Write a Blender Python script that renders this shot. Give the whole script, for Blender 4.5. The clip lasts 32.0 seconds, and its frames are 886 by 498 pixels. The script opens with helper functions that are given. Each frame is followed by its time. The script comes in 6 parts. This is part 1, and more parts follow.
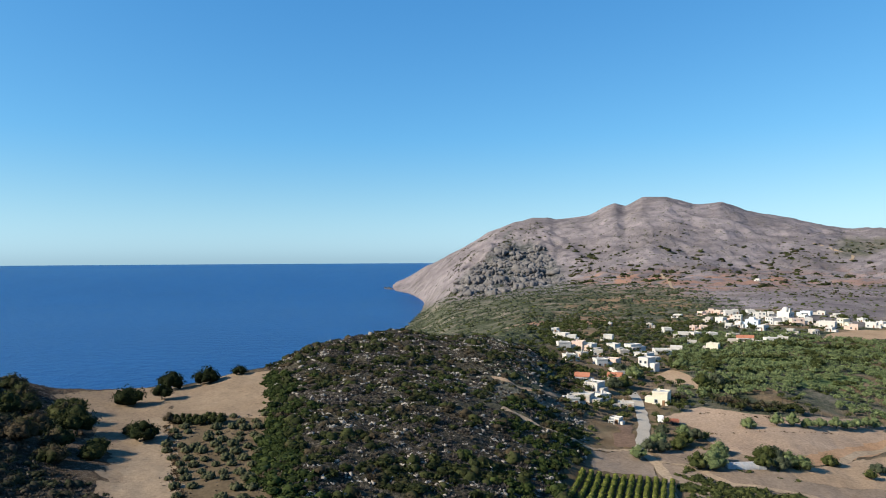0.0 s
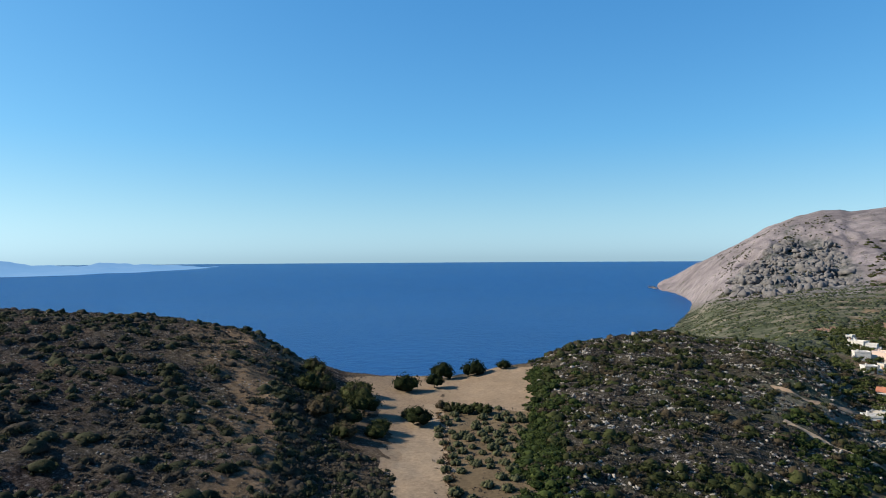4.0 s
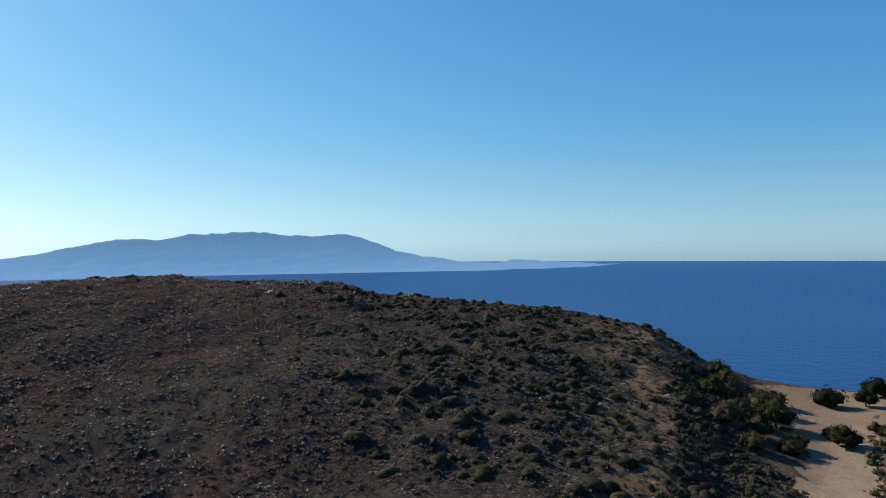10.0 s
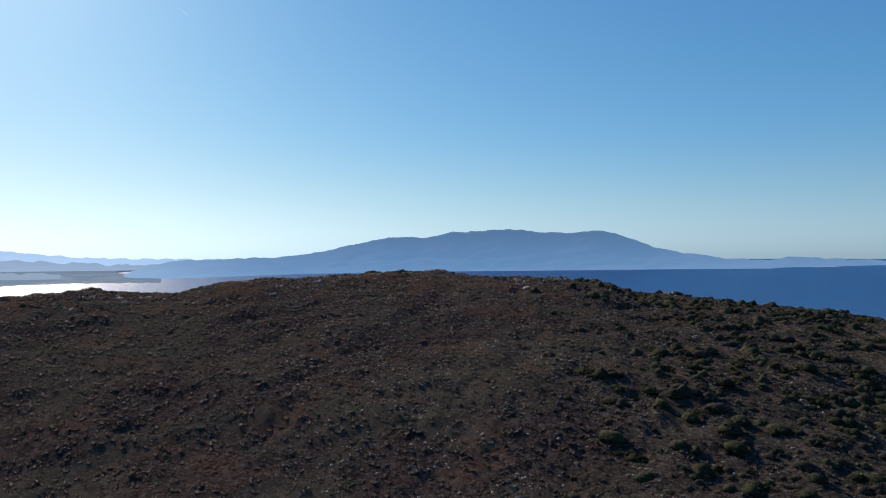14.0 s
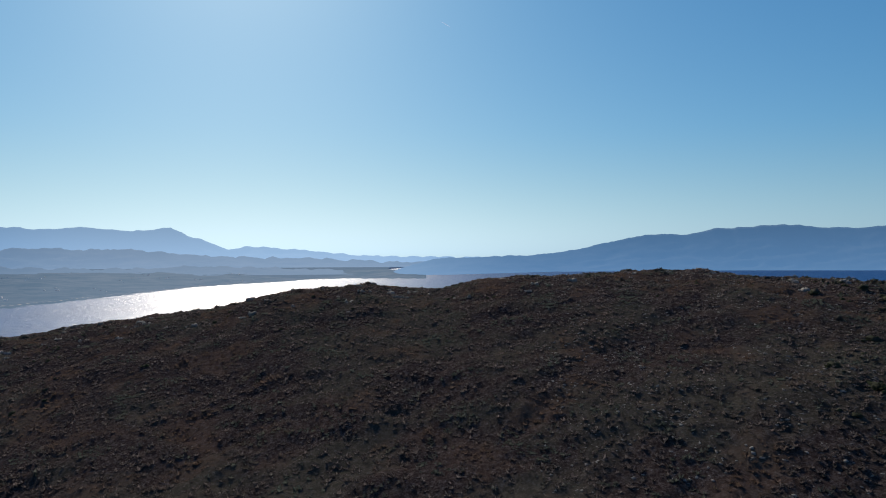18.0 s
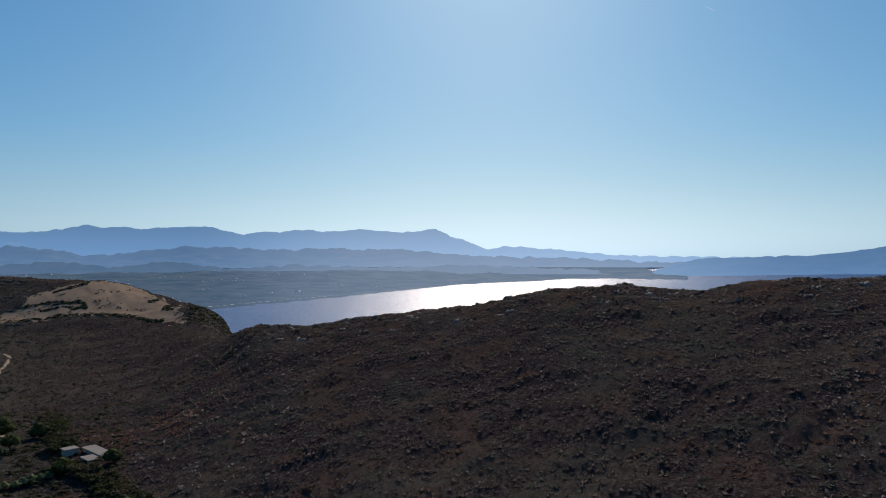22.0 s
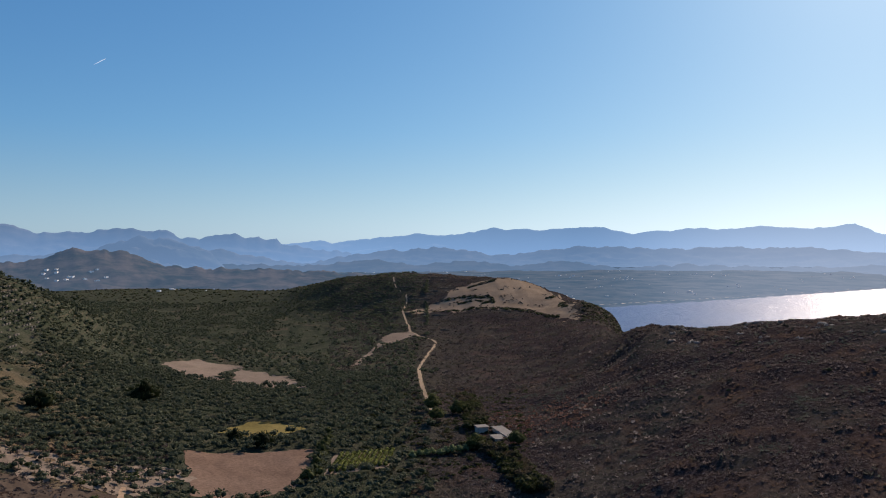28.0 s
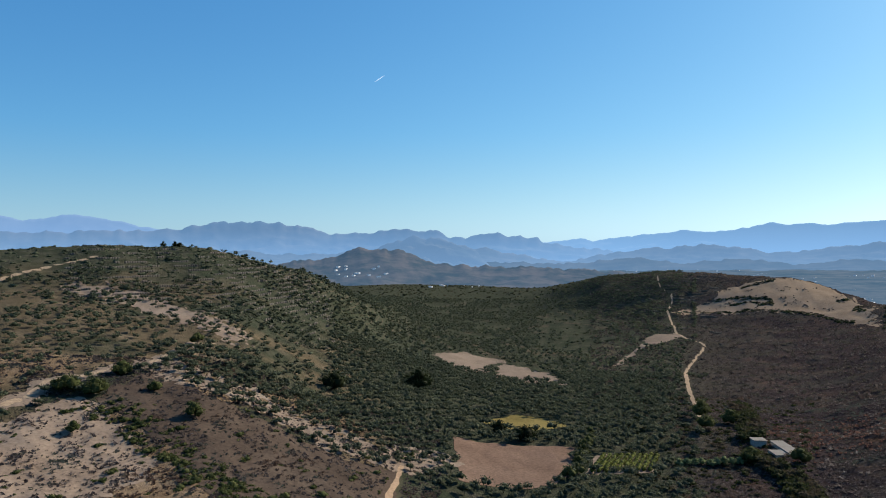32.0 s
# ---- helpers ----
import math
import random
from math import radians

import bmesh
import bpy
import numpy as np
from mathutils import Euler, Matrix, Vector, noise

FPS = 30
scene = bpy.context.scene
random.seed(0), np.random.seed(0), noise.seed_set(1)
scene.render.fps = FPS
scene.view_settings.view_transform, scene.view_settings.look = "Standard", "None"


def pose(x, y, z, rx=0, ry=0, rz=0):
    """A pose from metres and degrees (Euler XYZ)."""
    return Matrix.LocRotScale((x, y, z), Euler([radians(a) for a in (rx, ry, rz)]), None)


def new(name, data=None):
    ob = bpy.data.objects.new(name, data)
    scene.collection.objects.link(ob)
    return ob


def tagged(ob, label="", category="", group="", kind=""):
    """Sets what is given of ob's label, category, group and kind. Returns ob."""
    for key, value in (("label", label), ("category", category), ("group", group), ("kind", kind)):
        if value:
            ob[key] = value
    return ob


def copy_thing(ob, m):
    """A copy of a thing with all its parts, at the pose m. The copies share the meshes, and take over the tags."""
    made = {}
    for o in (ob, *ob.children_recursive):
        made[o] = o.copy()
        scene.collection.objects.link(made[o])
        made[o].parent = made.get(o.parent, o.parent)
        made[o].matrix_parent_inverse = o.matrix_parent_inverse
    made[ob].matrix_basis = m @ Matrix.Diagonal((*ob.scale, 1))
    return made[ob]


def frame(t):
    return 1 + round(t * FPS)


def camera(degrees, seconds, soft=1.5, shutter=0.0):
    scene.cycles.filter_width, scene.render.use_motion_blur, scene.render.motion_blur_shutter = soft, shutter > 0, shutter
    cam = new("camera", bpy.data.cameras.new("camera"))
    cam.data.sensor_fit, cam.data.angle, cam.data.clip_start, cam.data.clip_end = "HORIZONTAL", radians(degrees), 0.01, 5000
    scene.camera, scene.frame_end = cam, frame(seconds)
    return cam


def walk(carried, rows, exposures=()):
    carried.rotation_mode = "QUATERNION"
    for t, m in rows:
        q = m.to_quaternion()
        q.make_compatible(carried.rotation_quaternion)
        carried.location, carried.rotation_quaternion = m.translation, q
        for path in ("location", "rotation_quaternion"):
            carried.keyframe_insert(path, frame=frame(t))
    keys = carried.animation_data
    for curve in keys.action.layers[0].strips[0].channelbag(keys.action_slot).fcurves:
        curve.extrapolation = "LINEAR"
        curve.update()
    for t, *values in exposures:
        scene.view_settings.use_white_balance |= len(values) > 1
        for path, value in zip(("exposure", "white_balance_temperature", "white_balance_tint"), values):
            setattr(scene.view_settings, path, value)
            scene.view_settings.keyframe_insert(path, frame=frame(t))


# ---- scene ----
cam = camera(63.9, 32.0, soft=1.0)
EYE_Z = 130.0  # height of the hovering camera above the sea
# seconds, yaw to the left, pitch, roll
ROWS = [
    (0.0, -1.17, 0.76, 0.25),
    (0.5, 1.52, 0.72, 0.27),
    (1.0, 4.21, 0.70, 0.29),
    (1.5, 6.69, 0.70, 0.31),
    (2.0, 9.47, 0.71, 0.32),
    (2.5, 12.01, 0.71, 0.34),
    (3.0, 14.71, 0.69, 0.34),
    (3.5, 17.17, 0.70, 0.34),
    (5.5, 27.66, 0.72, 0.32),
    (6.0, 30.33, 0.72, 0.30),
    (6.5, 32.78, 0.71, 0.29),
    (7.0, 35.46, 0.72, 0.24),
    (7.5, 38.11, 0.73, 0.21),
    (8.0, 40.70, 0.67, 0.23),
    (8.5, 43.26, 0.63, 0.24),
    (9.0, 45.92, 0.63, 0.23),
    (9.5, 48.43, 0.65, 0.20),
    (10.0, 51.08, 0.64, 0.20),
    (10.5, 53.63, 0.63, 0.22),
    (11.0, 56.16, 0.58, 0.22),
    (11.5, 58.70, 0.53, 0.24),
    (12.0, 61.39, 0.52, 0.22),
    (12.5, 63.72, 0.50, 0.16),
    (13.0, 66.40, 0.47, 0.12),
    (13.5, 68.85, 0.44, 0.11),
    (14.0, 71.43, 0.43, 0.12),
    (14.5, 73.92, 0.42, 0.13),
    (16.5, 84.02, 0.34, 0.17),
    (17.0, 86.61, 0.33, 0.18),
    (17.5, 89.07, 0.31, 0.16),
    (18.0, 91.72, 0.30, 0.12),
    (18.5, 94.28, 0.27, 0.06),
    (19.0, 96.66, 0.25, 0.02),
    (19.5, 99.25, 0.26, 0.02),
    (20.0, 101.87, 0.26, 0.05),
    (20.5, 104.23, 0.27, 0.08),
    (21.0, 106.94, 0.28, 0.10),
    (21.5, 109.49, 0.30, 0.07),
    (22.0, 112.11, 0.31, 0.07),
    (22.5, 114.60, 0.32, 0.09),
    (23.0, 117.26, 0.32, 0.12),
    (23.5, 119.63, 0.33, 0.13),
    (24.0, 122.24, 0.36, 0.15),
    (24.5, 124.81, 0.34, 0.16),
    (25.0, 127.39, 0.32, 0.16),
    (25.5, 129.91, 0.31, 0.21),
    (27.5, 140.25, 0.34, 0.26),
    (28.0, 142.84, 0.36, 0.31),
    (28.5, 145.23, 0.37, 0.32),
    (29.0, 147.90, 0.36, 0.34),
    (29.5, 150.46, 0.34, 0.37),
    (30.0, 153.01, 0.34, 0.41),
    (30.5, 155.56, 0.35, 0.44),
    (31.0, 158.17, 0.34, 0.47),
    (31.5, 160.83, 0.34, 0.48),
    (32.0, 163.61, 0.35, 0.50),
]
walk(cam, [(t, pose(0.3, 0, EYE_Z, 90 + p, r, y)) for t, y, p, r in ROWS],
     exposures=[(0, .92, 6550, 10), (3, .88, 6550, 10), (6, .83, 6550, 10), (9, .66, 6550, 11), (13, .42, 6500, 12), (14, .34, 6600, 16), (15.5, .2, 6450, 13), (17, .05, 6350, 12), (19, -.03, 6300, 13), (21, -.05, 6400, 17), (24, -.03, 6350, 14), (26, .1, 6450, 15), (28, .3, 6850, 22), (29.5, .48, 6650, 16), (32, .65, 6550, 12)])

# ---- light ----
SUN_AZ, SUN_EL = 108.0, 31.0
sun_way = Vector((-math.sin(radians(SUN_AZ)) * math.cos(radians(SUN_EL)), math.cos(radians(SUN_AZ)) * math.cos(radians(SUN_EL)), math.sin(radians(SUN_EL))))
sky_world = bpy.data.worlds.new("sky")
scene.world = sky_world
sky_world.use_nodes = True
sn = sky_world.node_tree
sky = sn.nodes.new("ShaderNodeTexSky")
sky.sky_type, sky.sun_disc = "NISHITA", False
sky.sun_elevation, sky.sun_rotation = radians(SUN_EL), -radians(SUN_AZ)
sky.altitude, sky.air_density, sky.dust_density, sky.ozone_density = 100.0, 1.0, 0.5, 2.5
# the clear autumn sky: deep blue, and paler towards the sun
split, merge = sn.nodes.new("ShaderNodeSeparateColor"), sn.nodes.new("ShaderNodeCombineColor")
sn.links.new(sky.outputs[0], split.inputs[0])


def sky_math(kind, a, b):
    n = sn.nodes.new("ShaderNodeMath")
    n.operation = kind
    for sock, v in zip(n.inputs, (a, b)):
        if isinstance(v, float):
            sock.default_value = v
        else:
            sn.links.new(v, sock)
    return n.outputs[0]


graded = []
light = [sky_math("MULTIPLY", split.outputs[k], 0.095) for k in range(3)]
for k, (gain, powers) in enumerate(((0.99, (1.269, -0.222, 0.154)), (1.37, (0.315, 0.47, 0.019)), (1.56, (0.216, -0.15, 0.514)))):
    value = gain * 10
    for x, power in zip(light, powers):
        value = sky_math("MULTIPLY", sky_math("POWER", x, power), value)
    graded.append(value)
# pale haze low over the horizon
height = sn.nodes.new("ShaderNodeSeparateXYZ")
sn.links.new(sn.nodes.new("ShaderNodeTexCoord").outputs["Generated"], height.inputs[0])
low = sky_math("MAXIMUM", sky_math("SUBTRACT", 1.0, sky_math("DIVIDE", sky_math("ABSOLUTE", height.outputs[2], 0.0), 0.17)), 0.0)
low = sky_math("MULTIPLY", sky_math("POWER", low, 1.4), 0.8)
for k, share in ((0, 0.70), (2, 1.19)):
    gap = sky_math("SUBTRACT", sky_math("MULTIPLY", graded[1], share), graded[k])
    graded[k] = sky_math("ADD", graded[k], sky_math("MULTIPLY", gap, low))
for k in range(3):
    sn.links.new(graded[k], merge.inputs[k])
sn.links.new(merge.outputs[0], sn.nodes["Background"].inputs["Color"])
sn.nodes["Background"].inputs["Strength"].default_value = 0.05
sun_data = bpy.data.lights.new("sun", "SUN")
sun_data.energy, sun_data.angle, sun_data.color = 5.0, radians(0.55), (1.0, 0.885, 0.72)
sun = new("sun", sun_data)
sun.rotation_euler = sun_way.to_track_quat("Z", "Y").to_euler()
sun.location = (0, 0, 400)

# ---- materials ----
def material(name, rough=0.9, spec=0.2):
    m = bpy.data.materials.new(name)
    m.use_nodes = True
    b = m.node_tree.nodes["Principled BSDF"]
    b.inputs["Roughness"].default_value = rough
    b.inputs["Specular IOR Level"].default_value = spec
    return m, m.node_tree, b


def node(tree, kind, **values):
    n = tree.nodes.new(kind)
    for key, v in values.items():
        n.inputs[key].default_value = v
    return n


def noise_node(tree, scale, detail=6.0, rough=0.6, coord=None):
    if coord is None:
        coord = tree.nodes.new("ShaderNodeNewGeometry").outputs["Position"]
    n = node(tree, "ShaderNodeTexNoise", Scale=scale, Detail=detail, Roughness=rough)
    tree.links.new(coord, n.inputs["Vector"])
    return n.outputs["Fac"]


def ramp(tree, fac, stops):
    r = tree.nodes.new("ShaderNodeValToRGB")
    e = r.color_ramp.elements
    while len(e) < len(stops):
        e.new(0.5)
    for el, (p, c) in zip(e, stops):
        el.position, el.color = p, (*c, 1)
    tree.links.new(fac, r.inputs[0])
    return r.outputs[0]


def mix(tree, fac, a, b, blend="MIX"):
    n = tree.nodes.new("ShaderNodeMix")
    n.data_type, n.blend_type = "RGBA", blend
    for sock, v in ((n.inputs[0], fac), (n.inputs[6], a), (n.inputs[7], b)):
        if isinstance(v, (int, float)):
            sock.default_value = v
        elif isinstance(v, tuple):
            sock.default_value = (*v, 1)
        else:
            tree.links.new(v, sock)
    return n.outputs[2]


def step(tree, fac, lo, hi):
    n = node(tree, "ShaderNodeMapRange")
    n.interpolation_type = "SMOOTHSTEP"
    n.inputs[1].default_value, n.inputs[2].default_value = lo, hi
    tree.links.new(fac, n.inputs[0])
    return n.outputs[0]


def attribute(tree, name):
    n = tree.nodes.new("ShaderNodeAttribute")
    n.attribute_name = name
    return n.outputs["Fac"]


def bump(tree, bsdf, fac, strength, distance):
    n = node(tree, "ShaderNodeBump", Strength=strength, Distance=distance)
    tree.links.new(fac, n.inputs["Height"])
    tree.links.new(n.outputs[0], bsdf.inputs["Normal"])


def mottled(name, dark, mid, light, big, small, rough=0.9, relief=0.0, spec=0.2):
    """A surface whose colour varies at two scales (1 / metres), with fine relief in metres."""
    m, t, b = material(name, rough, spec)
    a = ramp(t, noise_node(t, big, 5), [(0.3, dark), (0.5, mid), (0.72, light)])
    c = ramp(t, noise_node(t, small, 8, 0.7), [(0.25, tuple(v * 0.55 for v in mid)), (0.5, mid), (0.75, tuple(min(1, v * 1.5) for v in mid))])
    t.links.new(mix(t, 0.5, a, c), b.inputs["Base Color"])
    if relief:
        bump(t, b, noise_node(t, small * 0.7, 8, 0.7), 0.8, relief)
    return m


def ground_material():
    """Scrub floor, dry soil, grove floor, burnt scrub and bare mountain rock, mixed by what grows where."""
    m, t, b = material("hill_ground", 1.0, 0.0)
    fine, mid, big = noise_node(t, 0.9, 8, 0.75), noise_node(t, 0.12, 6, 0.65), noise_node(t, 0.016, 5, 0.6)
    huge = noise_node(t, 0.006, 9, 0.68)
    grit = noise_node(t, 2.4, 6, 0.8)
    fine = mix(t, 0.45, fine, grit)
    scrub = ramp(t, fine, [(0.38, (0.012, 0.011, 0.009)), (0.47, (0.028, 0.024, 0.021)), (0.54, (0.074, 0.062, 0.054)), (0.64, (0.225, 0.205, 0.188))])
    burnt = ramp(t, fine, [(0.38, (0.012, 0.009, 0.009)), (0.48, (0.030, 0.022, 0.021)), (0.57, (0.068, 0.057, 0.055)), (0.70, (0.200, 0.190, 0.200))])
    soil = ramp(t, mid, [(0.3, (0.116, 0.078, 0.048)), (0.5, (0.170, 0.119, 0.075)), (0.72, (0.224, 0.167, 0.112))])
    herb = step(t, noise_node(t, 0.16, 5, 0.75), 0.47, 0.56)
    green = ramp(t, mid, [(0.3, (0.018, 0.025, 0.014)), (0.5, (0.033, 0.040, 0.023)), (0.68, (0.076, 0.071, 0.053))])
    green = mix(t, herb, mix(t, 0.5, green, (0.056, 0.057, 0.042)), mix(t, 0.5, green, (0.030, 0.040, 0.027)))
    rock = ramp(t, huge, [(0.28, (0.098, 0.088, 0.091)), (0.45, (0.146, 0.130, 0.136)), (0.6, (0.190, 0.169, 0.177)), (0.75, (0.240, 0.216, 0.224))])
    speck = step(t, noise_node(t, 0.06, 7, 0.85), 0.555, 0.60)
    streak = ramp(t, noise_node(t, 0.03, 9, 0.75), [(0.34, (0.55, 0.56, 0.58)), (0.5, (0.95, 0.95, 0.96)), (0.66, (1.28, 1.25, 1.22))])
    rock = mix(t, 1.0, rock, streak, "MULTIPLY")
    rock = mix(t, speck, rock, (0.045, 0.048, 0.028))
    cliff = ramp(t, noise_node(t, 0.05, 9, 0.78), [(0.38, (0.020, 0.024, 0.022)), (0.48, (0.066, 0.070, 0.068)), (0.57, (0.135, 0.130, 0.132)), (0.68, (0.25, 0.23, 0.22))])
    patches = noise_node(t, 0.028, 8, 0.72)
    meadow = ramp(t, mix(t, 0.4, patches, fine), [(0.38, (0.026, 0.035, 0.022)), (0.46, (0.049, 0.058, 0.037)), (0.53, (0.092, 0.090, 0.068)), (0.62, (0.200, 0.172, 0.140))])
    red = step(t, noise_node(t, 0.02, 6, 0.65), 0.45, 0.58)
    col = mix(t, step(t, big, 0.35, 0.65), scrub, mix(t, 0.35, scrub, (0.05, 0.052, 0.03)))
    burnt = mix(t, step(t, noise_node(t, 0.035, 4, 0.6), 0.46, 0.6), burnt, mix(t, 0.4, burnt, (0.060, 0.060, 0.046)))
    burnt = mix(t, step(t, noise_node(t, 0.05, 4, 0.6), 0.5, 0.64), burnt, mix(t, 0.4, burnt, (0.082, 0.055, 0.043)))
    col = mix(t, attribute(t, "burnt"), col, burnt)
    col = mix(t, attribute(t, "green"), col, green)
    col = mix(t, attribute(t, "meadow"), col, meadow)
    col = mix(t, attribute(t, "soil"), col, soil)
    col = mix(t, attribute(t, "rock"), col, rock)
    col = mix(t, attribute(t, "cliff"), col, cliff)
    n = t.nodes.new("ShaderNodeMath")
    n.operation = "MULTIPLY"
    t.links.new(red, n.inputs[0])
    t.links.new(attribute(t, "red"), n.inputs[1])
    col = mix(t, n.outputs[0], col, (0.235, 0.135, 0.095))
    height = t.nodes.new("ShaderNodeSeparateXYZ")
    t.links.new(t.nodes.new("ShaderNodeNewGeometry").outputs["Position"], height.inputs[0])
    wob = t.nodes.new("ShaderNodeMath")
    wob.operation, wob.inputs[1].default_value = "MULTIPLY_ADD", 4.0
    t.links.new(big, wob.inputs[0])
    t.links.new(height.outputs[2], wob.inputs[2])
    saw = t.nodes.new("ShaderNodeMath")
    saw.operation, saw.inputs[1].default_value = "PINGPONG", 1.5
    t.links.new(wob.outputs[0], saw.inputs[0])
    wall = t.nodes.new("ShaderNodeMath")
    wall.operation = "MULTIPLY"
    t.links.new(step(t, saw.outputs[0], 1.05, 1.4), wall.inputs[0])
    t.links.new(attribute(t, "terrace"), wall.inputs[1])
    col = mix(t, wall.outputs[0], col, (0.09, 0.073, 0.052))
    t.links.new(col, b.inputs["Base Color"])
    crag = t.nodes.new("ShaderNodeMath")
    crag.operation = "MULTIPLY"
    t.links.new(noise_node(t, 0.022, 9, 0.68), crag.inputs[0])
    t.links.new(attribute(t, "rock"), crag.inputs[1])
    total = t.nodes.new("ShaderNodeMath")
    total.operation, total.inputs[1].default_value = "MULTIPLY_ADD", 4.0
    t.links.new(crag.outputs[0], total.inputs[0])
    t.links.new(fine, total.inputs[2])
    bump(t, b, total.outputs[0], 1.0, 0.8)
    return m


def sea_material():
    m, t, b = material("sea_water", 0.32, 0.24)
    far = noise_node(t, 0.004, 4, 0.6)
    t.links.new(ramp(t, far, [(0.3, (0.0006, 0.033, 0.134)), (0.7, (0.0012, 0.044, 0.164))]), b.inputs["Base Color"])
    b.inputs["IOR"].default_value = 1.33
    n1, n2 = noise_node(t, 0.35, 4, 0.6), noise_node(t, 0.05, 4, 0.6)
    s = t.nodes.new("ShaderNodeMath")
    s.operation = "MULTIPLY_ADD"
    s.inputs[1].default_value = 4.0
    t.links.new(n2, s.inputs[0])
    t.links.new(n1, s.inputs[2])
    bump(t, b, s.outputs[0], 1.0, 0.6)
    return m


def haze_glow_material(name, land, dark, veil, glow, low=0.64, high=0.45, span=(30.0, 330.0), grain=0.006, boost=0.3):
    """Far land: its own colour, with the air's haze painted on as emission."""
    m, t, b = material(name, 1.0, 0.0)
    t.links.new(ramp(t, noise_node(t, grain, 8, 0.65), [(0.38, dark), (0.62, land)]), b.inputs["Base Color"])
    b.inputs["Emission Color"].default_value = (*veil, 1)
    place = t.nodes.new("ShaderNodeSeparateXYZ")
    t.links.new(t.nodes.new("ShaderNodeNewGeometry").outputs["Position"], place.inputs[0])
    deep = node(t, "ShaderNodeMapRange")  # painted haze glows most low down, like thick air near the sea
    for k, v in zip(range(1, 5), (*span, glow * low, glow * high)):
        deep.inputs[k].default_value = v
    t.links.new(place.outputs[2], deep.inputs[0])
    # the painted haze glows more, and paler, on the side of the sun
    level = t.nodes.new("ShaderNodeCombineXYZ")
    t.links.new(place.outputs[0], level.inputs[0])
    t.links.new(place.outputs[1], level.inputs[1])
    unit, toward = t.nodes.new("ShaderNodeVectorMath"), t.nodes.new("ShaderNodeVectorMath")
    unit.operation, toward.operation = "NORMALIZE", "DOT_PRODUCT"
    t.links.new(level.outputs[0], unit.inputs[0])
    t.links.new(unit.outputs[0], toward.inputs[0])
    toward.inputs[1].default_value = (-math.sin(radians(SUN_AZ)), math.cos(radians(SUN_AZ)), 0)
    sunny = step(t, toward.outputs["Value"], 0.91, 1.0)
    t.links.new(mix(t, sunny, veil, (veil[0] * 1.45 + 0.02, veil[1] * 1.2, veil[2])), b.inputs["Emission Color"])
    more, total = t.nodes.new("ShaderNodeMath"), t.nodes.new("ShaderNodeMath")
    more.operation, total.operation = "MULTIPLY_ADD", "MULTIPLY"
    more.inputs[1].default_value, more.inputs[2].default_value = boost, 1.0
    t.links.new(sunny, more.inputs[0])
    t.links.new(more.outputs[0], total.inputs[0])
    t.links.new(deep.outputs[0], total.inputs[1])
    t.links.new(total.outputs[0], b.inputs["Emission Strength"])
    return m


def leaf_material(name, dark, light, dry=None, thinness=0.38, warm=None):
    m, t, b = material(name, 0.85, 0.1)
    g = t.nodes.new("ShaderNodeNewGeometry")
    col = ramp(t, g.outputs["Random Per Island"], [(0.0, dark), (0.6, tuple((p + q) / 2 for p, q in zip(dark, light))), (1.0, light)])
    patch = noise_node(t, 0.11, 3, 0.5)
    if dry:
        col = mix(t, step(t, patch, 0.5, 0.62), col, dry)
    if warm:
        col = mix(t, step(t, noise_node(t, 0.05, 4, 0.6), 0.5, 0.64), col, warm)
    grain = ramp(t, noise_node(t, 2.6, 4, 0.7), [(0.3, (0.45, 0.45, 0.45)), (0.7, (1.25, 1.25, 1.25))])
    col = mix(t, 1.0, col, grain, "MULTIPLY")
    t.links.new(col, b.inputs["Base Color"])
    thin = t.nodes.new("ShaderNodeBsdfTranslucent")
    t.links.new(col, thin.inputs["Color"])
    both = t.nodes.new("ShaderNodeMixShader")
    both.inputs[0].default_value = thinness
    t.links.new(b.outputs[0], both.inputs[1])
    t.links.new(thin.outputs[0], both.inputs[2])
    t.links.new(both.outputs[0], t.nodes["Material Output"].inputs["Surface"])
    return m


GROUND = ground_material()
SEA = sea_material()

# ---- the lie of the land ----
class Noise:
    """Smooth gradient noise over the plan."""
    def __init__(self, seed):
        rng = np.random.RandomState(seed)
        self.p = rng.permutation(512)
        a = rng.rand(512) * 2 * np.pi
        self.g = np.stack([np.cos(a), np.sin(a)], 1)

    def __call__(self, x, y):
        xi, yi = np.floor(x).astype(int), np.floor(y).astype(int)
        fx, fy = x - xi, y - yi
        u, v = fx * fx * fx * (fx * (fx * 6 - 15) + 10), fy * fy * fy * (fy * (fy * 6 - 15) + 10)

        def corner(i, j):
            k = self.p[(self.p[(xi + i) & 511] + yi + j) & 511]
            return self.g[k, 0] * (fx - i) + self.g[k, 1] * (fy - j)
        a = corner(0, 0) * (1 - u) + corner(1, 0) * u
        b = corner(0, 1) * (1 - u) + corner(1, 1) * u
        return (a * (1 - v) + b * v) * 1.5

    def fbm(self, x, y, octaves=4, gain=0.5):
        s, k = 0, 1.0
        for _ in range(octaves):
            s, k, x, y = s + k * self(x, y), k * gain, x * 2.03 + 17.1, y * 2.03 + 5.7
        return s

    def ridged(self, x, y, octaves=5):
        s, k = 0, 1.0
        for _ in range(octaves):
            s, k, x, y = s + k * (0.5 - np.abs(self(x, y))), k * 0.5, x * 2.05 + 9.3, y * 2.05 + 3.1
        return s


N1, N2, N3 = Noise(3), Noise(8), Noise(21)


def smooth(lo, hi, v):
    s = np.clip((v - lo) / (hi - lo), 0, 1)
    return s * s * (3 - 2 * s)


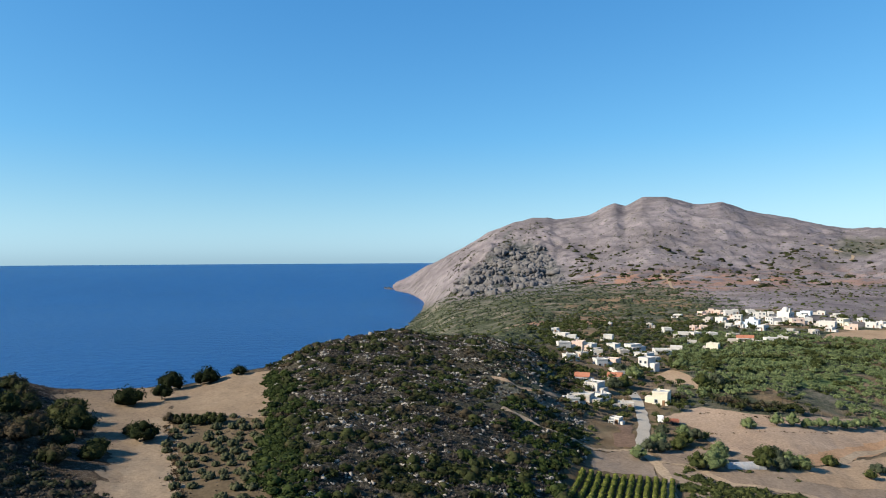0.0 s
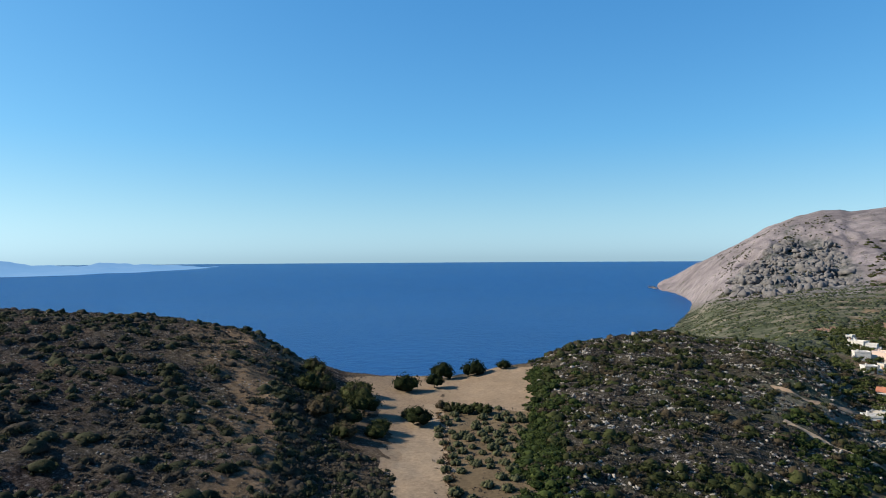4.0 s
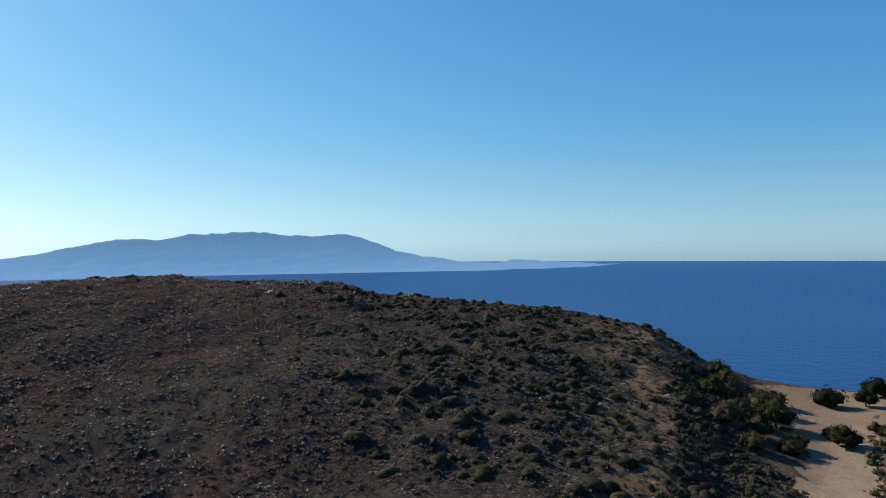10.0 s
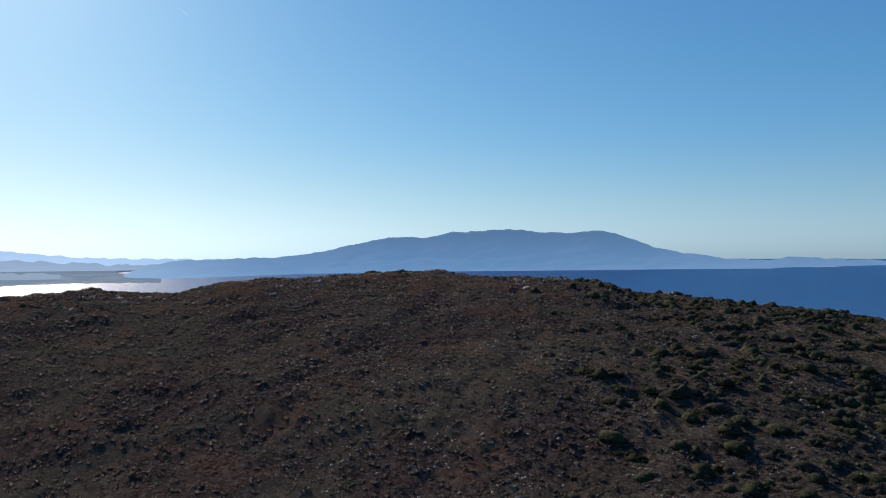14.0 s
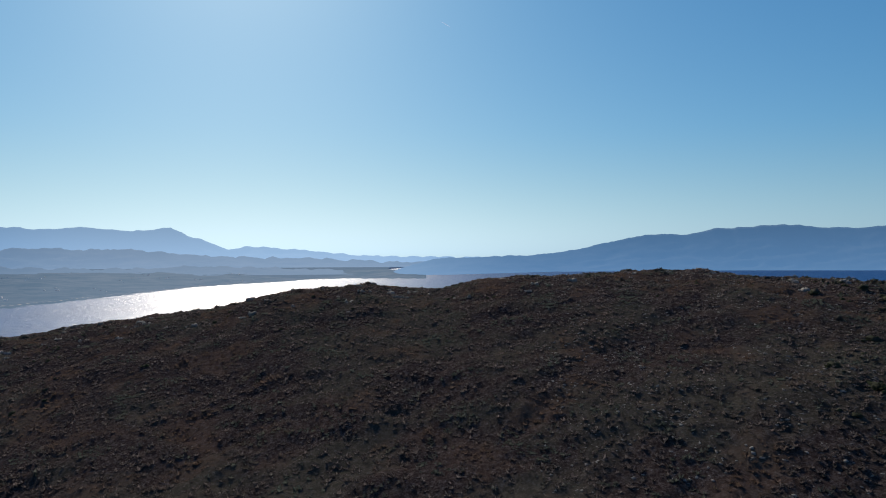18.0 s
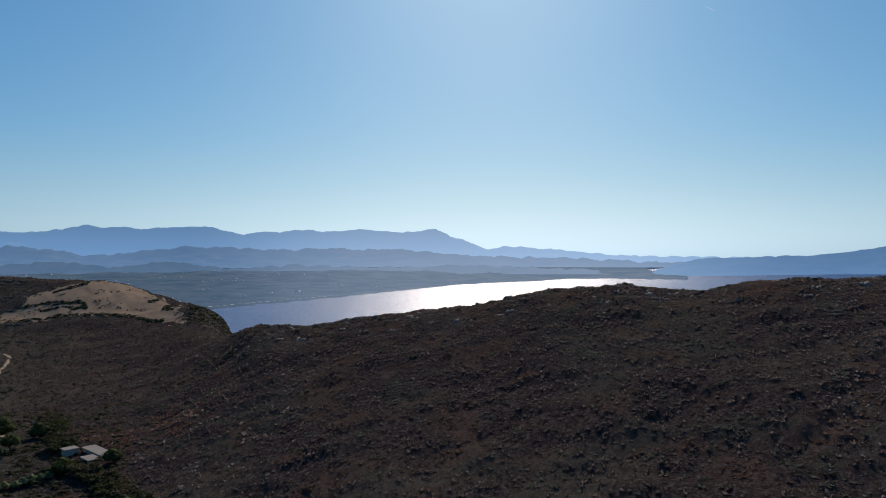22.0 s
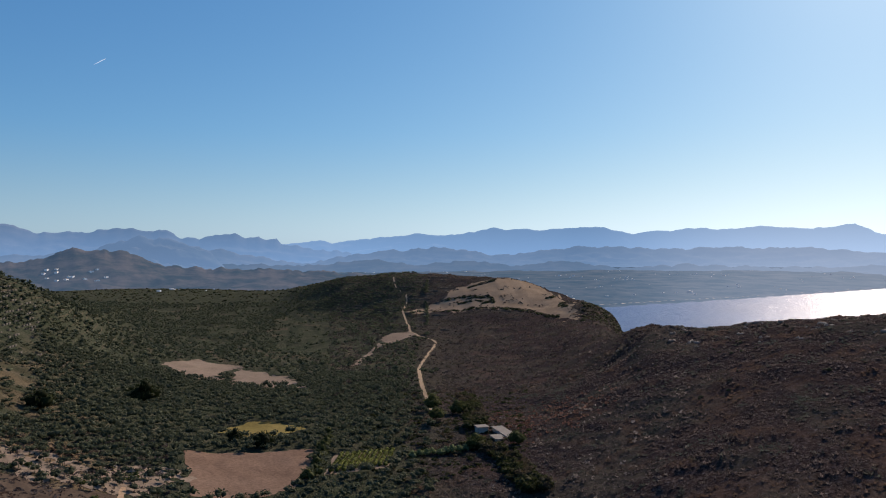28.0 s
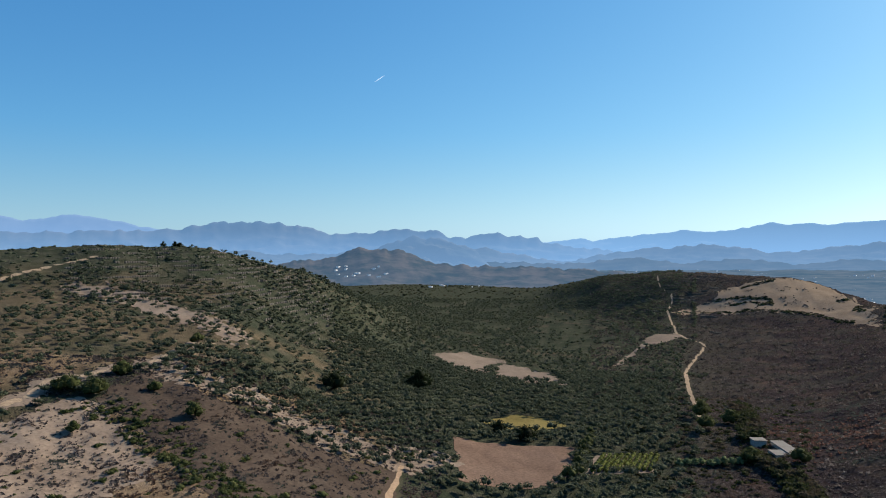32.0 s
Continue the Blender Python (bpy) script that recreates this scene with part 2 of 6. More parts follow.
def sea_z(r, az=0.0):
    """The sea. Where it is open it rises gently at the rim of the world, so that its edge lies on the horizon."""
    s = np.clip((r - 1800) / 3100, 0, 1)
    open_sea = 1 - smooth(82, 104, np.asarray(az, float)) * (1 - smooth(215, 300, np.asarray(az, float)))
    return EYE_Z - EYE_Z / (1 + 3.0 * open_sea * s * s)


def sea_range(dip, az):
    """How far off, at each bearing, the sea lies under this slope below the eye."""
    r = np.linspace(300, 4900, 2000)
    return np.array([np.interp(d, (sea_z(r, a) - EYE_Z) / r, r) for d, a in zip(dip, az)])


# Land by compass: for each bearing (degrees to the left of the first view), distances and
# sight slopes of foot, middle, crest, back, rise and far crest.
LAND = {
    -40: (190, -.32, 330, -.19, 560, -.105, 900, -.06, 1500, -.028, 2400, .022),
    -33: (190, -.32, 330, -.19, 560, -.103, 900, -.06, 1500, -.028, 2400, .026),
    -27: (180, -.32, 300, -.185, 620, -.088, 1000, -.05, 1600, -.02, 2500, .044),
    -18: (170, -.321, 270, -.205, 480, -.12, 900, -.06, 1500, -.018, 2600, .080),
    -12.6: (160, -.33, 200, -.262, 330, -.155, 800, -.075, 1500, -.028, 2600, .060),
    -10.2: (150, -.33, 190, -.25, 270, -.178, 750, -.08, 1500, -.034, 2560, .052),
    -7.7: (145, -.335, 190, -.24, 270, -.146, 700, -.085, 1500, -.042, 2540, .054),
    -4.1: (135, -.335, 190, -.22, 290, -.119, 600, -.12, 1400, -.055, 2520, .032),
    -1.2: (132, -.335, 190, -.21, 300, -.114, 590, -.135, 1500, -.062, 2560, -.008),
    0: (130, -.335, 190, -.205, 300, -.113, 580, -.15, 2000, -.063, 2620, -.017),
    1.2: (130, -.335, 190, -.202, 300, -.109, 560, -.165, 2250, -.062, 2700, -.026),
    2.6: (130, -.335, 190, -.2, 300, -.105, 550, -.18, 2300, -.065, 2750, -.032),
    3.6: (128, -.335, 190, -.2, 300, -.104, 550, -.2, 2000, -.075, 2800, -.050),
    6.3: (126, -.335, 185, -.2, 290, -.115, 520, -.23, 950, -.155, 2400, -.062),
    9: (125, -.33, 180, -.205, 270, -.120, 500, -.25, 900, -.16, 2400, -.062),
    12.4: (125, -.33, 170, -.24, 250, -.155, 450, -.28, 900, -.16, 2400, -.062),
    18.7: (135, -.315, 180, -.235, 250, -.167, 450, -.29, 900, -.16, 2400, -.062),
    23: (140, -.305, 180, -.235, 245, -.169, 450, -.29, 900, -.16, 2400, -.062),
    27.4: (130, -.32, 180, -.222, 245, -.164, 450, -.28, 900, -.16, 2400, -.062),
    30.6: (125, -.325, 170, -.209, 235, -.146, 430, -.27, 900, -.16, 2400, -.062),
    34.6: (118, -.32, 165, -.192, 240, -.101, 430, -.24, 900, -.16, 2400, -.062),
    44: (115, -.31, 165, -.163, 260, -.071, 450, -.2, 900, -.16, 2400, -.062),
    54.5: (112, -.32, 165, -.15, 270, -.055, 480, -.19, 900, -.16, 2400, -.062),
    56.7: (112, -.325, 165, -.15, 270, -.054, 480, -.19, 900, -.16, 2400, -.062),
    58.7: (112, -.33, 165, -.148, 270, -.039, 480, -.19, 900, -.16, 2400, -.062),
    66: (110, -.34, 165, -.15, 275, -.032, 480, -.18, 900, -.16, 2400, -.062),
    76: (115, -.33, 170, -.15, 275, -.024, 500, -.17, 900, -.16, 2400, -.062),
    83.4: (120, -.315, 175, -.145, 275, -.034, 500, -.17, 900, -.16, 2400, -.062),
    88.5: (123, -.31, 180, -.147, 278, -.036, 500, -.17, 900, -.16, 2400, -.062),
    91.5: (125, -.308, 185, -.15, 280, -.049, 500, -.17, 900, -.16, 2400, -.062),
    98: (128, -.312, 190, -.15, 280, -.049, 500, -.18, 900, -.16, 2300, -.064),
    104.5: (132, -.315, 195, -.16, 285, -.054, 500, -.19, 900, -.16, 2200, -.067),
    110: (136, -.318, 205, -.17, 295, -.076, 520, -.19, 900, -.16, 1900, -.078),
    116.5: (142, -.32, 220, -.175, 305, -.090, 520, -.2, 900, -.16, 1700, -.085),
    122: (155, -.32, 230, -.185, 320, -.104, 540, -.2, 900, -.16, 1600, -.09),
    127: (170, -.32, 245, -.195, 350, -.100, 550, -.19, 900, -.16, 1500, -.095),
    129.2: (178, -.32, 250, -.205, 390, -.12, 540, -.105, 640, -.094, 1200, -.12),
    131.3: (183, -.32, 255, -.215, 420, -.13, 570, -.098, 700, -.071, 1150, -.122),
    134: (190, -.32, 260, -.235, 450, -.142, 620, -.10, 780, -.056, 1200, -.112),
    137: (196, -.32, 260, -.245, 480, -.145, 650, -.095, 850, -.038, 1300, -.1),
    142.6: (200, -.32, 260, -.245, 500, -.148, 700, -.095, 950, -.030, 1500, -.08),
    146.7: (200, -.32, 270, -.24, 520, -.14, 760, -.085, 1000, -.029, 1600, -.07),
    152: (198, -.32, 300, -.22, 600, -.13, 850, -.088, 1100, -.039, 1800, -.06),
    156: (196, -.32, 300, -.22, 600, -.13, 900, -.09, 1250, -.055, 1900, -.055),
    160.7: (192, -.32, 300, -.22, 600, -.125, 900, -.09, 1300, -.058, 2000, -.046),
    167: (180, -.315, 290, -.20, 500, -.13, 800, -.088, 1300, -.056, 2000, -.043),
    170: (170, -.31, 280, -.195, 420, -.125, 560, -.072, 800, -.075, 2000, -.044),
    173.7: (164, -.308, 270, -.185, 400, -.105, 520, -.029, 750, -.07, 2000, -.045),
    179: (155, -.305, 240, -.155, 360, -.075, 500, -.005, 700, -.05, 2000, -.045),
    182.7: (150, -.30, 230, -.15, 350, -.065, 490, .014, 700, -.03, 2000, -.045),
    185.5: (150, -.30, 230, -.145, 350, -.06, 490, .009, 700, -.03, 2000, -.045),
    189: (150, -.30, 230, -.14, 350, -.055, 480, .016, 700, -.03, 2000, -.045),
    196: (150, -.30, 230, -.13, 350, -.05, 470, .007, 700, -.03, 2000, -.045),
    202: (150, -.30, 230, -.13, 350, -.05, 470, .007, 700, -.03, 2000, -.045),
    320: (190, -.32, 330, -.19, 560, -.105, 900, -.06, 1500, -.028, 2400, .022),
}
# the mountain's skyline: bearing, slope
SUMMIT = {-36: .028, -33.5: .0315, -32: .033, -30.8: .033, -29.4: .039, -27.2: .0495, -24.4: .059, -22.6: .0725, -20.7: .0725, -18.7: .0830, -16.9: .0835,
          -15.6: .0720, -14.8: .0765, -14.2: .0730, -12.9: .0610, -11.3: .0545, -10.2: .0525, -9.6: .0555, -8.5: .0555, -6.9: .0485, -5.0: .0355, -2.8: .0135, 0: -.0110, 1: -.02, 3: -.034}
# the far bay shore: bearing, slope at the water's edge
SHORE = {83: -.027, 91: -.0325, 100: -.035, 111: -.044, 121: -.061, 131: -.074, 140: -.08, 160: -.06, 202: -.055}


def pchip(xk, yk, x):
    """Monotone cubic through knots, row by row: xk, yk (rows, knots), x (n) for all rows."""
    h = np.diff(xk, axis=1)
    d = np.diff(yk, axis=1) / h
    m = np.zeros_like(yk)
    a, b = d[:, :-1], d[:, 1:]
    same = a * b > 0
    m[:, 1:-1] = np.where(same, 2 * a * b / np.where(same, a + b, 1), 0)
    m[:, 0], m[:, -1] = d[:, 0], d[:, -1]
    out = np.empty((len(xk), len(x)))
    for i in range(len(xk)):
        k = np.clip(np.searchsorted(xk[i], x) - 1, 0, xk.shape[1] - 2)
        hh = h[i, k]
        s = np.clip((x - xk[i, k]) / hh, 0, 1)
        y0, y1, m0, m1 = yk[i, k], yk[i, k + 1], m[i, k] * hh, m[i, k + 1] * hh
        out[i] = y0 * (1 + 2 * s) * (1 - s) ** 2 + m0 * s * (1 - s) ** 2 + y1 * s * s * (3 - 2 * s) + m1 * s * s * (s - 1)
    return out


AZ = np.concatenate([np.arange(-40, 202.01, 0.17), np.arange(204, 319, 4.0)])
RR = np.concatenate([np.geomspace(0.02, 105, 16, endpoint=False), np.geomspace(105, 720, 170, endpoint=False), np.geomspace(720, 1300, 24, endpoint=False), np.geomspace(1300, 2760, 76, endpoint=False), np.geomspace(2760, 4930, 16)])


def build_heights():
    bear = np.array(list(LAND))
    tab = np.array(list(LAND.values()), float)
    tab[:, 1::2] *= tab[:, 0::2]
    def eased(k):
        """Knot k along the bearings, with its corners rounded (least at the crests)."""
        fine = np.arange(-40, 320, 0.125)
        v = np.interp(fine, bear, tab[:, k])
        w = np.hanning(25 if k in (5, 9, 11) else 49)
        v = np.convolve(np.pad(v, len(w) // 2, "edge"), w / w.sum(), "valid")
        return np.interp(AZ, fine, v)
    knots = np.stack([eased(k) for k in range(12)], 1)
    xk, zk = knots[:, 0::2], knots[:, 1::2]
    peak = smooth(-38, -35, AZ) * smooth(2.0, 0.5, AZ)
    top = np.interp(AZ, list(SUMMIT), list(SUMMIT.values())) - 0.003 * smooth(-24, -21, AZ) * smooth(-11, -13, AZ)
    zk[:, 5] = zk[:, 5] * (1 - peak) + xk[:, 5] * top * peak
    n = len(AZ)
    dip = np.interp(AZ, list(SHORE), list(SHORE.values()))
    shore = sea_range(dip, AZ)
    shore = np.maximum(shore, xk[:, -1] + 120)
    bay = smooth(91, 95, AZ) * (1 - smooth(206, 230, AZ))
    z_shore = np.where(bay > 0.5, sea_z(shore, AZ) - EYE_Z + 1.0, -150)
    z_plain = np.where(bay > 0.5, -0.020 * 4300, -150)
    far = (AZ < 0) | (AZ > 230)
    z_shore = np.where(far, -90, z_shore)
    z_plain = np.where(far, -110, z_plain)
    xk = np.concatenate([np.full((n, 1), 0.01), np.full((n, 1), 70.0), xk, shore[:, None], np.full((n, 1), 4300.0), np.full((n, 1), 4940.0)], 1)
    zk = np.concatenate([np.full((n, 1), -58.0), zk[:, :1] * 1.05 - 2, zk, z_shore[:, None], z_plain[:, None], z_plain[:, None] * 0.9], 1)
    z = pchip(xk, zk, RR)
    a, r = np.radians(AZ)[:, None], RR[None, :]
    z = z.mean(0) + (z - z.mean(0)) * smooth(55, 108, r)
    x, y = -np.sin(a) * r, np.cos(a) * r
    fade = smooth(60, 140, r)
    z += fade * (1.3 * N1.fbm(x / 38, y / 38, 4) + 0.35 * N2.fbm(x / 7, y / 7, 3)) * (1 - 0.5 * flat_ground(AZ[:, None], r))
    rng = np.random.RandomState(77)
    tufts = smooth(100, 115, r) * (1 - smooth(330, 460, r)) * (smooth(-13, -11, AZ[:, None]) * (1 - smooth(11.5, 12.5, AZ[:, None])) + smooth(29, 32, AZ[:, None]) * (1 - smooth(143, 147, AZ[:, None])))
    lumps = rng.rand(*z.shape)
    lumps = (lumps + np.roll(lumps, 1, 0) + np.roll(lumps, 2, 0) + np.roll(lumps, 3, 0)) / 4
    z += tufts * (0.7 * (lumps - 0.5) + 0.6 * N1.fbm(x / 9, y / 9, 3))
    mount = smooth(900, 1700, r) * (1 - smooth(2900, 3500, r)) * smooth(1.5, -4, AZ[:, None])
    mount = mount * (1 - 0.85 * smooth(2150, 2500, r))
    z += mount * (15 * (N2.ridged(x / 420, y / 420, 5) - 0.45) + 6 * N1.fbm(x / 80, y / 80, 5, 0.6))
    z += smooth(1200, 1600, r) * (1 - smooth(2900, 3300, r)) * smooth(4, 2.5, AZ[:, None]) * smooth(-9, -4, AZ[:, None]) * 7 * N3.ridged(x / 110, y / 110, 5) * smooth(-126, -100, z)
    cliff = smooth(1480, 1600, r) * (1 - smooth(1950, 2250, r)) * smooth(-11.5, -9, AZ[:, None]) * smooth(-1.5, -3.5, AZ[:, None])
    z += cliff * 24 * (N3.ridged(x / 60, y / 170, 5) - 0.45)
    plain = smooth(1100, 1700, r) * bay[:, None]
    z += plain * np.maximum(0, 6 * N3.fbm(x / 200, y / 200, 4)) * smooth(shore[:, None] + 40, shore[:, None] + 400, r)
    tan_hill = smooth(560, 760, r) * (1 - smooth(1000, 1200, r)) * smooth(128, 133, AZ[:, None]) * (1 - smooth(150, 160, AZ[:, None]))
    z += tan_hill * 3.0 * N3.fbm(x / 60, y / 60, 3)
    return EYE_Z + z, x, y, shore


def flat_ground(az, r):
    """Where the ground is tilled and even."""
    saddle = smooth(11, 13, az) * (1 - smooth(26, 30, az)) * (1 - smooth(240, 260, r))
    valley = smooth(-9, -14, az) * (1 - smooth(600, 800, r)) + smooth(142, 148, az) * (1 - smooth(168, 174, az)) * (1 - smooth(700, 900, r))
    return np.clip(saddle + valley, 0, 1)


HEIGHT, GX, GY, SHORE_RANGE = build_heights()


def polar(x, y):
    az = np.degrees(np.arctan2(-np.asarray(x, float), np.asarray(y, float)))
    return np.where(az < -40, az + 360, az), np.hypot(x, y)


def ground_at(x, y):
    """Ground height by bearing and range, between the sheet's own corners."""
    az, r = polar(x, y)
    i = np.clip(np.searchsorted(AZ, az) - 1, 0, len(AZ) - 2)
    j = np.clip(np.searchsorted(RR, r) - 1, 0, len(RR) - 2)
    u = np.clip((az - AZ[i]) / (AZ[i + 1] - AZ[i]), 0, 1)
    v = np.clip((r - RR[j]) / (RR[j + 1] - RR[j]), 0, 1)
    return (HEIGHT[i, j] * (1 - u) + HEIGHT[i + 1, j] * u) * (1 - v) + (HEIGHT[i, j + 1] * (1 - u) + HEIGHT[i + 1, j + 1] * u) * v


def mesh_from(name, verts, faces, mat, smooth_faces=True):
    """A mesh object from arrays: verts (n, 3), faces (m, 3 or 4)."""
    me = bpy.data.meshes.new(name)
    verts, faces = np.asarray(verts, np.float32), np.asarray(faces, np.int32)
    m, k = faces.shape
    me.vertices.add(len(verts))
    me.vertices.foreach_set("co", verts.ravel())
    me.loops.add(m * k)
    me.loops.foreach_set("vertex_index", faces.ravel())
    me.polygons.add(m)
    me.polygons.foreach_set("loop_start", np.arange(m, dtype=np.int32) * k)
    if smooth_faces:
        me.polygons.foreach_set("use_smooth", np.ones(m, bool))
    me.update(calc_edges=True)
    me.materials.append(mat)
    return me


def grid_triangles(n, m, wrap=False):
    q = sheet_faces(n, m, wrap)
    return np.concatenate([q[:, [0, 1, 2]], q[:, [0, 2, 3]]])


def sheet_faces(n, m, wrap=False):
    i, j = np.meshgrid(np.arange(n if wrap else n - 1), np.arange(m - 1), indexing="ij")
    k = (i + 1) % n
    return np.stack([i * m + j, i * m + j + 1, k * m + j + 1, k * m + j], -1).reshape(-1, 4)


def cover_masks(az, r, x, y, z):
    """What covers the ground: soil, green, rock, burnt, red (0 to 1)."""
    n = N3.fbm(x / 55, y / 55, 4)
    n2 = N2.fbm(x / 160, y / 160, 4)
    rock = smooth(850 + 450 * smooth(-6, 0, az), 1500 + 450 * smooth(-6, 0, az), r + 300 * n2) * smooth(7, 2, az)
    slope = (z - EYE_Z) / r
    line = np.interp(az, [-40, -30, -22, -19.5, -18.5, -16, -11, -6.4, -2, 1, 5], [-.072, -.072, -.066, -.05, -.034, -.036, -.038, -.042, -.056, -.058, -.05])
    near_mount = smooth(520, 700, r) * smooth(6, 3, az)
    rock = np.maximum(rock * smooth(-0.02, 0.0, slope - line), smooth(-.014, .012, slope - line + .016 * n2 + .008 * n) * near_mount)
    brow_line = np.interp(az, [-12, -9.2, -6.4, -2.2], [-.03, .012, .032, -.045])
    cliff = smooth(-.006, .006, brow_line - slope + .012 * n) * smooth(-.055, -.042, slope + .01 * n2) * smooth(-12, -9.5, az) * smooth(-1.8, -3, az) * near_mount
    lane = smooth(-7, -12, az) * (1 - smooth(900, 1300, r))
    green = lane * smooth(-0.5, -0.05, n) * smooth(280, 340, r)
    green = np.maximum(green, smooth(500, 600, r) * (1 - smooth(1300, 1700, r + 300 * n2)) * smooth(7, 2, az) * 0.85)
    valley = smooth(143, 148, az) * (1 - smooth(1700, 2000, r))
    hill_f = smooth(166, 172, az) * (1 - smooth(380, 430, r + 40 * n)) * (0.45 + 0.55 * smooth(260, 230, r))
    green = np.maximum(green, valley * 0.95)
    green = np.maximum(green, smooth(1200, 1500, r) * smooth(75, 82, az))
    soil = smooth(11, 12.5, az) * (1 - smooth(27, 29.5, az + 3 * n)) * (1 - smooth(250, 262, r)) * 0.25
    soil = np.maximum(soil, smooth(28, 31, az) * (1 - smooth(35, 43, az + 5 * n)) * smooth(-0.3, 0.3, n) * 0.7 * (1 - smooth(260, 290, r)))
    soil = np.maximum(soil, lane * smooth(0.05, 0.35, -n) * 0.8)
    soil = np.maximum(soil, hill_f * smooth(-0.25 - 0.4 * smooth(178, 186, az), 0.3 - 0.25 * smooth(178, 186, az), n) * 0.9)
    burnt = np.maximum(smooth(46, 64, az + 10 * n), smooth(29, 34, az) * 0.6 * smooth(36, 50, az)) * (1 - smooth(138, 146, az)) * (1 - smooth(950, 1150, r))
    red = np.exp(-((slope + .029 + .006 * n2) / .010) ** 2) * smooth(-11, -14, az) * (1 - 0.4 * smooth(-26, -30, az))
    for a0, s0, wa, ws in ((-8.3, -.094, 1.4, .010), (-14.4, -.074, 1.2, .013), (-13, -.086, 1.5, .007), (-21, -.040, 2.5, .008), (-17, -.058, 1.0, .006)):
        red = np.maximum(red, 0.9 * np.exp(-((az - a0) / wa) ** 2 - ((slope - s0) / ws) ** 2))
    meadow_top = smooth(-29.5, -31, az) * smooth(-.004, .002, slope) * smooth(.026, .02, slope) * smooth(-0.3, 0.1, n2)
    rock = rock * (1 - 0.8 * meadow_top)
    red = red * smooth(480, 560, r) * (az < 5)
    homes = smooth(225, 260, r) * (1 - smooth(470, 620, r)) * smooth(-9.5, -11, az) * (1 - smooth(-17.5, -20, az))
    soil = np.maximum(soil, homes * smooth(-0.35, 0.1, n) * 0.8)
    green = green * (1 - 0.6 * homes)
    brow = smooth(-2, -8, az + 4 * n) * smooth(170, 215, r + 25 * n) * (1 - smooth(300, 330, r)) * smooth(-13, -11, az)
    meadow = np.maximum(smooth(9, 4, az) * smooth(290, 330, r), np.maximum(smooth(-11, -12.5, az), brow)) * (1 - smooth(2200, 2500, r)) * (1 - smooth(190, 230, az))
    soil = np.maximum(soil, smooth(-11.5, -13, az) * smooth(-0.7, 0.1, n) * (1 - smooth(250, 275, r)) * smooth(120, 150, r) * 0.8)
    terrace = smooth(146, 149, az) * (1 - smooth(186, 190, az)) * smooth(380, 450, r) * (1 - smooth(1050, 1150, r)) * smooth(-0.3, 0.2, n2) * 0.7
    soil, green, burnt, meadow = (m * smooth(60, 108, r) for m in (soil, green, burnt, meadow))
    return dict(cliff=cliff, terrace=terrace, meadow=meadow, soil=soil, green=green, rock=rock, burnt=burnt, red=red)


land = new("ground", mesh_from("ground", np.stack([GX, GY, HEIGHT], -1).reshape(-1, 3), grid_triangles(len(AZ), len(RR), True), GROUND))
tagged(land, "rolling coastal hills of scrub, dry soil and rock", "ground", kind="structure")
for key, value in cover_masks(AZ[:, None] + 0 * GX, RR[None, :] + 0 * GX, GX, GY, HEIGHT).items():
    at = land.data.attributes.new(key, "FLOAT", "POINT")
    at.data.foreach_set("value", np.asarray(value, np.float32).ravel())

sea_az, sea_r = np.radians(np.arange(-40, 320, 3.0)), np.concatenate([[150], np.geomspace(400, 1800, 12), np.linspace(1850, 4935, 70)])
sa, sr = np.meshgrid(sea_az, sea_r, indexing="ij")
sea = new("water", mesh_from("water", np.stack([-np.sin(sa) * sr, np.cos(sa) * sr, sea_z(sr, np.degrees(sa))], -1).reshape(-1, 3), sheet_faces(len(sea_az), len(sea_r), True), SEA))
tagged(sea, "deep blue open sea with sun glitter in the bay", "sea", kind="structure")


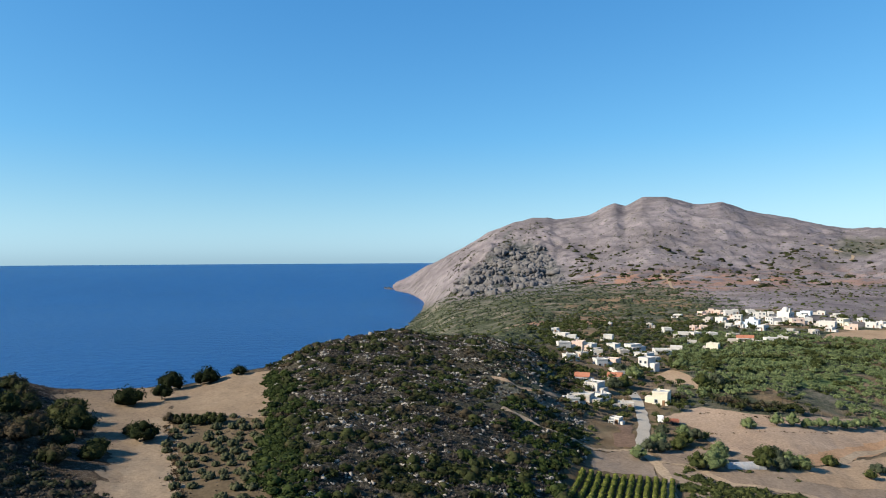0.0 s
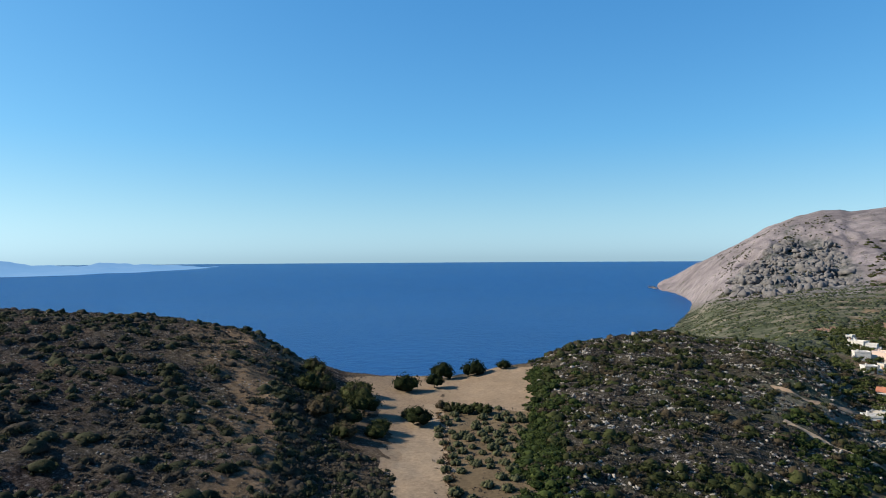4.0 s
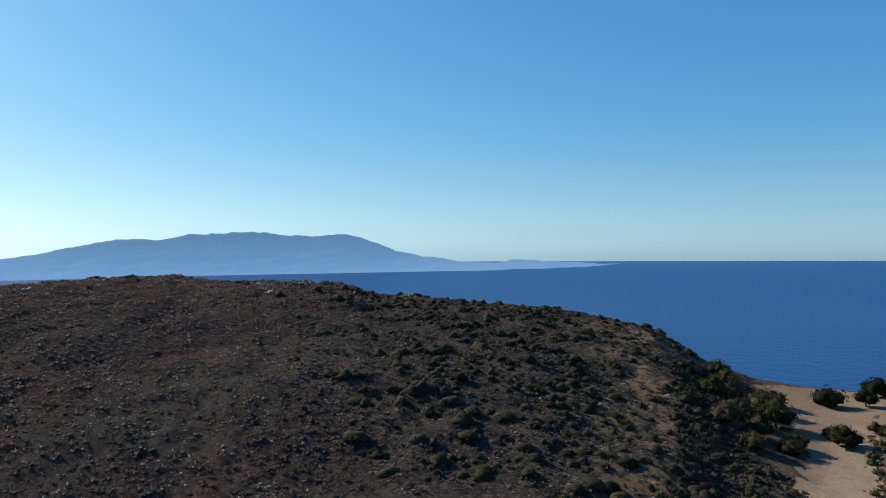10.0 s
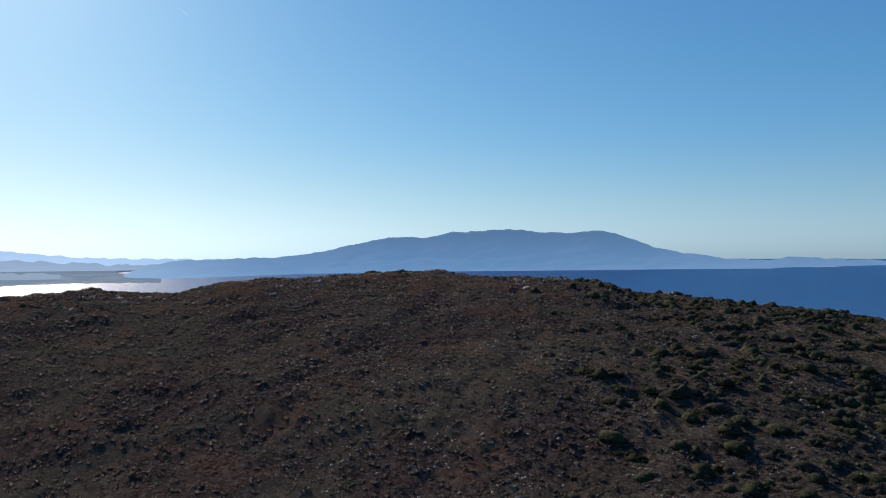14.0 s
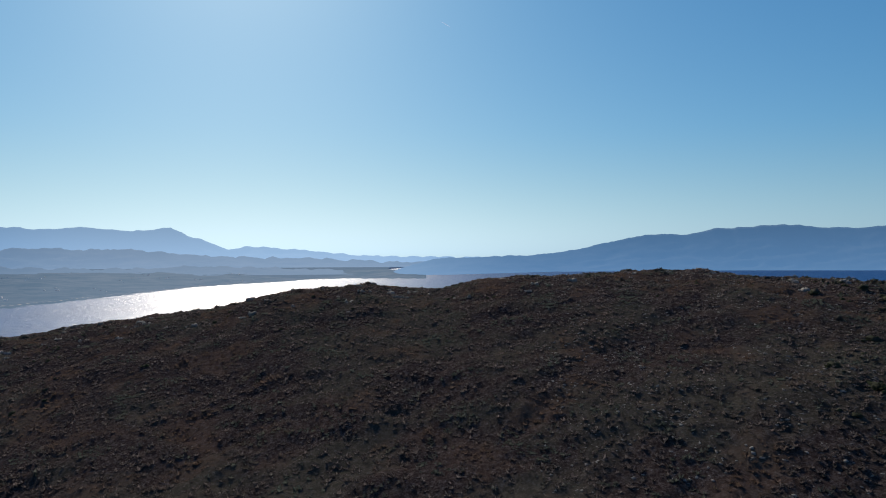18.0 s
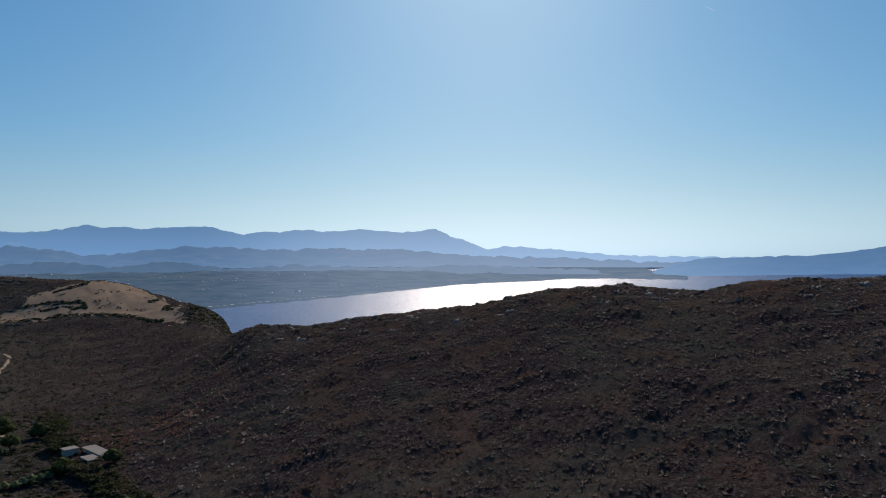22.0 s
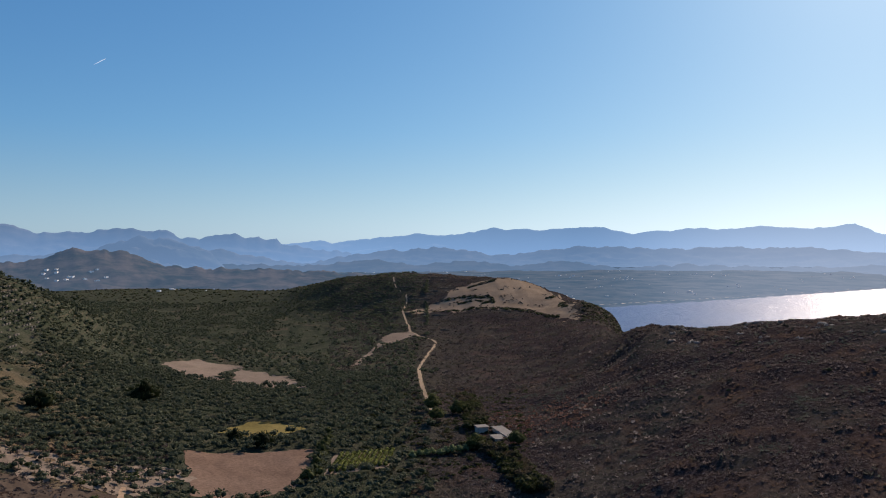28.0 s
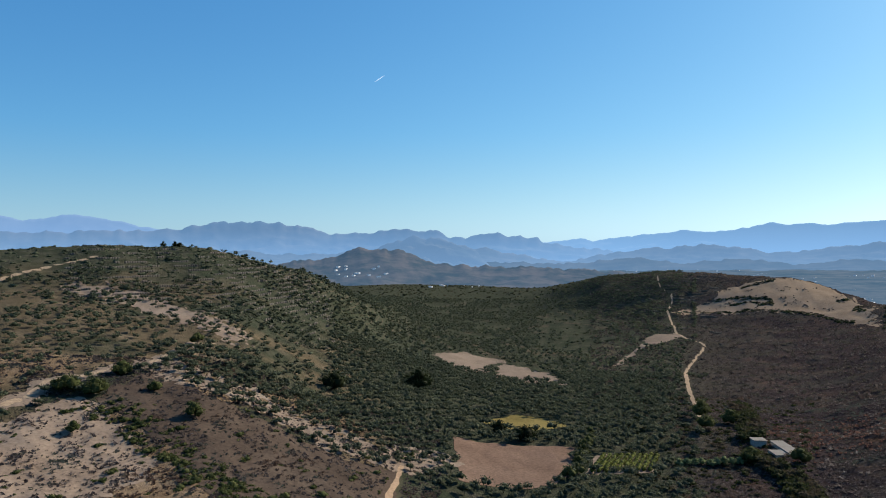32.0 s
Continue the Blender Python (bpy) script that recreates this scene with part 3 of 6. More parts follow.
# ---- far land across the water, haze painted into its emission ----
def far_range(name, label, skyline, r_front, r_top, foot, mat, rough=0.004, seed=1, blur=0.0, fold=0.42):
    """A distant range: its crest line by bearing and slope, its foot by a slope or by bearing."""
    b, s = np.array(list(skyline)), np.array(list(skyline.values()))
    az = np.arange(b[0], b[-1] + 0.01, 0.2)
    top = np.interp(az, b, s)
    if blur:
        k = np.hanning(int(blur / 0.2) | 1)
        top = np.convolve(np.pad(top, len(k) // 2, "edge"), k / k.sum(), "valid")
    nz = Noise(seed)
    body = np.convolve(np.pad(top, 10, "edge"), np.hanning(21) / np.hanning(21).sum(), "valid")
    top = top + rough * 0.45 * nz.fbm(az * 0.9, az * 0 + 0.3, 5, 0.55)
    base = np.interp(az, list(foot), list(foot.values())) if isinstance(foot, dict) else np.full_like(az, foot)
    u = np.linspace(0, 1, 26)
    front = np.minimum(sea_range(base, az), 4500) if isinstance(foot, dict) else np.full_like(az, r_front)
    back = np.minimum(front + 350, r_top)[:, None] if isinstance(foot, dict) else r_top
    r = front[:, None] + (back - front[:, None]) * u[None, :]
    a = np.radians(az)[:, None]
    folds = nz.ridged(az[:, None] * 0.3 + u * 1.6, u[None, :] * 3.4 + 0 * az[:, None], 3) - 0.45
    rise = (body - base)[:, None] + (top - body)[:, None] * u[None, :] ** 4
    sl = base[:, None] + rise * (u[None, :] ** 1.25 + fold * folds * np.sin(np.pi * u)[None, :] ** 0.8 * (1 - u[None, :] * 0.6))
    sl = np.minimum(sl, top[:, None])
    sl = np.concatenate([sl, sl[:, -1:] * 0.985 - 0.01], 1)
    r = np.concatenate([r, r[:, -1:] + 40], 1)
    v = np.stack([-np.sin(a) * r, np.cos(a) * r, EYE_Z + sl * r], -1)
    ob = new(name, mesh_from(name, v.reshape(-1, 3), sheet_faces(len(az), 27), mat))
    return tagged(ob, label, "mountains", kind="structure")


FAR_BACK = {84.7: -.012, 89: -.006, 94.6: -.005, 98.7: -.003, 103.2: .004, 107.2: .010, 108.5: .005, 111.5: .024, 112.7: .0345, 113.9: .031,
            116.2: .0285, 118.8: .0345, 121: .030, 123.8: .0315, 128: .026, 130: .034, 132.6: .035, 135.1: .032, 136.3: .034, 137.9: .032,
            138.7: .0355, 142.4: .025, 145.3: .0275, 148.5: .022, 151.7: .016, 152.6: .020, 155.1: .013, 158: .018, 163: .018, 166: .02}
FAR_MIDDLE = {150: .0, 154: .009, 155.6: .013, 156: .021, 158: .024, 159.3: .0305, 161.1: .0245, 163.1: .021, 164.2: .033, 165.2: .031, 167.3: .036,
              170.1: .029, 172.8: .029, 174.5: .038, 177.6: .0445, 180.6: .045, 183.5: .037, 186: .034, 192: .03, 202: .03}
FAR_PEAKS = {181: .025, 184: .034, 185.8: .036, 188.5: .046, 191.1: .052, 194.2: .046, 195.6: .049, 202: .05}
FOOTHILLS = {82: -.03, 85: -.014, 90: -.016, 97: -.012, 104: -.006, 110: -.004, 115: .004, 120: .006, 126: .004, 131: .010, 135: .002, 139: -.002, 143: .010,
             147: .004, 150: -.001, 153: -.012, 156: -.008, 160: .006, 162.5: .010, 164: .004, 167: .012, 170: .003, 175: .0, 180: .006, 190: .006, 202: .006}
LOW_HILLS = {95: -.034, 99: -.024, 106: -.02, 112: -.018, 118: -.020, 124: -.016, 129: -.020, 133: -.012, 137: -.018, 141: -.010, 145: -.016, 149: -.008,
             152: -.014, 156: -.014, 161: -.013, 165: -.010, 168: -.004, 171: -.012, 176: -.016, 202: -.016}
ISLAND = {35.4: -.0105, 38.8: -.009, 41.4: -.007, 45.3: -.004, 46.9: -.009, 49.7: -.006, 52.5: .001, 54.9: .009, 57.5: .027, 58.9: .032, 61: .030,
          63.8: .031, 66.1: .035, 70.7: .031, 72.5: .024, 75.2: .025, 79.1: .013, 80.9: .004, 83.4: -.002, 88.3: -.006, 92: -.008, 94: -.015, 97: -.033}
ISLAND_FOOT = {35.4: -.0112, 38.8: -.014, 46.5: -.019, 61: -.0225, 70: -.024, 83: -.027, 91: -.0310, 99: -.0320}

# a bluish emission on each range stands in for the haze before it
HAZE_FAR = haze_glow_material("far_range_haze", (0.045, 0.050, 0.054), (0.030, 0.036, 0.040), (0.20, 0.37, 0.64), 1.15, 0.75, 0.54, (60.0, 340.0))
HAZE_BACK = haze_glow_material("back_range_haze", (0.046, 0.047, 0.048), (0.022, 0.028, 0.032), (0.17, 0.34, 0.58), 1.25, 0.80, 0.56, (50.0, 280.0), 0.004)
HAZE_INLAND = haze_glow_material("inland_range_haze", (0.052, 0.050, 0.048), (0.018, 0.024, 0.028), (0.15, 0.30, 0.52), 1.10, 0.84, 0.48, (50.0, 290.0), 0.004)
HAZE_MID = haze_glow_material("foothill_haze", (0.044, 0.045, 0.042), (0.016, 0.022, 0.022), (0.14, 0.27, 0.46), 1.14, 0.68, 0.54, (40.0, 160.0), 0.006, 0.35)
HAZE_LOW = haze_glow_material("low_hill_haze", (0.042, 0.042, 0.036), (0.014, 0.020, 0.018), (0.115, 0.222, 0.375), 1.02, 0.66, 0.56, (20.0, 110.0), 0.006, 0.6)
HAZE_ISLAND = haze_glow_material("island_haze", (0.042, 0.047, 0.052), (0.022, 0.029, 0.036), (0.15, 0.33, 0.60), 0.86, 0.76, 0.44, (30.0, 300.0))
far_range("distant_peaks", "high mountains painted pale blue as in thick haze", FAR_PEAKS, 4700, 4900, -.01, HAZE_FAR, seed=5)
far_range("mountain_range", "mountain range behind the bay, painted hazy blue", FAR_BACK, 4450, 4800, -.018, HAZE_BACK, seed=6)
far_range("mountain_range_inland", "inland mountains with sharp tops, painted hazy blue", FAR_MIDDLE, 4300, 4650, -.018, HAZE_INLAND, 0.007, seed=7, fold=0.26)
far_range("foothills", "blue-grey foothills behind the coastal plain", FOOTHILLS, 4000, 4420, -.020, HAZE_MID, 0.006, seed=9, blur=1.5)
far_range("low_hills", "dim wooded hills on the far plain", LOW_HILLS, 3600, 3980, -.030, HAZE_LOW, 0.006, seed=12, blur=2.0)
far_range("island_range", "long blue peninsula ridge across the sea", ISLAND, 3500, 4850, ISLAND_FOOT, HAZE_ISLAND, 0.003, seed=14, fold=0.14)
CRAGS_RANGE = {159.8: -.02, 161.1: .004, 162.4: .012, 163.3: .018, 164.2: .024, 165.0: .022, 166.0: .028, 166.9: .020, 168.0: .016, 169.4: .002, 171: -.02}
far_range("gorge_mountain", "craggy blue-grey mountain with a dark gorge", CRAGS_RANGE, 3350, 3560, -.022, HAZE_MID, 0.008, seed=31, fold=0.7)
MID_HILL = {145: -.042, 149: -.030, 152: -.024, 156: -.021, 160: -.019, 163: -.017, 165: -.009, 166.5: .002, 168.3: .008, 170.2: .009, 172: .0, 174: -.008, 178: -.012, 184: -.016}
# nearer hill: a weaker glow painted on for the haze
HAZE_HILL = haze_glow_material("near_hill_haze", (0.074, 0.060, 0.047), (0.014, 0.020, 0.016), (0.08, 0.155, 0.26), 0.66, 0.62, 0.52, (20.0, 170.0), 0.012)
hamlet_hill = far_range("hamlet_hill", "reddish hill with a pale hamlet, dimmed by painted haze", MID_HILL, 1950, 2500, -.054, HAZE_HILL, 0.008, seed=16, blur=0.8, fold=0.2)


# ---- fields, roads and tracks, laid on the ground ----
NF = int(np.searchsorted(AZ, 202.5))  # bearings with the fine grid
KEEP_CLEAR = []


def inside(poly, x, y):
    """Points within a polygon of the plan."""
    hit = np.zeros(np.shape(x), bool)
    for (x0, y0), (x1, y1) in zip(poly, poly[1:] + poly[:1]):
        if y0 != y1:
            hit ^= ((y0 > y) != (y1 > y)) & (x < (x1 - x0) * (y - y0) / (y1 - y0) + x0)
    return hit


def off_line(line, x, y):
    """Distance from a polyline of the plan."""
    d = np.full(np.shape(x), 1e9)
    for (x0, y0), (x1, y1) in zip(line, line[1:]):
        u = np.clip(((x - x0) * (x1 - x0) + (y - y0) * (y1 - y0)) / ((x1 - x0) ** 2 + (y1 - y0) ** 2), 0, 1)
        d = np.minimum(d, np.hypot(x - x0 - u * (x1 - x0), y - y0 - u * (y1 - y0)))
    return d


def border(poly, x, y):
    """Signed distance to a polygon's edge, positive inside."""
    d = off_line(poly + poly[:1], x, y)
    return np.where(inside(poly, x, y), d, -d)


FINE_X, FINE_Y, FINE_H = GX[:NF], GY[:NF], HEIGHT[:NF]
ALL_TRIS = grid_triangles(NF, len(RR))


def lay(name, label, category, depth, mat, lift):
    """A sheet on the ground where depth (at the ground's own corners) is above 0, cut along the line where it is 0."""
    f = depth.ravel()
    ok = f > 0
    n = ok[ALL_TRIS].sum(1)
    pts = np.stack([FINE_X.ravel(), FINE_Y.ravel(), FINE_H.ravel() + lift], 1)
    whole = ALL_TRIS[n == 3]
    soup = [pts[whole].reshape(-1, 3)]
    for count in (1, 2):
        t = ALL_TRIS[n == count]
        odd = ok[t] if count == 1 else ~ok[t]
        k = odd.argmax(1)
        rows = np.arange(len(t))
        a, b, c = t[rows, k], t[rows, (k + 1) % 3], t[rows, (k + 2) % 3]
        u, v = (f[a] / (f[a] - f[b]))[:, None], (f[a] / (f[a] - f[c]))[:, None]
        ab, ac = pts[a] + u * (pts[b] - pts[a]), pts[a] + v * (pts[c] - pts[a])
        if count == 1:
            soup.append(np.stack([pts[a], ab, ac], 1).reshape(-1, 3))
        else:
            soup.append(np.stack([ab, pts[b], pts[c]], 1).reshape(-1, 3))
            soup.append(np.stack([ab, pts[c], ac], 1).reshape(-1, 3))
    soup = np.concatenate(soup)
    keys, back = np.unique(np.round(soup, 3), axis=0, return_inverse=True)
    ob = new(name, mesh_from(name, keys, back.reshape(-1, 3), mat))
    return tagged(ob, label, category, kind="structure")


def field(name, label, poly, mat, lift=0.10, clear=True, ragged=1.5):
    wob = ragged * (0.8 * N1.fbm(FINE_X / 8, FINE_Y / 8, 3) + 0.5 * N2.fbm(FINE_X / 2.5, FINE_Y / 2.5, 2))
    if clear:
        KEEP_CLEAR.append((lambda x, y, p=poly: inside(p, x, y)))
    return lay(name, label, "field", border(poly, FINE_X, FINE_Y) + wob, mat, lift)


def road(name, label, line, width, mat, lift=0.16):
    wob = 0.5 * N1.fbm(FINE_X / 5, FINE_Y / 5, 2)
    KEEP_CLEAR.append((lambda x, y, q=line, w=width: off_line(q, x, y) < w / 2 + 1.2))
    return lay(name, label, "road", width / 2 - off_line(line, FINE_X, FINE_Y) + wob, mat, lift)


def soil_material(name, dark, mid, light, furrow=0.0, turn=0.0):
    m, t, b = material(name, 1.0, 0.0)
    a = ramp(t, noise_node(t, 0.06, 5), [(0.3, dark), (0.5, mid), (0.7, light)])
    c = ramp(t, noise_node(t, 1.1, 7, 0.7), [(0.32, tuple(v * 0.4 for v in mid)), (0.5, mid), (0.7, tuple(v * 1.55 for v in mid))])
    col = mix(t, 0.5, a, c)
    if furrow:
        g = t.nodes.new("ShaderNodeNewGeometry")
        mp = t.nodes.new("ShaderNodeMapping")
        mp.inputs["Rotation"].default_value = (0, 0, turn)
        t.links.new(g.outputs["Position"], mp.inputs["Vector"])
        w = node(t, "ShaderNodeTexWave", Scale=furrow, Distortion=2.5, Detail=3.0)
        t.links.new(mp.outputs[0], w.inputs["Vector"])
        col = mix(t, 0.12, col, ramp(t, w.outputs["Fac"], [(0.2, tuple(v * 0.6 for v in mid)), (0.8, light)]))
    t.links.new(col, b.inputs["Base Color"])
    bump(t, b, noise_node(t, 1.5, 6, 0.7), 0.5, 0.25)
    return m


TAN = soil_material("tan_soil", (0.138, 0.101, 0.070), (0.182, 0.137, 0.096), (0.222, 0.172, 0.124), 0.5, 0.35)
PLOT_SOIL = soil_material("plot_soil", (0.058, 0.044, 0.028), (0.092, 0.070, 0.045), (0.132, 0.104, 0.070))
ORANGE = soil_material("orange_tan_soil", (0.213, 0.149, 0.106), (0.270, 0.198, 0.143), (0.333, 0.253, 0.189))
STRIP_SOIL = soil_material("ploughed_strip_soil", (0.150, 0.112, 0.078), (0.198, 0.152, 0.108), (0.236, 0.186, 0.136), 1.2, 1.15)
STUBBLE = soil_material("stubble_soil", (0.200, 0.140, 0.092), (0.264, 0.190, 0.128), (0.320, 0.240, 0.164))
BROWN = soil_material("brown_soil", (0.042, 0.032, 0.025), (0.066, 0.050, 0.039), (0.100, 0.079, 0.061))
RED_SOIL = soil_material("red_soil", (0.100, 0.066, 0.048), (0.140, 0.095, 0.070), (0.176, 0.124, 0.092))
ORCHARD_SOIL = soil_material("orchard_soil", (0.112, 0.086, 0.066), (0.172, 0.136, 0.106), (0.230, 0.186, 0.148))
YELLOW = soil_material("dry_yellow_growth", (0.100, 0.082, 0.030), (0.152, 0.122, 0.046), (0.205, 0.166, 0.068))
DRY_GRASS = soil_material("dry_grass_soil", (0.125, 0.092, 0.067), (0.190, 0.146, 0.110), (0.263, 0.208, 0.159))
TAN_TOP_SOIL = soil_material("hilltop_soil", (0.144, 0.105, 0.072), (0.204, 0.156, 0.111), (0.252, 0.198, 0.144))
TRACK = soil_material("dirt_track", (0.216, 0.158, 0.104), (0.274, 0.209, 0.144), (0.331, 0.263, 0.191))
CONCRETE_ROAD = mottled("worn_concrete", (0.245, 0.216, 0.180), (0.302, 0.274, 0.230), (0.360, 0.328, 0.281), 0.1, 1.5)

BROWN_SLOPE = [(35, -201), (28, -214), (19, -225), (8, -203), (-2, -198), (-14, -194), (-25, -182), (-39, -177), (-33, -152), (0, -136), (10, -160), (17, -174), (28, -190)]
BARE_SLOPE = [(50, -188), (37, -201), (28, -188), (17, -164), (18, -155), (30, -140), (48, -140), (60, -170)]
FAR_FIELD = [(-68, 190), (-78, 218), (-76, 236), (-71, 246), (-62, 246), (-51, 242), (-39, 181), (-52, 185)]
STRIP = [(-45, 98), (-56, 127), (-65, 160), (-75, 191), (-68, 190), (-59, 168), (-42, 122), (-33, 97)]
LEFT_SOIL = [(-104, 198), (-111, 212), (-96, 240), (-74, 238), (-74, 218), (-70, 196), (-70, 186), (-63, 168), (-56, 146), (-50, 126), (-55, 122), (-64, 142), (-72, 158), (-79, 172), (-88, 182), (-96, 180)]
OLIVE_PLOT = [(-68, 189), (-40, 185), (-30, 132), (-24, 104), (-36, 99), (-45, 121), (-62, 166)]
field("hilltop_field", "tan ploughed field on the saddle above the sea", FAR_FIELD, TAN)
field("ploughed_strip", "tan ploughed strip with tractor marks", STRIP, STRIP_SOIL, 0.12)
field("bare_saddle", "bare tan soil between dark trees", LEFT_SOIL, TAN, 0.08, clear=False, ragged=4)
field("young_orchard", "brown plot with rows of young olives", OLIVE_PLOT, PLOT_SOIL, 0.06)
field("valley_field", "large dry field below the village", [(82, 246), (100, 262), (112, 250), (126, 247), (170, 266), (150, 226), (119, 206), (100, 195), (90, 197), (83, 206), (87, 228)], ORANGE)
field("lower_field", "dry brown field beside the lane", [(95, 188), (116, 200), (142, 218), (150, 205), (118, 182), (105, 181), (96, 182)], STUBBLE)
ORANGE_SOIL = soil_material("orange_bank_soil", (0.230, 0.138, 0.082), (0.295, 0.185, 0.112), (0.345, 0.230, 0.150))
field("orange_strip", "orange bare soil along the field track", [(99, 198), (120, 212), (151, 234), (160, 238), (146, 222), (124, 207), (106, 195)], ORANGE_SOIL, 0.14)
field("red_plot", "small red soil plot by the road", [(61, 226), (67, 232), (59, 202), (52, 203)], RED_SOIL)
field("lane_plot", "dry brown plot above the vineyard", [(41, 176), (44, 193), (56, 199), (60, 188), (57, 177)], DRY_GRASS)
field("lane_verge", "bare tan verge between the lanes", [(62, 200), (82, 206), (98, 192), (122, 184), (112, 160), (86, 163), (62, 160), (61, 180)], DRY_GRASS, 0.05, clear=False, ragged=4)
field("village_meadow", "pale dry meadow among trees", [(108, 337), (121, 352), (124, 317), (112, 296), (109, 310)], STUBBLE)
CROPS = soil_material("green_crops", (0.070, 0.098, 0.038), (0.098, 0.132, 0.052), (0.135, 0.165, 0.076), 0.12, 0.6)
field("crop_strip", "bright green crop strip between hedges", [(150, 318), (182, 336), (206, 352), (214, 342), (186, 318), (160, 306)], CROPS, clear=False, ragged=5)
field("crop_plot", "green crop plot among the groves", [(158, 346), (196, 364), (206, 384), (176, 392), (154, 372)], CROPS, clear=False, ragged=5)
field("upper_crop_plot", "pale green plot under the village", [(176, 416), (230, 420), (262, 438), (240, 462), (196, 446)], CROPS, clear=False, ragged=6)
field("grove_clearing", "pale dry field behind the groves", [(287, 506), (330, 539), (360, 533), (330, 490), (269, 482)], STUBBLE)
field("valley_ploughland", "reddish ploughed field among olive groves", [(-69, -224), (-106, -211), (-88, -180), (-75, -174), (-57, -180), (-62, -200)], RED_SOIL)
field("terrace_field", "pale reddish terrace field in the valley", [(-129, -460), (-158, -488), (-165, -472), (-175, -449), (-150, -420), (-137, -384), (-127, -403), (-120, -423)], ORCHARD_SOIL, ragged=6)
field("lower_terrace_field", "pale reddish field edged with dark trees", [(-168, -436), (-178, -387), (-165, -337), (-146, -354), (-140, -378), (-156, -410)], ORCHARD_SOIL, ragged=5)
field("yellow_patch", "yellow dry crop patch", [(-89, -259), (-111, -270), (-120, -242), (-97, -233)], YELLOW)
field("ridge_clearing", "tan clearing beside the winding road", [(-242, -420), (-341, -535), (-368, -534), (-354, -509), (-292, -474), (-232, -400)], ORCHARD_SOIL, ragged=4)
field("soil_bank", "tan cut bank on the terraced hill", [(78, -376), (47, -366), (19, -336), (6, -320), (-4, -300), (-2, -278), (6, -288), (20, -306), (35, -324), (46, -339), (72, -358)], ORCHARD_SOIL, clear=False, ragged=9)
GROVE_EDGE = [(20, -243), (6, -218), (-5, -211), (-17, -208), (-30, -191), (-40, -188), (-55, -197), (-52, -187), (-38, -178), (-27, -186), (-15, -200), (-3, -204), (7, -209), (19, -232)]
field("grove_edge", "pale tan soil along the edge of the grove", GROVE_EDGE, ORCHARD_SOIL, 0.14, clear=False, ragged=4)
EDGE_LINE = [(20, -232), (12, -221), (-3, -216), (-13, -212), (-21, -202), (-30, -192), (-38, -187), (-53, -195)]
PLANT_TURN, PLANT_PITCH = 0.733, 5.0


def plant_gap(x, y):
    """Distance from the nearest tree of the planting grid."""
    u, v = x * math.cos(PLANT_TURN) + y * math.sin(PLANT_TURN), y * math.cos(PLANT_TURN) - x * math.sin(PLANT_TURN)
    u, v = (np.abs(w / PLANT_PITCH - np.round(w / PLANT_PITCH)) * PLANT_PITCH for w in (u, v))
    return np.hypot(u * 0.8, v)


rows_depth = np.minimum(plant_gap(FINE_X, FINE_Y) - 1.4, 9 + 4 * N2.fbm(FINE_X / 12, FINE_Y / 12, 2) - off_line(EDGE_LINE, FINE_X, FINE_Y))
lay("grove_row_soil", "pale soil between the rows of olives", "field", rows_depth, ORCHARD_SOIL, 0.11)
field("road_margin", "tan bare earth beside the hill track", [(60, -190), (52, -200), (49, -211), (42, -219), (34, -230), (26, -237), (22, -254), (14, -268), (8, -266), (15, -256), (18, -246), (21, -232), (32, -222), (42, -211), (46, -200), (52, -189)], ORCHARD_SOIL, 0.13, clear=False, ragged=4)
field("vineyard_plot", "soil under the yellow-green vines", [(28, 150), (34, 176), (62, 178), (56, 152)], PLOT_SOIL, 0.09)
field("valley_vineyard_plot", "brown soil under the valley vines", [(-95, -183), (-110, -202), (-126, -196), (-116, -179)], ORCHARD_SOIL, 0.09)
field("brown_slope", "brown bare slope with dry tufts", BROWN_SLOPE, BROWN, clear=False, ragged=3)
field("bare_slope", "tan bare slope with stony patches", BARE_SLOPE, DRY_GRASS, clear=False, ragged=3)
TAN_TOP = [(-484, -637), (-518, -663), (-535, -653), (-556, -640), (-580, -625), (-584, -590), (-548, -524), (-515, -476), (-486, -442), (-453, -408), (-466, -440), (-484, -501), (-468, -556), (-445, -596), (-424, -625), (-456, -640)]
field("tan_hilltop", "dry tan hilltop with dark tracks", TAN_TOP, TAN_TOP_SOIL, clear=False, ragged=9)
road("road_village", "worn concrete village road", [(83, 288), (78, 262), (71, 233), (60, 199)], 3.8, CONCRETE_ROAD)
road("road_lane", "pale dirt lane leaving the village", [(60, 199), (61, 190), (60, 177), (56, 163), (50, 140), (46, 110)], 2.8, TRACK)
road("road_side_lane", "pale dirt side lane", [(61, 190), (70, 187), (72, 181), (75, 175), (82, 173), (96, 170)], 2.2, TRACK)
road("road_field_track", "pale field track", [(160, 236), (145, 223), (131, 215), (119, 203)], 2.6, TRACK)
road("road_ridge", "pale winding dirt road over the ridge", [(-535, -820), (-509, -778), (-490, -744), (-480, -708), (-460, -676), (-431, -643), (-402, -593), (-363, -528), (-354, -500), (-344, -464), (-303, -419), (-258, -367), (-210, -296), (-185, -256), (-168, -229)], 2.0, TRACK)
road("road_hill_track", "pale track along the terraced hill", [(66, -178), (54, -192), (50, -198), (48, -208), (41, -215), (33, -226), (25, -232), (21, -251), (16, -262), (8, -272)], 1.9, TRACK)
road("road_slope_path", "tan path beside the brown slope", [(-42, -184), (-35, -164), (-30, -150)], 1.2, STUBBLE)
road("road_terrace", "pale terrace track", [(120, -345), (90, -400), (70, -425)], 3.5, TRACK)
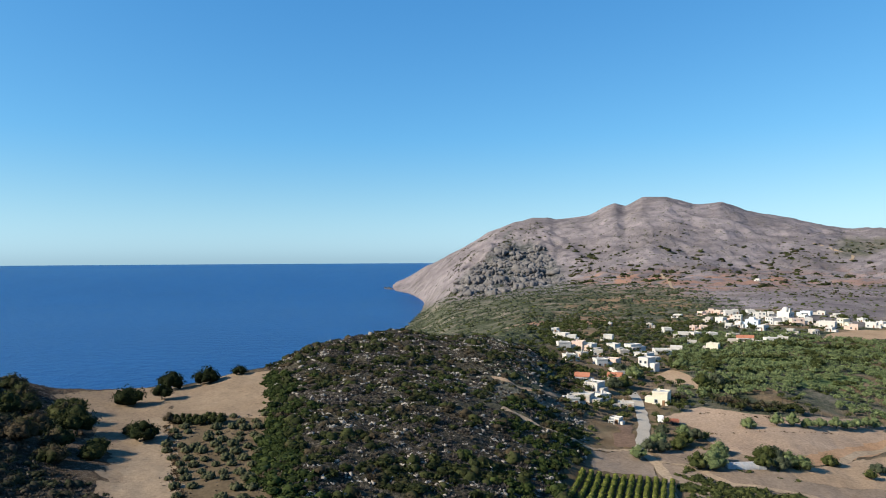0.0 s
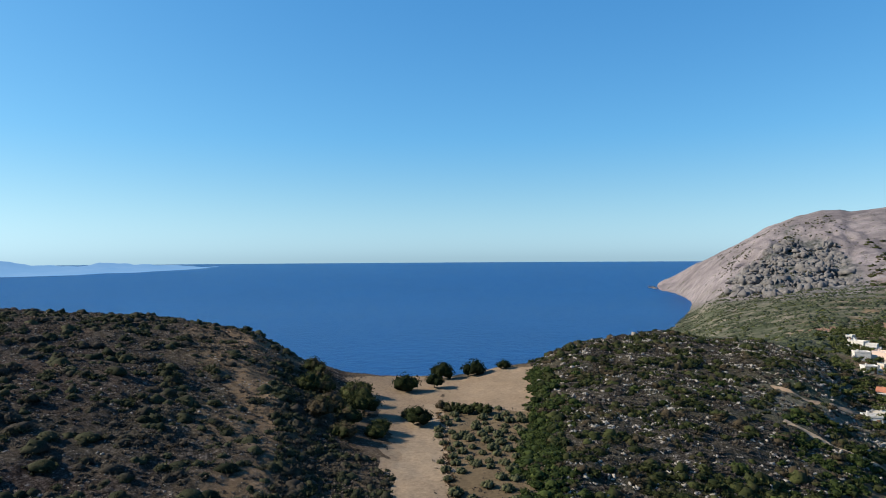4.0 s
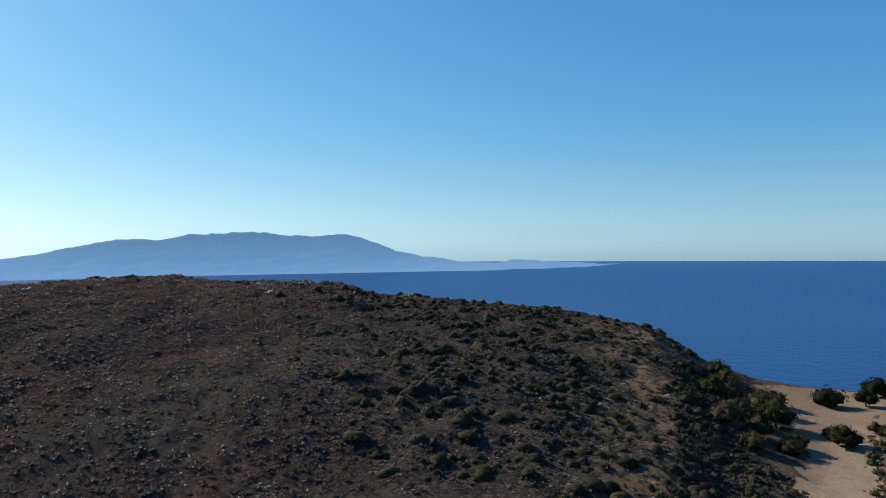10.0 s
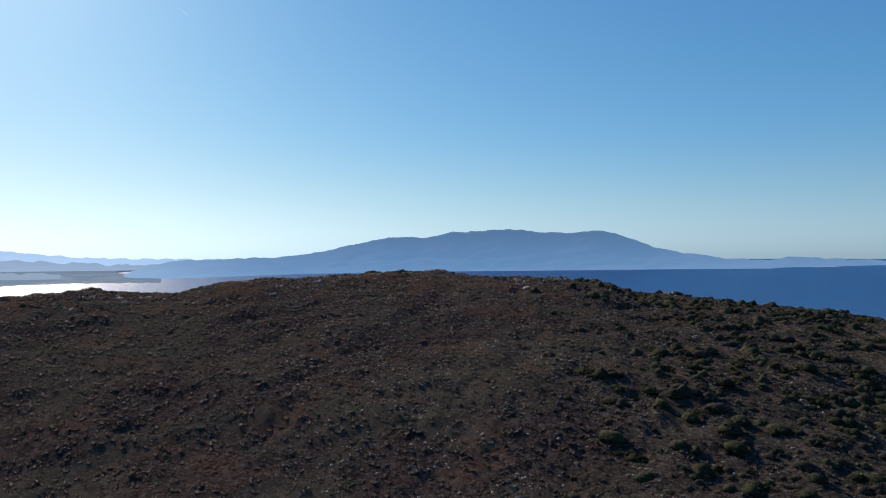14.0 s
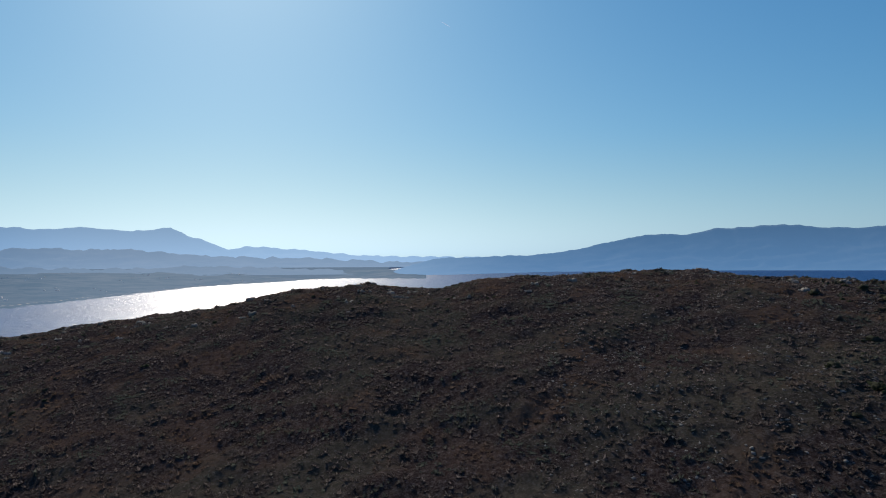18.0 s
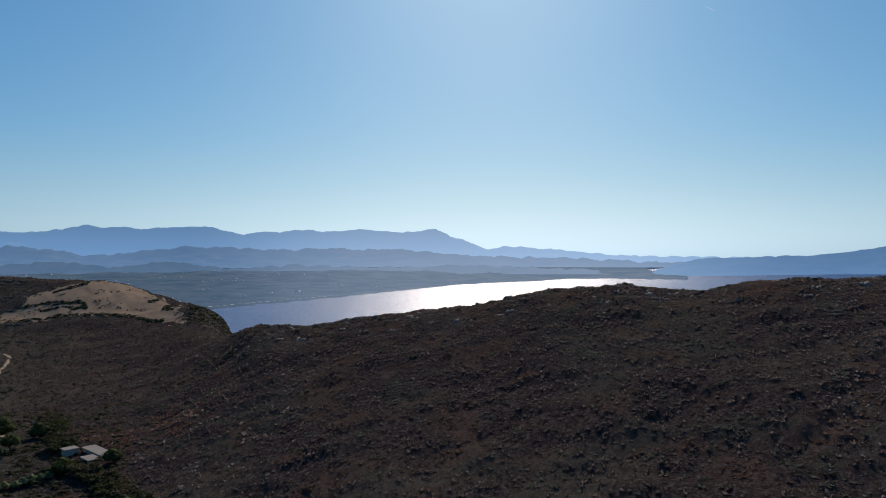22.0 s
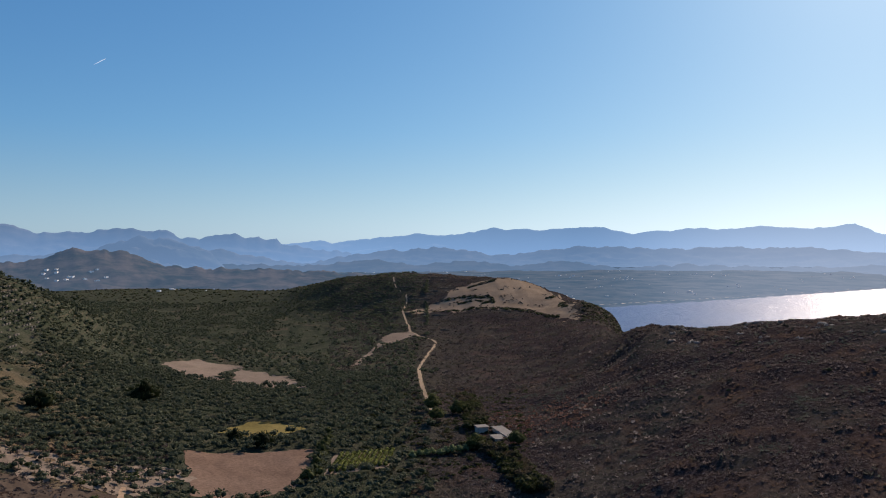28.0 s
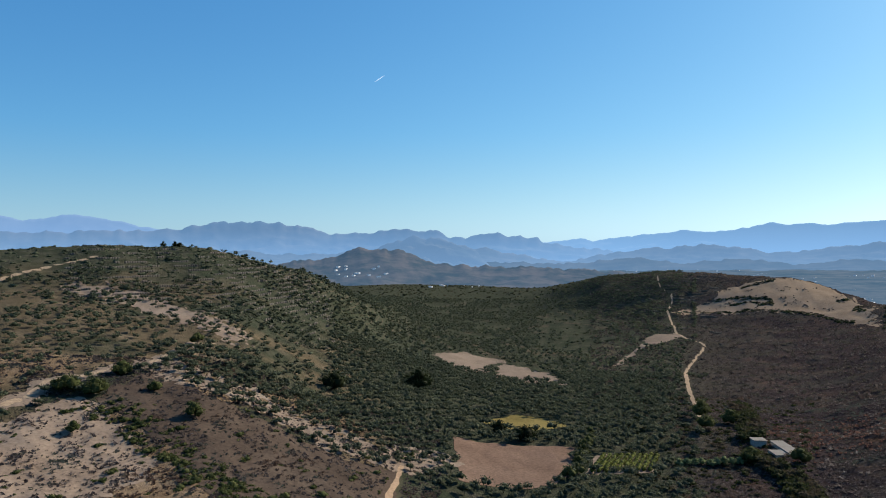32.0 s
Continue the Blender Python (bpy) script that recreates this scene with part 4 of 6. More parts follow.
road("road_mountain", "pale dirt track winding over the mountain", [(948, 1729), (960, 1676), (959, 1628), (977, 1614), (950, 1575), (931, 1550)], 7.0, TRACK, 0.6)
road("road_plateau", "pale track climbing to the plateau", [(449, 1363), (425, 1270), (406, 1191), (388, 1130), (376, 1083)], 5.0, TRACK, 0.6)
road("footpath", "brown stony footpath across the scrub", [(16, 201), (22, 200), (31, 195), (37, 195), (45, 195), (57, 200)], 2.2, TRACK)
road("terrace_path", "brown terrace path below the houses", [(22, 233), (31, 230), (44, 241), (56, 250)], 3.0, STUBBLE)


def is_clear(x, y):
    """True where nothing keeps plants away."""
    ok = np.ones(np.shape(x), bool)
    for test in KEEP_CLEAR:
        ok &= ~test(x, y)
    return ok


# ---- the coastal plain beyond the bay, its haze put in as glow ----
PLAIN = haze_glow_material("coastal_plain_haze", (0.062, 0.060, 0.050), (0.010, 0.017, 0.014), (0.095, 0.188, 0.31), 0.68, 0.64, 0.60, (0.0, 100.0), 0.009, 1.0)
FINE_AZ, FINE_R = AZ[:NF, None] + 0 * FINE_X, np.hypot(FINE_X, FINE_Y)
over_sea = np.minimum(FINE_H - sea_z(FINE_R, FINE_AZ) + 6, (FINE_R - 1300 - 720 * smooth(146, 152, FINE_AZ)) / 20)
lay("coastal_plain", "coastal plain beyond the bay, painted hazy blue-green", "plain", np.minimum(over_sea, (FINE_AZ - 93) * 20), PLAIN, 0.5)


SAND = mottled("beach_sand", (0.30, 0.28, 0.25), (0.42, 0.40, 0.36), (0.55, 0.53, 0.50), 0.01, 0.1)
shore_r = np.interp(FINE_AZ[:, 0], AZ, SHORE_RANGE)[:, None]
lay("beach", "thin pale beach round the bay", "beach", np.minimum(7 - np.abs(FINE_R - shore_r - 6), (FINE_AZ - 96) * 20), SAND, 1.2)

# ---- plants and stones ----
def ico(sub):
    bm = bmesh.new()
    bmesh.ops.create_icosphere(bm, subdivisions=sub, radius=1)
    v = np.array([p.co[:] for p in bm.verts])
    f = np.array([[p.index for p in q.verts] for q in bm.faces])
    bm.free()
    return v, f


ICO1, ICO2 = ico(1), ico(2)


def lump(base, rng, rough, flat=0.5):
    """A lumpy rounded body standing on its base, one unit wide."""
    v, f = base
    v = v @ np.linalg.qr(rng.normal(size=(3, 3)))[0]
    k = 1 + rough * (rng.rand(len(v)) - 0.5) * 2
    w = v * k[:, None]
    w[:, 2] = np.where(w[:, 2] < 0, w[:, 2] * flat, w[:, 2])
    return w * 0.5, f


def leaves(rng, n, size, body, squash=1.0):
    """n small leaf sprays scattered over the lobes in body: (centre, radius) pairs."""
    verts, faces = [], []
    for k in range(n):
        c, rad = body[rng.randint(len(body))]
        d = rng.normal(size=3)
        d /= np.linalg.norm(d)
        d[2] = abs(d[2]) * 0.9 - 0.25 * (rng.rand() < 0.4)
        p = np.array(c) + d * np.array([rad, rad, rad * squash]) * (0.82 + 0.32 * rng.rand())
        a, b = rng.normal(size=3), rng.normal(size=3)
        a = a / np.linalg.norm(a) * size * (0.6 + 0.8 * rng.rand())
        b = b / np.linalg.norm(b) * size * (0.5 + 0.6 * rng.rand())
        verts += [p - a, p + b * 0.7, p + a, p - b * 0.7]
        faces.append([4 * k, 4 * k + 1, 4 * k + 2, 4 * k + 3])
    q = np.array(faces)
    return np.array(verts), np.concatenate([q[:, [0, 1, 2]], q[:, [0, 2, 3]]])


def join(*pieces):
    v, f, n = [], [], 0
    for a, b in pieces:
        v.append(a)
        f.append(b + n)
        n += len(a)
    return np.concatenate(v), np.concatenate(f)


def shrub_shape(seed, base, n, size, rough=0.35):
    rng = np.random.RandomState(seed)
    a, d = rng.rand() * 6.3, 0.2 + 0.1 * rng.rand()
    one, two = lump(base, rng, rough), lump(ICO1, rng, rough)
    off = np.array([d * math.cos(a), d * math.sin(a), 0.03])
    one = (one[0] * [0.58, 0.58, 0.46] - off * [1, 1, 0] + [0, 0, 0.1], one[1])
    two = (two[0] * [0.44, 0.44, 0.36] + off * 1.1, two[1])
    return join(one, two, leaves(rng, n, size, [(-off * [1, 1, 0] + [0, 0, 0.1], 0.38), (off * 1.1, 0.3)], 0.7))


def dome_shape(seed):
    """A low rounded cushion bush, dense and closed, with a finely ragged outline."""
    rng = np.random.RandomState(seed)
    v, f = lump(ICO2, rng, 0.34, 0.25)
    wide = np.array([1.0, 0.72 + 0.3 * rng.rand(), 0.6 + 0.2 * rng.rand()])
    return join((v * wide * 0.92, f), leaves(rng, 84, 0.105, [((0, 0, 0), 0.45), ((0.15, 0.1, 0), 0.36)], 0.66))


def tuft_shape(seed):
    """A low spiky cushion."""
    rng = np.random.RandomState(seed)
    v, f = lump(ICO1, rng, 0.5, 0.4)
    return join((v * [1, 1, 0.6] + [0, 0, 0.05], f), leaves(rng, 4, 0.22, [((0, 0, 0.05), 0.45)], 0.6))


def sprig_shape(seed, n=8, thin=1.0):
    """A low spiky shrub of bare stems and thin sprays fanning out from its root."""
    rng = np.random.RandomState(seed)
    v, f = [], []
    for k in range(n):
        a, up = 2 * np.pi * (k + rng.rand()) / n, 0.25 + 0.6 * rng.rand()
        out = np.array([math.cos(a), math.sin(a), 0]) * math.sqrt(1 - up * up)
        tip = (out + [0, 0, up]) * (0.38 + 0.2 * rng.rand())
        side = np.array([-math.sin(a), math.cos(a), 0.3 * rng.normal()]) * (0.13 + 0.1 * rng.rand()) * thin
        root = tip * 0.55
        v += [np.array([0, 0, -0.05]) + out * 0.08, root + side, tip, root - side]
        f += [[4 * k, 4 * k + 1, 4 * k + 2], [4 * k, 4 * k + 2, 4 * k + 3]]
    return np.array(v), np.array(f)


def crag_shape(seed):
    """A jagged outcrop of tilted blocks."""
    rng = np.random.RandomState(seed)
    parts = []
    for k in range(3):
        v, f = lump(ICO1, rng, 0.6, 0.6)
        parts.append((v * [0.8, 0.45, 0.4 + 0.4 * rng.rand()] + [0.35 * rng.normal(), 0.3 * rng.normal(), 0.03], f))
    return join(*parts)


def tree_shape(seed, lobes, n, size, base, tall=1.0):
    """A small tree one unit high: a short stem under several lobes, ragged with leaf sprays."""
    rng = np.random.RandomState(seed)
    body, parts = [], []
    for k in range(lobes):
        a = 2 * np.pi * (k + rng.rand() * 0.6) / lobes
        c, rad = (0.2 * np.cos(a), 0.2 * np.sin(a), 0.42 + 0.2 * rng.rand()), 0.25 + 0.1 * rng.rand()
        body.append((c, rad))
        v, f = lump(base, rng, 0.4, 0.8)
        parts.append((v * 2 * rad * 0.62 + np.array(c), f))
    s = np.array([[0.045, 0, -0.1], [-0.03, 0.04, -0.1], [-0.03, -0.04, -0.1], [0, 0, 0.6]])
    parts.append((s, np.array([[0, 1, 3], [1, 2, 3], [2, 0, 3]])))
    v, f = join(*parts, leaves(rng, n, size, body)) if n else join(*parts)
    return v * [1, 1, tall], f


def rock_shape(seed):
    rng = np.random.RandomState(seed)
    v, f = lump(ICO1, rng, 0.55, 0.6)
    return v * [1, 0.7, 0.5], f


def strew(name, label, category, mat, shapes, x, y, size, stretch=0.3, sink=0.06, seed=0):
    """One object of many plants or stones, each turned and sized on its own, standing on the ground."""
    rng = np.random.RandomState(seed)
    z, n = ground_at(x, y), len(x)
    pick, turn = rng.randint(len(shapes), size=n), rng.rand(n) * 2 * np.pi
    sz = np.stack([size * (1 + stretch * (rng.rand(n) - 0.5)), size * (1 + stretch * (rng.rand(n) - 0.5)), size * (1 + stretch * (rng.rand(n) - 0.5))], 1)
    vs, fs, off = [], [], 0
    for k, (v, f) in enumerate(shapes):
        m = np.nonzero(pick == k)[0]
        if not len(m):
            continue
        c, s = np.cos(turn[m])[:, None], np.sin(turn[m])[:, None]
        w = v[None] * sz[m][:, None, :]
        wx, wy = w[..., 0] * c - w[..., 1] * s, w[..., 0] * s + w[..., 1] * c
        p = np.stack([wx + x[m][:, None], wy + y[m][:, None], w[..., 2] + (z[m] - sink * size[m])[:, None]], -1)
        vs.append(p.reshape(-1, 3))
        fs.append((f[None] + off + (np.arange(len(m)) * len(v))[:, None, None]).reshape(-1, 3))
        off += len(m) * len(v)
    ob = new(name, mesh_from(name, np.concatenate(vs), np.concatenate(fs), mat, False))
    return tagged(ob, label, category, kind="stuff")


def sow(seed, n, az, r, keep=None, clear=True):
    """Up to n random places between two bearings and ranges, thinned by keep(x, y, bearing, range) in 0 to 1."""
    rng = np.random.RandomState(seed)
    a = np.radians(az[0] + (az[1] - az[0]) * rng.rand(n))
    d = np.sqrt(r[0] ** 2 + (r[1] ** 2 - r[0] ** 2) * rng.rand(n))
    x, y = -np.sin(a) * d, np.cos(a) * d
    ok = is_clear(x, y) if clear else np.ones(n, bool)
    if keep is not None:
        ok &= rng.rand(n) < keep(x, y, np.degrees(a), d)
    return x[ok], y[ok]


def grove(seed, pitch, az, r, turn, keep=None, jitter=0.22):
    """Places of trees planted in rows."""
    rng = np.random.RandomState(seed)
    m = int(r[1] / pitch) + 1
    u, v = np.meshgrid(np.arange(-m, m), np.arange(-m, m))
    u = (u.ravel() + jitter * rng.normal(size=u.size)) * pitch
    v = (v.ravel() + jitter * rng.normal(size=v.size)) * pitch
    x, y = u * math.cos(turn) - v * math.sin(turn), u * math.sin(turn) + v * math.cos(turn)
    a, d = polar(x, y)
    ok = (a > az[0]) & (a < az[1]) & (d > r[0]) & (d < r[1])
    x, y, a, d = x[ok], y[ok], a[ok], d[ok]
    ok = is_clear(x, y)
    if keep is not None:
        ok &= rng.rand(len(x)) < keep(x, y, a, d)
    return x[ok], y[ok]


def sizes(seed, n, lo, hi):
    return lo + (hi - lo) * np.random.RandomState(seed).rand(n) ** 1.8


def contour_lines(rise, az, r):
    """Contours of the ground, one every rise metres: bearings, and the range of each line at each bearing (nan where there is none)."""
    i0, i1 = np.searchsorted(AZ, az)
    j0, j1 = np.searchsorted(RR, r)
    h, rr = HEIGHT[i0:i1, j0:j1], RR[j0:j1]
    h = np.maximum.accumulate((h + np.roll(h, 1, 0) + np.roll(h, -1, 0)) / 3, axis=1)
    lines = []
    for level in np.arange(h.min() + rise, h.max(), rise):
        k = np.argmax(h >= level, axis=1)
        ok = k > 0
        row = np.arange(len(h))
        lo, hi = h[row, np.maximum(k - 1, 0)], h[row, k]
        lines.append(np.where(ok, rr[np.maximum(k - 1, 0)] + (rr[k] - rr[np.maximum(k - 1, 0)]) * (level - lo) / np.maximum(hi - lo, 1e-6), np.nan))
    return np.radians(AZ[i0:i1]), lines


def along_contours(seed, rise, az, r, gap, keep):
    """Places along the contours, about gap metres apart."""
    rng = np.random.RandomState(seed)
    bear, lines = contour_lines(rise, az, r)
    xs, ys = [], []
    for d in lines:
        ok = ~np.isnan(d)
        if ok.sum() < 4:
            continue
        a, d = bear[ok], d[ok]
        arc = np.concatenate([[0], np.cumsum(np.hypot(np.diff(d), d[1:] * np.diff(a)))])
        at = np.arange(rng.rand() * gap, arc[-1], gap)
        at = at + rng.normal(size=len(at)) * gap * 0.12
        a, d = np.interp(at, arc, a), np.interp(at, arc, d) + rng.normal(size=len(at)) * 0.5
        xs.append(-np.sin(a) * d)
        ys.append(np.cos(a) * d)
    x, y = np.concatenate(xs), np.concatenate(ys)
    ok = is_clear(x, y) & (rng.rand(len(x)) < keep(x, y))
    return x[ok], y[ok]


def contour_walls(name, label, rise, az, r, keep, high):
    """Low dry-stone walls that follow the contours, broken where keep(x, y) is false."""
    bear, lines = contour_lines(rise, az, r)
    vs, fs, n = [], [], 0
    for d in lines:
        a0, a1, d0, d1 = bear[:-1], bear[1:], d[:-1], d[1:]
        with np.errstate(invalid="ignore"):
            ok = ~np.isnan(d0) & ~np.isnan(d1) & (np.abs(d1 - d0) < 4.5)
        mx, my = -np.sin(a0) * np.nan_to_num(d0), np.cos(a0) * np.nan_to_num(d0)
        ok &= keep(mx, my) & is_clear(mx, my)
        for k in np.nonzero(ok)[0]:
            h0, h1 = (high * (0.75 + 0.6 * float(N1(np.array(b * 45.0), np.array(float(len(vs) // 4000))))) for b in (a0[k], a1[k]))
            corner = []
            for a, q, h in ((a0[k], d0[k], h0), (a1[k], d1[k], h1)):
                for out, up in ((-0.35, -0.4), (-0.3, h), (0.35, h), (0.4, -0.4)):
                    px, py = -math.sin(a) * (q + out), math.cos(a) * (q + out)
                    corner.append((px, py, up))
            vs += corner
            fs += [(n + i, n + i + 1, n + 5 + i, n + 4 + i) for i in range(3)] + [(n, n + 3, n + 2, n + 1), (n + 4, n + 5, n + 6, n + 7)]
            n += 8
    v = np.array(vs)
    v[:, 2] += ground_at(v[:, 0], v[:, 1])
    return tagged(new(name, mesh_from(name, v, fs, WALL_STONE, False)), label, "stone walls", kind="stuff")


WALL_STONE = mottled("dry_stone", (0.045, 0.040, 0.032), (0.085, 0.075, 0.060), (0.150, 0.132, 0.108), 0.12, 2.0)
SCRUB_LEAF = leaf_material("dark_scrub_leaf", (0.017, 0.024, 0.008), (0.063, 0.072, 0.026), (0.072, 0.057, 0.036))
BUSH_LEAF = leaf_material("green_bush_leaf", (0.034, 0.046, 0.013), (0.106, 0.119, 0.042))
DRY_LEAF = leaf_material("dry_shrub_twigs", (0.036, 0.030, 0.029), (0.142, 0.122, 0.119), (0.062, 0.072, 0.062), 0.72, (0.086, 0.060, 0.047))
DARK_BUSH_LEAF = leaf_material("dark_bush_leaf", (0.018, 0.030, 0.008), (0.062, 0.084, 0.024))
OLIVE_LEAF = leaf_material("olive_leaf", (0.044, 0.056, 0.034), (0.106, 0.122, 0.074))
GROVE_LEAF = leaf_material("grove_leaf", (0.095, 0.128, 0.056), (0.210, 0.251, 0.112))
GREY_TWIG = leaf_material("grey_dead_twigs", (0.042, 0.036, 0.031), (0.135, 0.116, 0.103), (0.085, 0.071, 0.055), 0.45)
SLOPE_TWIG = leaf_material("dark_slope_twigs", (0.034, 0.029, 0.026), (0.147, 0.123, 0.115), (0.070, 0.065, 0.050), 0.45)
HILL_LEAF = leaf_material("hill_bush_leaf", (0.021, 0.026, 0.014), (0.070, 0.073, 0.040), (0.056, 0.049, 0.040), 0.4)
YOUNG_LEAF = leaf_material("young_olive_leaf", (0.050, 0.055, 0.028), (0.115, 0.120, 0.064), None, 0.3)
EDGE_WEED = leaf_material("rusty_weeds", (0.050, 0.036, 0.020), (0.145, 0.100, 0.060), None, 0.45)
SCORCHED = leaf_material("scorched_twigs", (0.075, 0.040, 0.032), (0.200, 0.115, 0.090), None, 0.5)
PALE_TWIG = leaf_material("pale_dead_twigs", (0.110, 0.095, 0.088), (0.270, 0.240, 0.220), None, 0.5)
LIMESTONE = mottled("limestone", (0.085, 0.077, 0.070), (0.150, 0.138, 0.126), (0.245, 0.226, 0.205), 0.5, 3.0)
PALE_STONE = mottled("pale_limestone", (0.125, 0.112, 0.098), (0.210, 0.192, 0.170), (0.315, 0.290, 0.262), 0.5, 3.0)
BARK = mottled("bark", (0.045, 0.034, 0.026), (0.075, 0.060, 0.045), (0.112, 0.090, 0.068), 2.0, 12.0)

# distant town walls, with emission painted on for the haze
PLASTER_FAR = haze_glow_material("far_plaster_haze", (0.55, 0.55, 0.55), (0.4, 0.4, 0.4), (0.24, 0.32, 0.42), 0.3)
BLOCK = (np.array([(p, q, h) for h in (-0.2, 0.45) for p, q in ((-0.5, -0.4), (0.5, -0.4), (0.5, 0.4), (-0.5, 0.4))]),
         np.array([(0, 1, 5), (0, 5, 4), (1, 2, 6), (1, 6, 5), (2, 3, 7), (2, 7, 6), (3, 0, 4), (3, 4, 7), (4, 5, 6), (4, 6, 7)]))
BUSHES = [shrub_shape(20 + k, ICO1, 58, 0.11) for k in range(6)]
FAR_BUSH = [tuft_shape(40 + k) for k in range(5)]
TREES = [tree_shape(60 + k, 3, 58, 0.10, ICO1, 0.85) for k in range(8)]
FAR_TREES = [tree_shape(80 + k, 1, 9, 0.22, ICO1, 0.75) for k in range(5)]
STONES = [rock_shape(100 + k) for k in range(8)]
SPRIGS = [sprig_shape(120 + k) for k in range(9)]
STRANDS = [sprig_shape(180 + k, 10, 0.5) for k in range(9)]
DOMES = [dome_shape(160 + k) for k in range(8)]
CRAGS = [crag_shape(140 + k) for k in range(7)]


def clumpy(scale, lo, hi, noise_of=N3):
    return lambda x, y, a, d: smooth(lo, hi, noise_of.fbm(x / scale, y / scale, 3))


# the rocky scrub hill between the saddle and the village
x, y = sow(30, 13000, (-12.5, 12.6), (108, 330), lambda x, y, a, d: 0.25 + 0.75 * smooth(-0.1, 0.25, N1.fbm(x / 12, y / 12, 3)))
strew("grey_shrubs", "grey-brown dead shrubs between green scrub", "shrubs", GREY_TWIG, SPRIGS, x, y, sizes(30, len(x), 0.9, 2.2), seed=30)
x, y = sow(1, 6000, (-12.5, 12.6), (108, 330), lambda x, y, a, d: 0.08 + 0.6 * smooth(-0.05, 0.3, N3.fbm(x / 17, y / 17, 3) + 0.25 * smooth(185, 130, d)))
strew("scrub", "dense dark green scrub on the rocky hill", "scrub", SCRUB_LEAF, DOMES[:3] + BUSHES, x, y, sizes(1, len(x), 1.5, 4.8), seed=1)
x, y = sow(2, 9000, (-12.5, 12.6), (108, 330), lambda x, y, a, d: 0.1 + 0.8 * smooth(-0.1, 0.3, N2.fbm(x / 8, y / 8, 3)))
strew("stones", "pale limestone blocks among the scrub", "rocks", PALE_STONE, CRAGS, x, y, sizes(2, len(x), 0.4, 1.7), 0.7, 0.1, 2)
x, y = sow(3, 1500, (-12.5, 12.9), (104, 235), lambda x, y, a, d: np.maximum(smooth(8.5, 11.5, a), smooth(-4, -9, a) * (1 - smooth(190, 225, d))) * 0.8 + 0.2 * smooth(0.1, 0.3, N1.fbm(x / 22, y / 22, 3)))
strew("bushes", "tall green bushes at the foot of the hill", "bushes", DARK_BUSH_LEAF, BUSHES, x, y, sizes(3, len(x), 2.2, 5.0), seed=3)
x, y = sow(31, 2200, (20, 33), (108, 215), lambda x, y, a, d: smooth(-0.6, 0.6, a - np.interp(d, [108, 125, 140, 155, 170, 205], [19.5, 21.6, 24, 26.5, 29, 30.5])) * (0.3 + 0.5 * smooth(-0.2, 0.2, N2.fbm(x / 12, y / 12, 3))))
strew("saddle_bushes", "dark bushes around the bare saddle", "bushes", HILL_LEAF, DOMES[:3] + BUSHES, x, y, sizes(31, len(x), 1.0, 3.4), seed=31)
x, y = sow(54, 4200, (20, 33), (108, 205), lambda x, y, a, d: 0.8 * smooth(-0.6, 0.6, a - np.interp(d, [108, 125, 140, 155, 170, 205], [19.5, 21.6, 24, 26.5, 29, 30.5])))
strew("saddle_shrubs", "grey-brown low shrubs on the stony saddle", "shrubs", GREY_TWIG, SPRIGS, x, y, sizes(54, len(x), 0.6, 1.7), seed=54)
PLOT_EDGE = [(-66, 181), (-60, 168), (-53, 150), (-46, 132), (-39, 115), (-33, 100)]
x, y = sow(49, 5000, (14, 24), (100, 200), lambda x, y, a, d: 0.9 * (off_line(PLOT_EDGE, x, y) < 0.9), clear=False)
strew("edge_weeds", "rusty dry weeds along the edge of the strip", "weeds", EDGE_WEED, SPRIGS, x, y, sizes(49, len(x), 0.7, 1.9), seed=49)
x, y = sow(50, 3200, (10, 22), (110, 195), lambda x, y, a, d: inside(OLIVE_PLOT, x, y) * smooth(-0.2, 0.3, N2.fbm(x / 7, y / 7, 2)), clear=False)
strew("plot_weeds", "low olive-brown weeds between the young trees", "weeds", GREY_TWIG, SPRIGS, x, y, sizes(50, len(x), 0.4, 1.0), seed=50)
x, y = sow(51, 900, (10.2, 13.4), (112, 246), lambda x, y, a, d: 0.7 * (off_line([(-53, 242), (-44, 205), (-40, 184), (-33, 152), (-27, 120)], x, y) < 2.0 + 2.6 * smooth(175, 140, d)), clear=False)
strew("field_edge_bushes", "dense green bushes along the field's edge", "bushes", DARK_BUSH_LEAF, BUSHES, x, y, sizes(51, len(x), 1.8, 4.4), seed=51)
x, y = sow(52, 3000, (-34, -19), (205, 275), lambda x, y, a, d: 0.8 * np.maximum((off_line([(86, 220), (100, 223), (115, 226), (138, 236), (160, 249)], x, y) < 0.8) * 1.0, (off_line([(96, 252), (112, 246), (130, 246)], x, y) < 1.6) * 1.0), clear=False)
strew("field_weeds", "dry weeds along the margins of the field", "weeds", EDGE_WEED, SPRIGS, x, y, sizes(52, len(x), 0.5, 1.5), seed=52)
# the long hill towards the bay: green side and dry side
x, y = sow(4, 24000, (12.6, 64), (108, 275), lambda x, y, a, d: smooth(26, 31, a + d * 0.005) * (1 - 0.75 * smooth(46, 60, a)) * (0.3 + 0.7 * smooth(-0.2, 0.2, N3.fbm(x / 10, y / 10, 3))))
strew("low_shrubs", "low grey-brown shrubs on the stony slope", "shrubs", GREY_TWIG, SPRIGS, x, y, sizes(4, len(x), 0.5, 1.4), seed=4)
x, y = sow(5, 5400, (26, 76), (108, 275), lambda x, y, a, d: smooth(28, 32, a) * (1 - smooth(50, 66, a)) * (0.30 + 0.25 * smooth(-0.1, 0.3, N1.fbm(x / 16, y / 16, 3) + 0.15 * (1 - smooth(30, 45, a)))))
